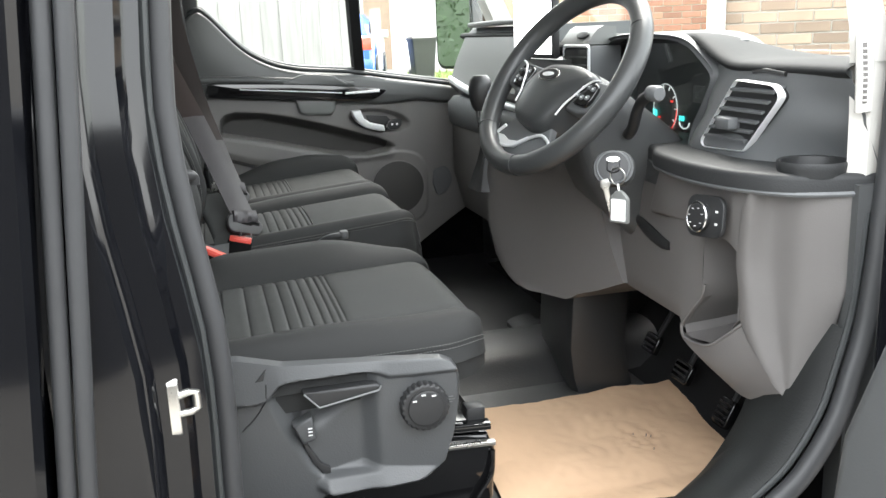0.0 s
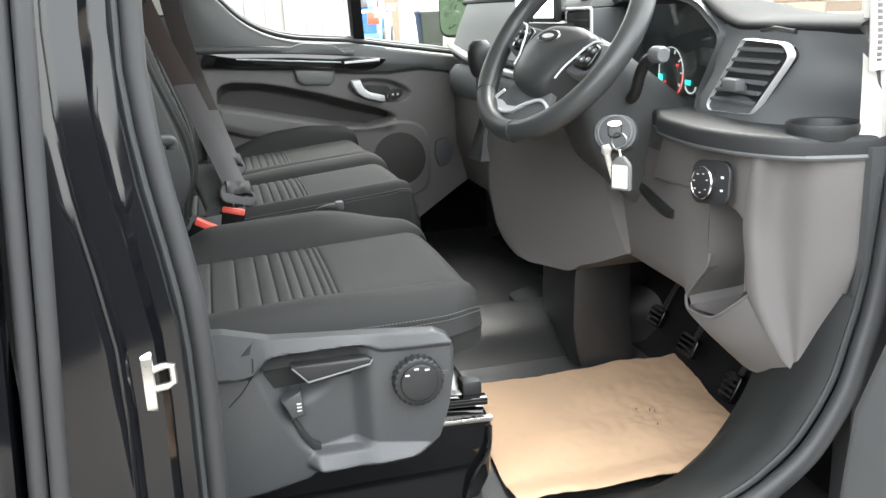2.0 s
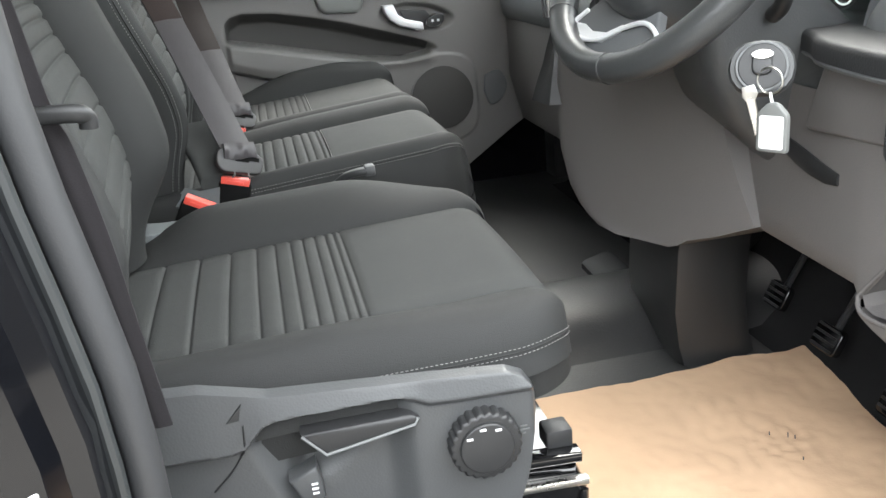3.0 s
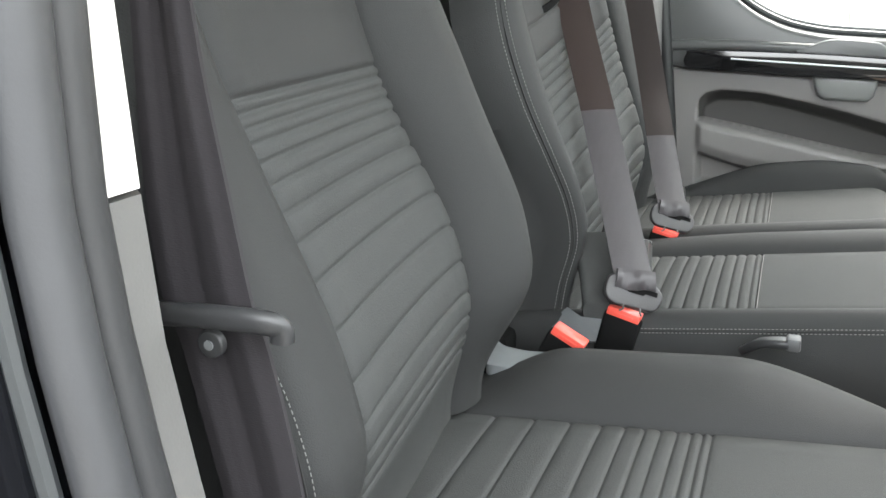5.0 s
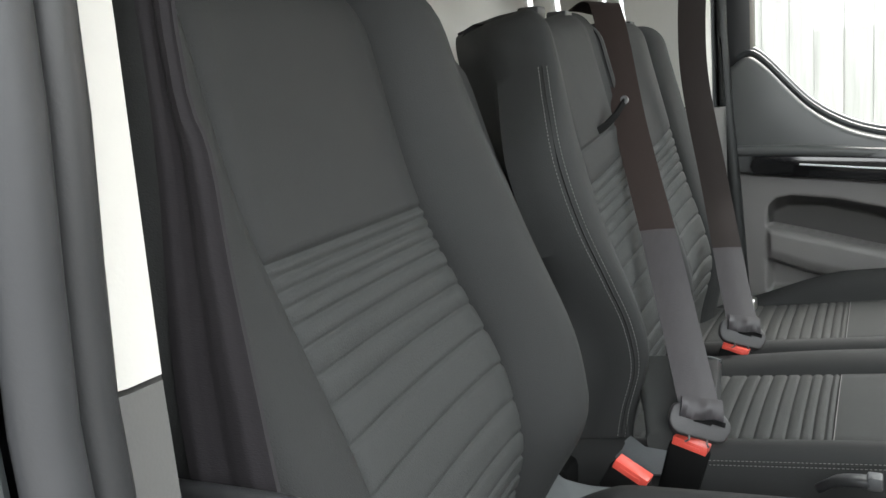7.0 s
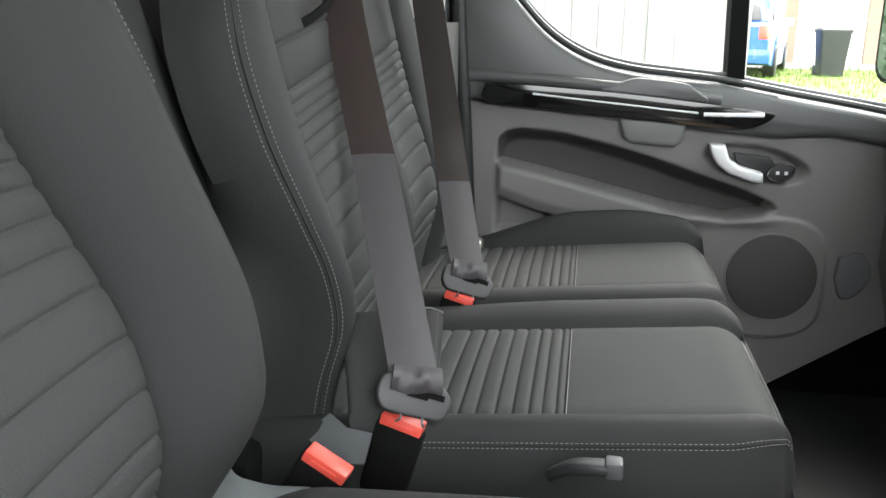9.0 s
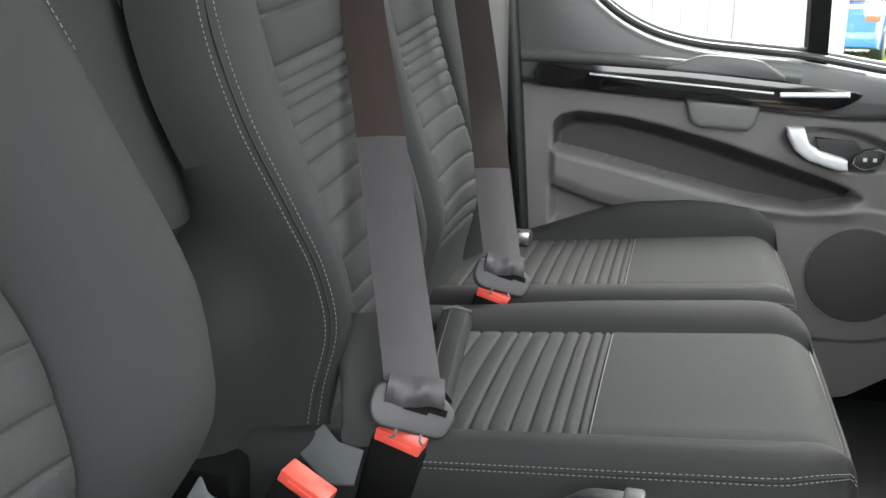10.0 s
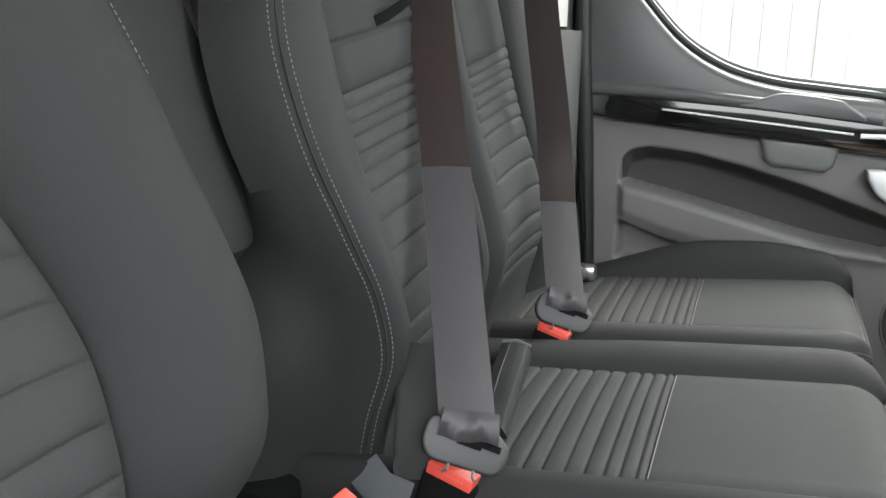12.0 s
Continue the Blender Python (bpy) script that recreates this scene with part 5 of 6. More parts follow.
dial(0.700, 1.165, 0.046)
part("inner_ring", tube([(0.9235, 0.700 + 0.026 * math.cos(t), 1.163 + 0.026 * math.sin(t)) for t in [radians(-40 + 260 * i / 24) for i in range(25)]], 0.0007, 6, up=(1, 0, 0)), DARK, cluster)
for i in range(3):
    part("gauge_bar", boxed((0.922, 0.733 + 0.006 * i, 1.147 + 0.001 * i), (0.924, 0.7345 + 0.006 * i, 1.159 + 0.001 * i)), DIAL_CYAN, cluster)
part("red_zone", tube([(0.9225, 0.700 + 0.046 * math.cos(t), 1.165 + 0.046 * math.sin(t)) for t in [radians(180 + 9 * i) for i in range(8)]], 0.0011, 6, up=(1, 0, 0)), DIAL_RED, cluster)
for y, z in ((0.675, 1.179), (0.722, 1.146)):
    part("warning_mark", boxed((0.9222, y - 0.004, z - 0.0018), (0.9240, y + 0.004, z + 0.0018)), DIAL_RED, cluster)
small = part("small_dial", tube([(0.9235, 0.627 + 0.018 * math.cos(t), 1.143 + 0.012 * math.sin(t)) for t in [math.pi * i / 14 + math.pi for i in range(15)]], 0.0014, 6, up=(1, 0, 0)), DIAL_WHITE, cluster)
for i in range(3):
    part("gauge_bar", boxed((0.922, 0.628 + 0.007 * i, 1.145), (0.924, 0.6298 + 0.007 * i, 1.154)), DIAL_CYAN, small)
part("bezel_line", tube([(0.922, 0.71, 1.113), (0.922, 0.67, 1.114), (0.922, 0.62, 1.126), (0.922, 0.60, 1.136)], 0.0012, 6, up=(1, 0, 0), smooth=4), SATIN, cluster)
part("warning_window", boxed((0.921, 0.556, 1.182), (0.926, 0.596, 1.213), 0.003), DARK, cluster)
part("window_mark", boxed((0.9195, 0.568, 1.190), (0.9212, 0.584, 1.202), 0.001), SATIN, cluster)
lens = part("dial_lens", skin([[(0.880, y, 1.292), (0.910, y, 1.105), (0.912, y, 1.105), (0.882, y, 1.292)] for y in (by - 0.19, by + 0.19)]), GLASS, dash, "clear lens over the dials", False)
lens.visible_shadow = False
# centre stack
stack = part("centre_console", skin([[(0.80, 0.86, z), (0.775, 0.90, z), (0.775, 1.12, z), (0.80, 1.16, z), (0.95, 1.16, z), (0.95, 0.86, z)] for z in (0.96, 1.10, 1.26)]), DARK, dash, "dark centre console")
for z, h in ((1.205, 0.03), (1.14, 0.012), (1.105, 0.012), (1.07, 0.012)):
    part("silver_bar", boxed((0.770, 0.905, z), (0.778, 1.115, z + h * 0.4), 0.002), SILVER, stack)
    for j in range(5):
        part("button", boxed((0.767, 0.91 + 0.042 * j, z - 0.02), (0.777, 0.944 + 0.042 * j, z - 0.004), 0.003), BLACK, stack)
for j in range(2):
    part("stack_knob", plate(circle(0.018, 20), 0.02, frame_m((0.776, 0.93 + 0.16 * j, 1.175), (0, -1, 0), (0, 0, 1)), 0.003), BLACK, stack, "round control knob")
screen = part("screen", boxed((0.765, 0.885, 1.262), (0.782, 1.125, 1.44), 0.006), BLACK, dash, "lit touch screen on the dashboard")
part("display", boxed((0.7625, 0.895, 1.272), (0.7655, 1.115, 1.43)), SCREEN, screen)
cv = part("centre_vent", boxed((0.803, 0.782, 1.215), (0.87, 0.910, 1.288), 0.004), DARK, dash, "silver-framed centre vent")
part("vent_frame", tube([(0.800, y, z) for y, z in ((0.784, 1.220), (0.784, 1.284), (0.788, 1.287), (0.904, 1.287), (0.908, 1.284), (0.908, 1.220))], 0.0035, 8, up=(1, 0, 0)), SILVER, cv, "silver vent frame")
part("vent_throat", boxed((0.7975, 0.786, 1.222), (0.82, 0.904, 1.281), 0.003), BLACK, cv)
for i in range(3):
    part("vent_slat", boxed((0.7945, 0.788, 1.232 + 0.016 * i), (0.812, 0.902, 1.2355 + 0.016 * i)), DARK, cv)
tray = part("dash_tray", skin([[(x, y, z) for x, z in ((0.800, 1.290), (0.803, 1.297), (0.822, 1.320), (0.835, 1.326), (0.862, 1.324), (0.862, 1.290))] for y in (0.790, 0.795, 0.85, 0.922, 0.930)]), PULLCUP, dash, "pale satin tray above the centre vent")
part("tray_button", plate([(0.028 * math.cos(t), 0.008 * math.sin(t)) for t in [2 * math.pi * i / 20 for i in range(20)]], 0.003, frame_m((0.811, 0.835, 1.3075), (0, -1, 0), (0.63, 0, 0.77)), 0.001), BLACK, tray, "dark oval button")
# passenger half
part("passenger_pad", skin([[(x, y, z) for x, z in ((0.99, 1.0), (0.83, 1.13), (0.795, 1.160), (0.788, 1.172), (0.794, 1.186), (0.815, 1.245), (0.845, 1.310), (0.87, 1.334), (1.10, 1.335), (1.2, 1.0))] for y in (1.18, 1.186, 1.30, 1.50, 1.70, 1.785, 1.792)]), SATIN, dash, "dark padded passenger side")
part("pad_lip", sweep([(0.868, 1.19, 1.342), (0.862, 1.45, 1.345), (0.868, 1.76, 1.342)], rounded(0.05, 0.014, 0.006, 3)), SATIN, dash)
part("silver_trim", sweep(smooth_path([(0.800, 1.18, 1.135), (0.79, 1.38, 1.145), (0.785, 1.60, 1.165), (0.80, 1.80, 1.185)], 5), rounded(0.026, 0.018, 0.007, 3)), SILVER, dash, "silver trim line")
part("lower_pad", skin([[(x, y, z) for x, z in ((0.95, 1.132), (0.802, 1.134), (0.784, 1.115), (0.782, 1.085), (0.790, 1.052), (0.806, 1.040), (0.95, 1.040))] for y in (1.18, 1.186, 1.40, 1.60, 1.79, 1.80)]), DARK, dash, "dark padded strip below the trim line")
part("glovebox", skin([[(x, y, z) for x, z in ((0.95, 0.72), (0.83, 0.78), (0.80, 0.90), (0.80, 1.05), (0.805, 1.12), (0.95, 1.13))] for y in (1.16, 1.20, 1.60, 1.80, 1.815)]), MID, dash, "warm grey glovebox")
part("footwell_panel", boxed((1.0, 1.0, 0.585), (1.05, 1.83, 0.85), 0.01), BLACK, dash)

# steering column, cover and console
column = thing("steering_column", "dark steering column cowl with stalks and ignition", "steering column")
WC, WN = Vector((0.645, 0.555, 1.242)), Vector((-0.787, -0.178, 0.60)).normalized()
WU = Vector((0, 0, 1)).cross(WN).normalized()
WV = WN.cross(WU)
WM = frame_m(WC, WU, WV) @ Matrix.Rotation(radians(-16), 4, 'Z')
cowl = []
for d, w, h, up in ((0.05, 0.085, 0.085, 0.0), (0.075, 0.115, 0.105, -0.005), (0.13, 0.145, 0.155, -0.028), (0.20, 0.165, 0.185, -0.040), (0.30, 0.165, 0.19, -0.045)):
    cowl.append([WM @ Vector((a, b + up, -d)) for a, b in rounded(w, h, 0.03, 4)])
part("cowl", skin(cowl), COWL, column, "dark plastic cowl")
ign = Vector((0.662, 0.383, 1.110))
im = frame_m(ign, (0.86, -0.51, 0), (0.16, 0.27, 0.95))
part("ignition_boss", skin([[im @ Vector((a * k, b * k, c)) for a, b in rounded(0.066, 0.056, 0.026, 4)] for c, k in ((-0.075, 0.70), (-0.030, 0.95), (-0.006, 1.0), (0.0, 0.93), (0.0005, 0.78))]), COWL, column, "dark ignition housing")
lock = part("ignition_lock", plate(circle(0.024, 28), 0.008, im @ Matrix.Translation((0.0, 0, -0.002)), 0.002), BLACK, column, "black ignition lock")
part("lock_ring", tube([im @ Vector((0.0245 * math.cos(t), 0.0245 * math.sin(t), 0.004)) for t in [2 * math.pi * i / 32 for i in range(33)]], 0.002, 6, up=(1, 0, 0)), DARK, lock)
part("lock_barrel", plate(circle(0.009, 16), 0.006, im @ Matrix.Translation((0.0, 0.002, 0.005)), 0.001), STEEL, lock)
st = part("stalk", tube([(0.745, 0.50, 1.145), (0.742, 0.478, 1.158), (0.740, 0.458, 1.188), (0.740, 0.440, 1.206), (0.740, 0.412, 1.217)], 0.0095, 10, up=(1, 0, 0), smooth=5), BLACK, column, "thin black control stalk")
part("stalk_end", skin([[(0.740 + a * e, y, 1.219 + b * e) for a, b in circle(0.0125, 14)] for y, e in ((0.416, 0.7), (0.412, 1.0), (0.390, 1.05), (0.384, 0.8))]), DARK, st)
KNEE = [
    (0.797, [(0.715, 0.71), (0.69, 0.76), (0.668, 0.805), (0.69, 0.83)]),
    (0.803, [(0.722, 0.695), (0.685, 0.775), (0.655, 0.835), (0.68, 0.86)]),
    (0.814, [(0.730, 0.680), (0.68, 0.79), (0.648, 0.856), (0.672, 0.885)]),
    (0.831, [(0.750, 0.635), (0.69, 0.77), (0.641, 0.872), (0.665, 0.90)]),
    (0.858, [(0.776, 0.578), (0.71, 0.725), (0.635, 0.888), (0.658, 0.915)]),
    (0.917, [(0.765, 0.603), (0.70, 0.747), (0.627, 0.905), (0.65, 0.93)]),
    (0.96, [(0.758, 0.617), (0.70, 0.747), (0.626, 0.907), (0.648, 0.932)]),
    (1.03, [(0.750, 0.634), (0.69, 0.77), (0.626, 0.907), (0.648, 0.932)]),
    (1.07, [(0.752, 0.634), (0.695, 0.77), (0.630, 0.907), (0.650, 0.932)]),
    (1.085, [(0.785, 0.57), (0.72, 0.74), (0.650, 0.90), (0.670, 0.92)]),
    (1.095, [(0.83, 0.58), (0.80, 0.74), (0.770, 0.88), (0.79, 0.90)])]
cover = skin([[tuple(p) for p in smooth_path([(x, y, z) for x, y in pts], 6)] + [(0.90, pts[-1][1], z), (0.90, pts[0][1], z)] for z, pts in KNEE])
part("knee_cover", cover, MID, dash, "warm grey knee cover")
part("column_surround", skin([[(x, y, z) for x, z in ((0.72, 1.070), (0.735, 1.092), (0.79, 1.106), (0.86, 1.116), (0.95, 1.116), (0.95, 1.06))] for y in (0.52, 0.60, 0.92, 0.94)]), BLACK, dash, "dark panel below the dials")
slot_line = [(panel_x(y) - 0.001, y, z) for y, z in ((0.545, 0.990), (0.52, 0.985), (0.49, 0.978), (0.46, 0.972), (0.43, 0.968), (0.405, 0.968))]
part("column_slot", sweep(slot_line, circle(0.004, 10, 0.013), up=(0, 0, 1), scale=lambda t: 0.25 + 0.75 * math.sin(math.pi * min(1, 0.1 + 0.8 * t)) ** 0.8), BLACK, dash, "dark slot below the column")
part("console_leg", skin([[(x0 + 0.02, 0.715, z), (x0 + 0.006, 0.722, z), (x0, 0.745, z), (x0 + 0.015, 0.92, z), (x0 + 0.13, 0.92, z), (x0 + 0.13, 0.73, z), (x0 + 0.10, 0.715, z)] for z, x0 in ((0.575, 0.745), (0.62, 0.733), (0.68, 0.726), (0.78, 0.731), (0.83, 0.74))]), LEGBLACK, dash, "black satin console leg")

wheel = thing("steering_wheel", "black leather steering wheel with silver lower spoke", "steering wheel")
n = 72
rings = []
for i in range(n):
    a = 2 * math.pi * i / n
    k = 1.0 + 0.12 * (abs(math.cos(a)) > 0.6)
    rings.append([WM @ Vector(((0.171 + 0.0172 * k * math.cos(b)) * math.cos(a), (0.171 + 0.0172 * k * math.cos(b)) * math.sin(a), 0.0185 * math.sin(b))) for b in [2 * math.pi * j / 14 for j in range(14)]])
rings.append(rings[0])
part("rim", skin(rings, True, False), LEATHER, wheel, "black leather rim")
for a in (50, 130, 235, 292):
    a = radians(a)
    part("rim_seam", tube([WM @ Vector(((0.171 + 0.0172 * math.cos(b)) * math.cos(a), (0.171 + 0.0172 * math.cos(b)) * math.sin(a), 0.0190 * math.sin(b))) for b in [2 * math.pi * j / 14 for j in range(15)]], 0.0008, 5, up=tuple(WN)), BLACK, wheel)
hub = [(p.x, p.y) for p in smooth_path([(-0.066, -0.040, 0), (-0.058, -0.014, 0), (-0.031, 0.012, 0), (0.006, 0.025, 0), (0.045, 0.033, 0), (0.078, 0.034, 0), (0.098, 0.030, 0), (0.102, 0.022, 0), (0.084, -0.008, 0), (0.070, -0.045, 0), (0.060, -0.079, 0), (0.036, -0.097, 0), (-0.003, -0.102, 0), (-0.034, -0.096, 0), (-0.056, -0.076, 0), (-0.066, -0.040, 0)], 4)][:-1]
hx, hy = 0.012, -0.032
pad_r = [[WM @ Vector((hx + (x - hx) * k, hy + (y - hy) * k, d)) for x, y in hub] for d, k in ((-0.045, 0.98), (-0.004, 1.0), (0.008, 0.975), (0.0145, 0.91), (0.019, 0.72), (0.0215, 0.42), (0.022, 0.2))]
part("airbag_pad", skin(pad_r), LEATHER, wheel, "dark airbag pad")
BM = WM @ Matrix.Translation((0.0, -0.007, 0.0185)) @ Matrix.Rotation(radians(17), 4, "Z")
part("badge", plate([(0.029 * math.cos(t), 0.0125 * math.sin(t)) for t in [2 * math.pi * i / 28 for i in range(28)]], 0.004, BM, 0.001), CHROME, wheel, "oval bright badge")
part("badge_face", plate([(0.0262 * math.cos(t), 0.0102 * math.sin(t)) for t in [2 * math.pi * i / 24 for i in range(24)]], 0.001, BM @ Matrix.Translation((0, 0, 0.0040))), BLACK, wheel)
part("badge_mark", plate([(0.0165 * math.cos(t), 0.0042 * math.sin(t)) for t in [2 * math.pi * i / 18 for i in range(18)]], 0.0006, BM @ Matrix.Translation((0, 0, 0.0050))), SILVER, wheel)
SM = WM @ Matrix.Rotation(radians(8), 4, "Z")
for sgn in (-1, 1):
    sp = [(sgn * 0.050, 0.010), (sgn * 0.156, 0.014), (sgn * 0.158, -0.034), (sgn * 0.10, -0.050), (sgn * 0.050, -0.046)]
    spoke = part("spoke", plate(sp, 0.022, SM @ Matrix.Translation((0, 0, -0.022)), 0.006), DARK, wheel)
    pod = part("button_pod", plate([(sgn * (0.104 + x), -0.016 + y) for x, y in rounded(0.048, 0.044, 0.014, 3)], 0.008, SM @ Matrix.Translation((0, 0, -0.001)), 0.003), GLOSS, spoke, "gloss black button pod")
    part("spoke_trim", tube([SM @ Vector((sgn * x, y, 0.010)) for x, y in ((0.070, -0.066), (0.074, -0.046), (0.084, -0.028), (0.096, -0.008), (0.110, 0.006), (0.126, 0.010))], 0.0017, 6, up=tuple(WN), smooth=4), SILVER, spoke, "bright spoke trim")
    for x, y in ((0.092, -0.006), (0.106, -0.004), (0.120, -0.006), (0.090, -0.022), (0.104, -0.024), (0.118, -0.022)):
        part("button", plate([(sgn * x + a, y + b) for a, b in rounded(0.010, 0.009, 0.003, 2)], 0.003, SM @ Matrix.Translation((0, 0, 0.006)), 0.001), DARK, spoke)
        part("button_mark", boxed((sgn * x - 0.002, y - 0.001, 0.009), (sgn * x + 0.002, y + 0.001, 0.0096), 0, SM), SILVER, spoke)
low = [(-0.050, -0.080), (0.060, -0.075), (0.100, -0.115), (0.088, -0.132), (0.0, -0.160), (-0.072, -0.146), (-0.076, -0.130)]
lsp = part("lower_spoke", plate(low, 0.014, WM @ Matrix.Translation((0, 0, -0.024)), 0.004), DARK, wheel, "dark lower spoke")
part("spoke_trim", tube([WM @ Vector((x, y, -0.006)) for x, y in ((-0.062, -0.118), (-0.072, -0.140), (-0.058, -0.150), (-0.032, -0.150), (0.0, -0.139), (0.026, -0.115), (0.058, -0.096), (0.092, -0.100), (0.098, -0.114))], 0.0030, 8, up=tuple(WN), smooth=4), SILVER, lsp, "bright trim round the lower spoke")
part("spoke_inlay", plate([(-0.070, -0.138), (-0.052, -0.134), (-0.028, -0.136), (0.0, -0.128), (0.020, -0.110), (0.024, -0.118), (0.002, -0.141), (-0.032, -0.152), (-0.058, -0.152)], 0.003, WM @ Matrix.Translation((0, 0, -0.0105)), 0.001), SILVER, lsp, "silver spoke inlay")

# keys
keys = thing("key_bunch", "keys with a white tag hanging from the ignition", "keys")
kp = im @ Vector((0.008, -0.012, 0.016))
part("key_ring", tube([kp + Vector((0.006 * math.sin(t), -0.013 * math.sin(t), -0.004 + 0.013 * math.cos(t))) for t in [2 * math.pi * i / 28 for i in range(29)]], 0.0011, 6, up=(1, 1, 0)), STEEL, keys, "steel split ring")
part("key_head", plate([(x, y) for x, y in rounded(0.020, 0.022, 0.007, 3)], 0.006, im @ Matrix.Translation((0, 0.002, 0.006)), 0.002), BLACK, keys, "black key bow")
part("key_cap", plate([(0.011 * math.cos(t), 0.005 * math.sin(t)) for t in [2 * math.pi * i / 20 for i in range(20)]], 0.004, im @ Matrix.Translation((0, 0.011, 0.0105)), 0.001), STEEL, keys, "bright key cap")
fm = frame_m(kp + Vector((0.0, -0.010, -0.052)), (0.55, -0.83, 0), (0, 0, 1))
part("tag_frame", plate(eased([(-0.0165, -0.023), (0.0165, -0.023), (0.0165, 0.016), (0.005, 0.028), (-0.005, 0.028), (-0.0165, 0.016)], 0.004), 0.006, fm, 0.002), PULLCUP, keys, "clear-edged key tag")
part("tag_insert", plate([(x, y - 0.002) for x, y in rounded(0.025, 0.034, 0.002, 2)], 0.001, fm @ Matrix.Translation((0, 0, 0.006))), WHITE, keys, "white tag insert")
part("tag_loop", tube([kp + Vector((0, -0.001, -0.016)), kp + Vector((0.0, -0.008, -0.032))], 0.002, 6, up=(1, 0, 0)), STEEL, keys)
km = frame_m(kp + Vector((-0.012, 0.008, -0.034)), (0.75, -0.60, 0.25), (-0.15, 0.1, 1))
part("loose_key", plate([(-0.005, -0.026), (0.003, -0.024), (0.004, 0.010), (0.008, 0.016), (0.006, 0.026), (-0.006, 0.026), (-0.008, 0.016), (-0.005, 0.010)], 0.0022, km, 0.0006), STEEL, keys, "loose steel key")

# light switch
ls = thing("light_switch", "black rotary light switch with a bright ring in the lower dashboard", "switch")
lm = frame_m((0.7455, 0.261, 1.048), (0.20, -0.975, 0.06), (0.12, 0, 1))
part("switch_plate", plate([(x, y) for x, y in rounded(0.076, 0.062, 0.018, 5)], 0.006, lm @ Matrix.Translation((0.009, 0.001, -0.002)), 0.002), BLACK, ls)
part("switch_ring", tube([lm @ Vector((0.003 + 0.0195 * math.cos(t), 0.0215 * math.sin(t), 0.013)) for t in [2 * math.pi * i / 36 for i in range(37)]], 0.0018, 6, up=(1, 0, 0)), CHROME, ls, "bright ring")
rot = part("rotary", plate(circle(0.020, 32), 0.015, lm @ Matrix.Translation((0.003, 0, 0.0)), 0.003), BLACK, ls)
for i in range(7):
    t = radians(20 + 50 * i)
    part("mark", boxed((-0.0018, -0.0006, 0.0), (0.0018, 0.0006, 0.0006), 0, lm @ Matrix.Translation((0.003 + 0.0135 * math.cos(t), 0.0135 * math.sin(t), 0.0150))), WHITE, rot)
for dy in (-0.010, 0.008):
    part("mark", boxed((0.031, dy, 0.0040), (0.036, dy + 0.003, 0.0046), 0, lm), WHITE, ls)

# gear lever
gear = thing("gear_lever", "black gear lever knob over a leather boot", "gear lever")
gk = [[(0.625 + a * e, 0.95 + b * e, z) for a, b in circle(0.024, 16)] for z, e in ((1.160, 0.55), (1.168, 0.8), (1.185, 1.0), (1.208, 1.08), (1.225, 0.95), (1.234, 0.6))]
part("knob", skin(gk), BLACK, gear, "black knob")
part("collar", tube([(0.628, 0.95, 1.125), (0.625, 0.95, 1.162)], 0.011, 12, up=(1, 0, 0)), CHROME, gear, "chrome collar")
bt = [[(0.655 + a * e + 0.006 * math.sin(8 * i), 0.955 + b * e, z) for i, (a, b) in enumerate(circle(0.05, 16))] for z, e in ((0.99, 1.15), (1.02, 0.95), (1.05, 0.72), (1.08, 0.55), (1.11, 0.35), (1.13, 0.22))]
part("boot", skin(bt), BLACK, gear, "creased black boot")

# pedals and floor things
for name, (x, y, z), w in (("clutch_pedal", (0.96, 0.795, 0.640), 0.055), ("brake_pedal", (0.945, 0.635, 0.634), 0.06), ("accelerator_pedal", (0.942, 0.478, 0.612), 0.045)):
    p = thing(name, "black rubber-faced pedal above the floor", "pedal", "pedals")
    pm = frame_m((x, y, z), (0, -1, 0), (0.45, 0, 0.9))
    part("pad", plate([(a, b) for a, b in rounded(w, 0.042 if name[0] != "a" else 0.055, 0.008, 3)], 0.012, pm, 0.003), GLOSS, p, "shiny worn pedal pad")
    for i in range(4):
        part("rib", boxed((-w * 0.4, -0.018 + 0.011 * i, 0.012), (w * 0.4, -0.014 + 0.011 * i, 0.0145), 0, pm), BLACK, p)
    part("arm", tube([pm @ Vector((0, 0, 0)), (x + 0.05, y, z + 0.08), (x + 0.09, y, z + 0.25)], 0.006, 8, up=(0, 1, 0)), BLACK, p)
carpet = setting(finish("footwell_carpet", skin([[(x, y, z) for y in (0.12, 0.50, 0.90, 1.30, 1.80)] for x, z in ((0.895, 0.588), (0.93, 0.590), (0.98, 0.606), (1.06, 0.68), (1.20, 0.86))], False, False), CARPET), "black carpet rising under the pedals", "carpet")
paper = thing("paper_mat", "creased brown kraft paper mat laid on the cab floor", "paper mat")


def paper_at(u, v):
    """u runs forward, v across."""
    a = Vector((0.479, 0.690, 0)).lerp(Vector((0.945, 0.703, 0)), u)
    b = Vector((0.447, 0.24, 0)).lerp(Vector((0.868, 0.25, 0)), u)
    p = a.lerp(b, v)
    p.x += 0.004 * noise.noise((v * 5, u * 4, 1))
    p.y += 0.012 * noise.noise((u * 6, 2, v)) * (1 - v)
    c = 0.006 * noise.noise((u * 5, v * 4, 0)) + 0.003 * abs(noise.noise((u * 14, v * 12, 3))) + 0.02 * smoothstep(0.80, 1.0, v) * (1 - 0.4 * u)
    d = math.hypot(u - 0.66, v - 0.52)
    c += 0.004 * math.exp(-(d / 0.10) ** 2) * noise.noise((u * 40, v * 40, 5))
    p.z = 0.594 + c
    return p


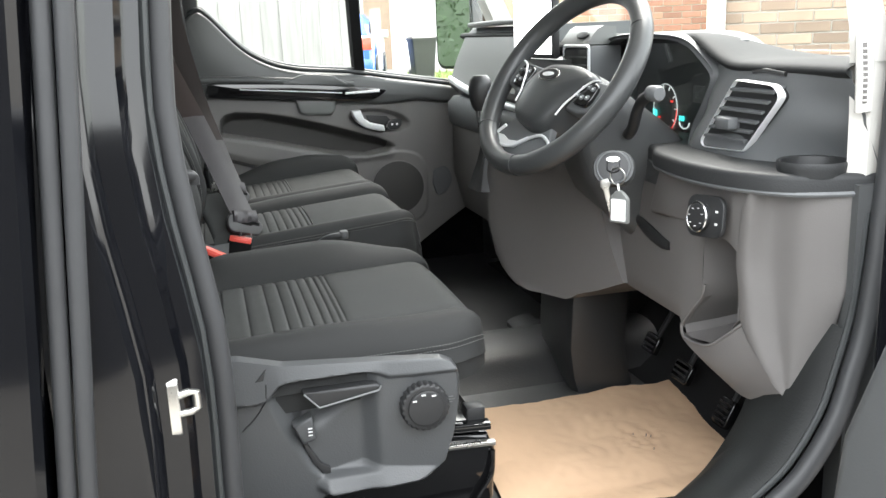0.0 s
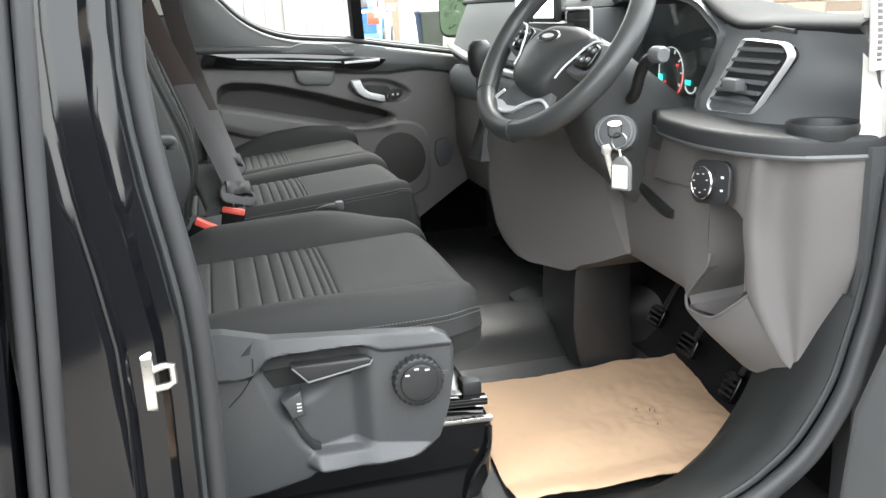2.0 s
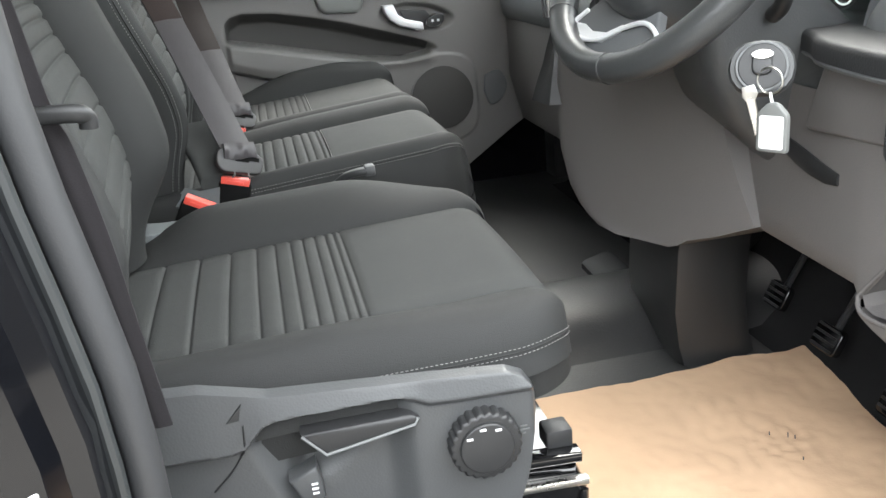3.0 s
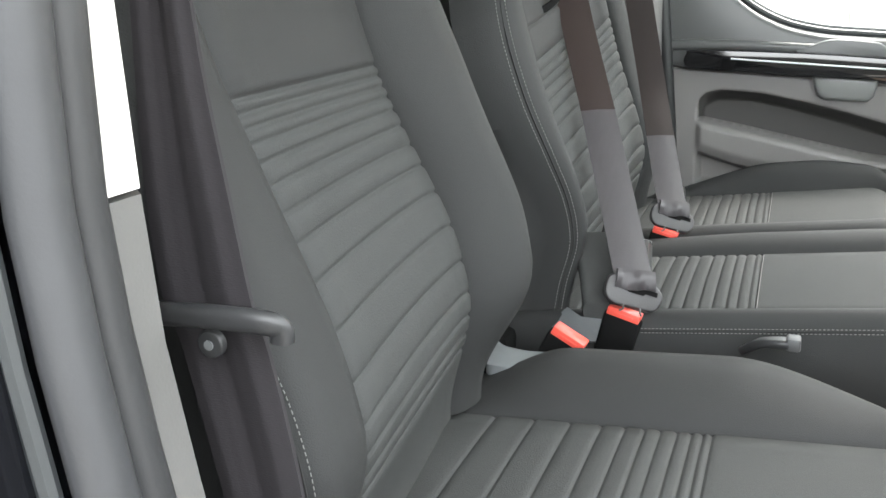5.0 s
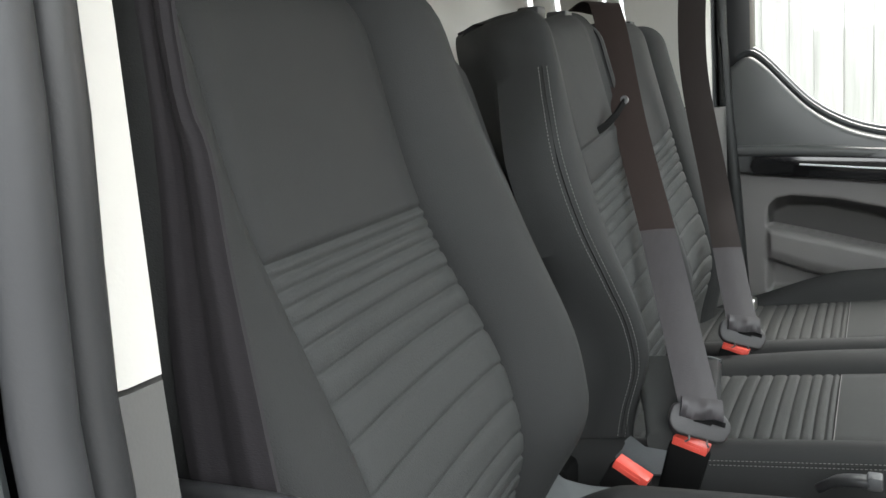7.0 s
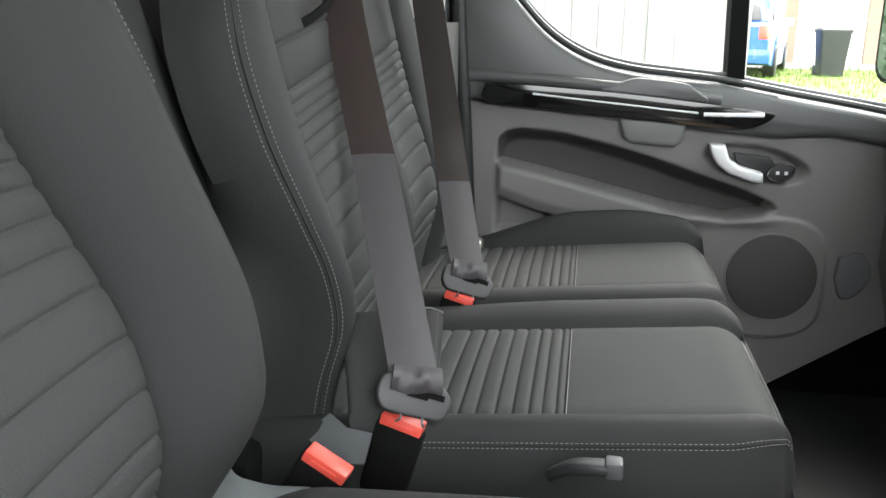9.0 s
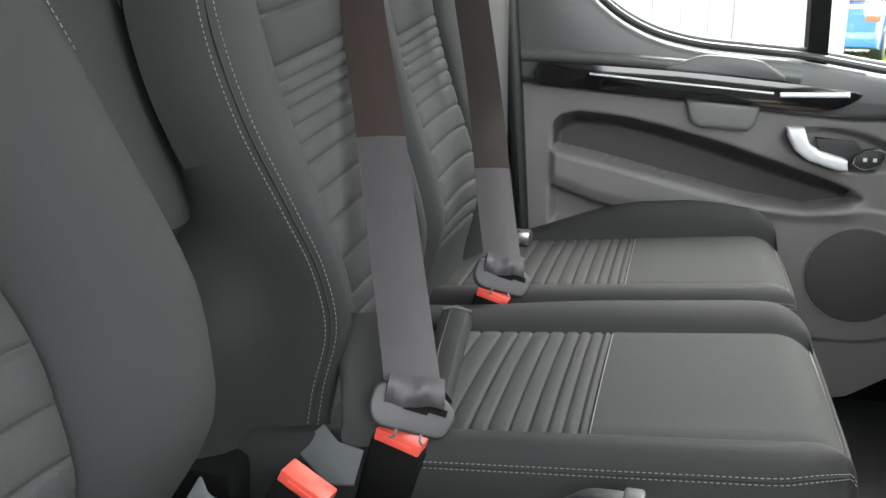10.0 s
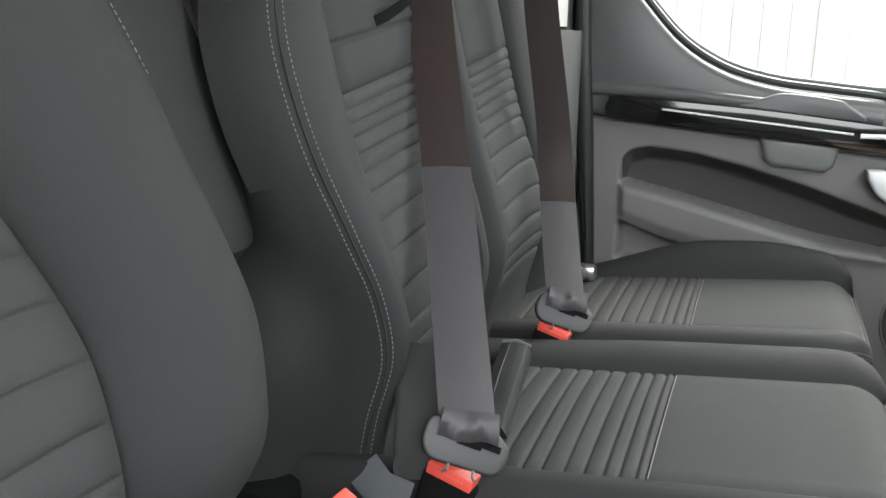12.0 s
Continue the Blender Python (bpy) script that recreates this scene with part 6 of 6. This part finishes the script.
part("sheet_of_paper", sheet(paper_at, [i / 90 for i in range(91)], [i / 80 for i in range(81)]), PAPER, paper, "", True, 180)
for u, v, ln in ((0.70, 0.50, 0.010), (0.715, 0.515, 0.007), (0.655, 0.47, 0.006), (0.69, 0.62, 0.005)):
    q = paper_at(u, v)
    part("tear", tube([q + Vector((0, 0, 0.001)), q + Vector((ln * 0.6, ln, 0.0015))], 0.0009, 5), BLACK, paper)
tunnel_line = smooth_path([(0, 0.78, 0.58), (0, 0.82, 0.60), (0, 0.87, 0.632), (0, 0.95, 0.645), (0, 1.03, 0.635), (0, 1.09, 0.58)], 5)
tunnel = setting(finish("floor_tunnel", skin([[(x, p.y, p.z) for p in tunnel_line] for x in (0.44, 0.60, 0.80, 1.2)]), MAT_FLOOR), "black rubber hump in the cab floor", "floor hump")

# added tilted strip that stands in for a sheen on the floor
strip_line = [(0, 0.868, 0.588), (0, 0.90, 0.592), (0, 1.05, 0.600), (0, 1.19, 0.600)]
part("floor_sheen_strip", skin([[(x + 0.03 * (p[1] - 0.87), p[1], p[2] + dz) for x, dz in ((0.742, -0.004), (0.750, 0.002), (0.800, 0.014), (0.808, 0.012), (0.808, -0.02), (0.742, -0.02))] for p in strip_line]), SHELF, tunnel, "added satin strip for floor sheen")

# sill, step and front seal
sill = setting(new("door_sill"), "black rubber-covered door sill and step with a grey seal", "door sill")
front_seal = smooth_path([(0.90, 0.08, 1.95), (0.915, 0.08, 1.60), (0.912, 0.08, 1.35), (0.906, 0.08, 1.13), (0.890, 0.078, 0.94), (0.862, 0.072, 0.845), (0.838, 0.066, 0.790), (0.798, 0.062, 0.733), (0.760, 0.060, 0.699), (0.70, 0.06, 0.663), (0.60, 0.06, 0.632), (0.44, 0.06, 0.615), (0.20, 0.06, 0.61), (0.0, 0.06, 0.61)], 6)
part("door_seal", tube(front_seal, 0.0145, 12, up=(0, 1, 0)), RUBBER, sill, "grey rubber door seal")
part("seal_lip", tube([(p.x - 0.016, p.y + 0.010, p.z + 0.013) for p in front_seal[20:]], 0.0048, 8, up=(0, 1, 0)), RUBBER_D, sill)
inner = [[(p.x - 0.014, p.y + 0.012, p.z + 0.010), (p.x - 0.022, p.y + 0.03, p.z + 0.016), (p.x - 0.030, p.y + 0.06, p.z + 0.014), (max(0.0, p.x - 0.042), 0.175, max(0.625, p.z - 0.012)), (max(0.0, p.x - 0.05), 0.222, max(0.605, p.z - 0.06)), (max(0.0, p.x - 0.05), 0.25, 0.592)] for p in front_seal[26:]]
part("sill_cover", skin(inner, False, False), SILLMAT, sill, "black rubber sill cover")
part("kick_panel", skin([[(0.87, 0.088, z), (1.0, 0.088, z), (1.0, 0.12, z), (0.87, 0.12, z)] for z in (0.60, 0.80, 1.11)]), COWL, sill)
part("outer_sill", sweep([(-0.1, 0.02, 0.545), (0.5, 0.02, 0.545), (0.95, 0.02, 0.545)], rounded(0.10, 0.13, 0.03, 3)), PAINT, sill, "gloss black sill")
part("front_pillar", skin([[(0.905, 0.0, z), (1.50, 0.0, z), (1.50, 0.11, z), (0.925, 0.11, z)] for z in (0.4, 1.0, 1.24)]), PAINT, sill, "gloss black front pillar")

# windscreen pillar trim with a grille slot
a_trim = setting(new("windscreen_pillar"), "cream windscreen pillar trim with a slotted grille", "windscreen pillar")
part("pillar_trim", skin([[(x0, 0.112, z), (x0 + 0.012, 0.100, z), (x1, 0.094, z), (x1 + 0.03, 0.10, z), (x1 + 0.03, 0.12, z)] for z, x0, x1 in ((1.110, 0.868, 0.884), (1.17, 0.867, 0.884), (1.203, 0.866, 0.884), (1.268, 0.862, 0.885), (1.31, 0.858, 0.876), (1.345, 0.850, 0.864), (1.40, 0.832, 0.850), (1.93, 0.66, 0.70))]), CREAM, a_trim, "cream trim")
grille = part("grille", sweep([(0.872, 0.0935, 1.205), (0.869, 0.092, 1.25), (0.865, 0.0935, 1.303)], rounded(0.024, 0.008, 0.0035, 3), up=(0, 1, 0)), CREAM, a_trim, "slotted grille")
part("slot", sweep([(0.8695, 0.0895, 1.216), (0.8675, 0.0882, 1.25), (0.864, 0.0895, 1.292)], rounded(0.007, 0.002, 0.0008, 2), up=(0, 1, 0)), MID, grille)
for i in range(10):
    part("slat", boxed((0.8655 - 0.0005 * i, 0.0865, 1.2190 + 0.0072 * i), (0.8725 - 0.0005 * i, 0.0890, 1.2212 + 0.0072 * i)), CREAM, grille)
part("far_pillar_trim", skin([[(x, 1.84, z), (x + 0.06, 1.84, z), (x + 0.06, 1.92, z), (x, 1.92, z)] for z, x in ((1.20, 1.02), (1.93, 0.70))]), CREAM, a_trim)
ws = setting(finish("windscreen", skin([[(1.40, y, 1.25), (0.76, y, 1.94), (0.764, y, 1.944), (1.404, y, 1.254)] for y in (0.12, 1.88)]), GLASS, None, "", False), "clear raked windscreen", "windscreen")
ws.visible_shadow = False

# open driver's door, hinged at the front pillar
dd = setting(new("door_driver"), "dark trimmed driver's door standing open", "door")
dm = Matrix.Translation((0.735, -0.10, 0)) @ Matrix.Rotation(radians(-74), 4, "Z")
part("inner_trim", plate([(0.0, 0.44), (0.0, 0.77), (0.01, 0.88), (0.05, 1.0), (0.10, 1.08), (0.75, 1.10), (0.80, 0.5), (0.70, 0.44)], 0.05, dm @ frame_m((0, 0, 0), (1, 0, 0), (0, 0, 1)), 0.012), COWL, dd, "dark grey inner trim")
part("door_shell", plate([(0.0, 0.42), (0.0, 1.12), (0.80, 1.15), (0.82, 0.42)], 0.09, dm @ Matrix.Translation((0, 0.10, 0)) @ frame_m((0, 0, 0), (1, 0, 0), (0, 0, 1)), 0.01), PAINT, dd, "gloss black door shell")
part("speaker_grille", plate(circle(0.085, 32), 0.006, dm @ frame_m((0.13, -0.05, 0.72), (1, 0, 0), (0, 0, 1)), 0.002), BLACK, dd, "round speaker grille")


# ---- outside ----
def rise(y):
    return 0.07 + 0.013 * max(0.0, y - 1)


ys = [-300, -60, -15, -5, -1, 1, 2.5, 5, 8, 12, 16, 20, 26, 40]
ground = setting(finish("ground", sheet(lambda u, v: (u, v, rise(min(v, 30))), [-300, -60, -15, -5, 0, 5, 15, 60, 300], ys + [300]), TARMAC), "pale concrete drive", "ground")
lawn = tagged(finish("lawn", sheet(lambda u, v: (u, v, rise(v) + 0.02 + 0.03 * noise.noise((u * 2, v * 2, 0))), [-4 + 0.25 * i for i in range(73)], [5 + 0.25 * i for i in range(65)]), GRASS), "rough green grass strip beside the drive", "lawn", kind="stuff")
bm = bmesh.new()
rng = random.Random(3)
for i in range(9000):
    x, y = rng.uniform(0.5, 8), 6 + 15 * rng.random()
    z, h, w, a = rise(y), rng.uniform(0.05, 0.14), rng.uniform(0.006, 0.014), rng.uniform(0, 6.28)
    dx, dy = math.cos(a) * w, math.sin(a) * w
    bm.faces.new([bm.verts.new(p) for p in ((x - dx, y - dy, z), (x + dx, y + dy, z), (x + rng.uniform(-0.04, 0.04), y + rng.uniform(-0.04, 0.04), z + h))])
tagged(finish("grass_blades", bm, GRASS, None, "", False), "loose green grass blades", "grass", kind="stuff")

# added unseen wall: cuts sky light and darkens reflections on the driver's side
setting(finish("wall_blocker", boxed((-9, -3.0, 0.0), (7, -2.7, 1.62)), BLOCKER), "added dark wall blocking low sky", "garden wall")

# fence beyond the passenger window
fence = thing("fence", "weathered pale wooden close-board fence", "fence")
rng = random.Random(5)
x = -2.35
while x < 0.80:
    w = rng.uniform(0.095, 0.115)
    dy, top = rng.uniform(-0.007, 0.007), rng.uniform(2.28, 2.32)
    part("board", boxed((x, 4.0 + dy, 0.13), (x + w + 0.001, 4.018 + dy, top), 0.003, None, 1), FENCE, fence, smooth=False)
    x += w
for z in (0.5, 1.2, 2.0):
    part("rail", boxed((-2.4, 4.02, z), (0.82, 4.06, z + 0.08), 0.004), FENCE, fence)
part("post", boxed((0.80, 3.99, 0.1), (0.89, 4.08, 2.34), 0.006), FENCE, fence)

# brick wall seen through the windscreen
wm = Matrix.Translation((3.77, 4.57, 0)) @ Matrix.Rotation(math.atan2(-0.563, 0.826), 4, "Z")
brick_wall = setting(finish("wall_brick", boxed((-0.35, 0.012, 0.05), (4.0, 0.30, 3.0), 0, wm), MORTAR), "orange brick house wall with pale joints", "brick wall")
back_m = Matrix.Translation((6.04, 8.94, 0)) @ Matrix.Rotation(math.atan2(-0.563, 0.826), 4, "Z")
back_wall = setting(finish("wall_brick_back", boxed((-1.80, 0.012, 0.05), (0.9, 0.30, 3.0), 0, back_m), MORTAR), "red brick wall set back behind the drainpipe", "brick wall")
pipe = thing("drainpipe", "white plastic drainpipe on the brick wall", "drainpipe")
part("pipe", tube([wm @ Vector((-0.30, -0.07, z)) for z in (0.1, 1.0, 2.0, 3.1)], 0.062, 14, up=(1, 0, 0)), WHITE, pipe)
for z in (0.8, 2.4):
    part("bracket", box(bmesh.new(), (-0.38, -0.07, z), (-0.22, 0.02, z + 0.04), 0.006, wm), WHITE, pipe)

# wheelie bin, car and garage at the far end
wb = thing("wheelie_bin", "dark grey plastic wheelie bin on the grass", "bin")
bx, byy = 4.90, 19.0
part("body", skin([[(bx + a, byy + b, z) for a, b in rounded(w, w, 0.05, 3)] for z, w in ((0.33, 0.44), (0.9, 0.53), (1.16, 0.57))]), BLACK, wb)
part("lid", skin([[(bx + a, byy + b, z) for a, b in rounded(w, w, 0.05, 3)] for z, w in ((1.16, 0.61), (1.21, 0.61), (1.25, 0.52))]), BLACK, wb, "black hinged lid")
for dx in (-0.22, 0.22):
    part("wheel", tube([(bx + dx - 0.03, byy + 0.25, 0.42), (bx + dx + 0.03, byy + 0.25, 0.42)], 0.10, 16), BLACK, wb)

car = thing("parked_car", "blue hatchback parked facing away by the house", "car")
cm = Matrix.Translation((2.72, 17.75, 0.30)) @ Matrix.Rotation(radians(-15), 4, "Z")


def car_ring(y, w, z0, z1, zs, ws):
    return [cm @ Vector(p) for p in ((-w, y, z0), (-w, y, zs), (-ws, y, z1), (ws, y, z1), (w, y, zs), (w, y, z0))]


part("body", skin([car_ring(-0.05, 0.74, 0.32, 0.95, 0.85, 0.68), car_ring(0.05, 0.82, 0.25, 1.02, 0.92, 0.72), car_ring(1.0, 0.85, 0.22, 1.04, 0.95, 0.76), car_ring(3.2, 0.85, 0.22, 0.98, 0.92, 0.76), car_ring(4.0, 0.78, 0.28, 0.85, 0.80, 0.65)]), CARBLUE, car, "blue body")
part("cabin", skin([car_ring(0.12, 0.74, 0.95, 1.05, 1.0, 0.70), car_ring(0.50, 0.73, 0.98, 1.46, 1.30, 0.58), car_ring(1.9, 0.73, 0.98, 1.48, 1.32, 0.58), car_ring(2.7, 0.74, 0.95, 1.05, 1.0, 0.66)]), CARBLUE, car, "blue roof and pillars")
for lo, hi in (((0.735, 0.55, 1.05), (0.748, 1.15, 1.30)), ((0.735, 1.22, 1.05), (0.748, 2.1, 1.30))):
    part("side_window", boxed(lo, hi, 0.01, cm), GLOSS, car, "dark side glass")
part("rear_window", plate([(-0.58, 0.0), (0.58, 0.0), (0.50, 0.40), (-0.50, 0.40)], 0.01, cm @ frame_m((0, 0.10, 1.06), (1, 0, 0), (0, 0.68, 0.73)), 0.004), GLOSS, car, "dark rear glass")
for sx in (-0.68, 0.68):
    part("tail_light", boxed((sx - 0.12, -0.07, 0.72), (sx + 0.12, 0.10, 0.98), 0.03, cm), RED, car, "red tail light")
part("bumper", boxed((-0.80, -0.12, 0.28), (0.80, 0.05, 0.55), 0.05, cm), CARBLUE, car)
for wx in (-0.76, 0.76):
    for wy in (0.65, 3.15):
        tyre = part("wheel", tube([cm @ Vector((wx - 0.10, wy, 0.31)), cm @ Vector((wx + 0.10, wy, 0.31))], 0.31, 24), BLACK, car, "black tyre")
        part("rim", tube([cm @ Vector((wx - 0.11, wy, 0.31)), cm @ Vector((wx + 0.11, wy, 0.31))], 0.19, 18), SATIN, tyre, "silver wheel rim")
    part("wing_mirror", boxed((wx * 1.2 - 0.10, 2.15, 0.95), (wx * 1.2 + 0.10, 2.28, 1.12), 0.03, cm), SILVER, car, "grey wing mirror")

house = thing("house", "brick house with a white garage door", "house")
part("wall", boxed((3.0, 24.0, 0.2), (5.25, 24.4, 6.0)), BRICK_A, house, "orange brick wall", smooth=False)
part("wall", boxed((6.9, 24.0, 0.2), (12.0, 24.4, 6.0)), BRICK_A, house, "orange brick wall", smooth=False)
part("wall", boxed((5.25, 24.0, 2.6), (6.9, 24.4, 6.0)), BRICK_A, house, smooth=False)
gdoor = part("garage_door", boxed((5.25, 24.1, 0.3), (6.9, 24.16, 2.6), 0.01), WHITE, house, "white garage door")
for i in range(6):
    part("panel", boxed((5.32, 24.07, 0.42 + 0.36 * i), (6.83, 24.11, 0.72 + 0.36 * i), 0.012), WHITE, gdoor)
win = part("window", boxed((3.3, 23.96, 1.3), (4.5, 24.02, 2.6), 0.01), WHITE, house, "white framed window")
part("pane", boxed((3.38, 23.94, 1.38), (3.86, 23.965, 2.52)), GLOSS, win)
part("pane", boxed((3.94, 23.94, 1.38), (4.42, 23.965, 2.52)), GLOSS, win)
part("roof", skin([[(2.6, y, z), (12.4, y, z), (12.4, y, z + 0.2), (2.6, y, z + 0.2)] for y, z in ((23.6, 5.9), (27.0, 8.2))]), BRICK_A, house, "tiled roof")

# passenger wing mirror
mirror = thing("wing_mirror", "black passenger wing mirror showing green hedge", "wing mirror")
mm = frame_m((0.905, 2.13, 1.335), (0.43, -0.90, 0), (0, 0, 1))
part("housing", skin([[mm @ Vector((a * k, b * k, d)) for a, b in rounded(0.19, 0.27, 0.04, 4)] for d, k in ((0.0, 1.0), (-0.03, 1.02), (-0.08, 0.9), (-0.12, 0.6))]), GLOSS, mirror, "gloss black housing")
part("mirror_glass", plate([(a, b) for a, b in rounded(0.17, 0.25, 0.035, 4)], 0.003, mm @ Matrix.Translation((0, 0, 0.001))), MIRROR, mirror, "mirror glass")
part("mirror_arm", tube([mm @ Vector((0.05, -0.11, -0.04)), (0.97, 2.02, 1.17)], 0.03, 10), BLACK, mirror)

# hedge behind, seen in the wing mirror
hedge = tagged(thing("hedge", "dense green clipped garden hedge", "hedge"), kind="")
bm = bmesh.new()
rng = random.Random(11)
for i in range(16000):
    p = Vector((rng.uniform(-9.5, -2.5), 3.6 + rng.uniform(0, 0.5) + 0.12 * rng.random(), rng.uniform(0.1, 2.4)))
    a, b = Vector([rng.uniform(-1, 1) for _ in range(3)]).normalized(), Vector([rng.uniform(-1, 1) for _ in range(3)]).normalized()
    l = rng.uniform(0.018, 0.036)
    bm.faces.new([bm.verts.new(q) for q in (p - a * l, p + b * l * 0.5, p + a * l, p - b * l * 0.5)])
part("leaves", bm, LEAF, hedge, "", False)
part("hedge_core", boxed((-9.4, 3.85, 0.1), (-2.6, 4.2, 2.2), 0.1), LEAF, hedge)

# bricks of the wall, laid singly where they are in view
proto = {}
for long in (0.215,):
    b = boxed((0, 0, 0), (long, 0.10, 0.065), 0.004, None, 1)
    me = bpy.data.meshes.new("brick")
    b.to_mesh(me)
    b.free()
    me.materials.append(BRICK_A)
    proto[long] = me
red_proto = proto[0.215].copy()
red_proto.materials.clear()
red_proto.materials.append(BRICK_RED)
rng = random.Random(21)
for wall, m0, mesh, material, x0, x1, n0, n1 in ((brick_wall, wm, proto[0.215], BRICK_A, -0.35, 3.8, -0.35, 1.4), (back_wall, back_m, red_proto, BRICK_RED, -1.80, 0.7, -1.6, 0.1)):
    rest = bmesh.new()
    for c in range(38):
        z = 0.10 + 0.075 * c
        x = x0 + (0.1125 if c % 2 else 0)
        while x < x1:
            m = m0 @ Matrix.Translation((x, rng.uniform(-0.003, 0.003), z))
            if 1.0 < z < 1.72 and n0 <= x < n1:
                o = new("brick", mesh)
                o.parent, o.matrix_basis = wall, m
            else:
                box(rest, (0, 0, 0), (0.215, 0.10, 0.065), 0, m)
            x += 0.225
    tagged(part("far_bricks", rest, material, wall, "", False), kind="stuff")
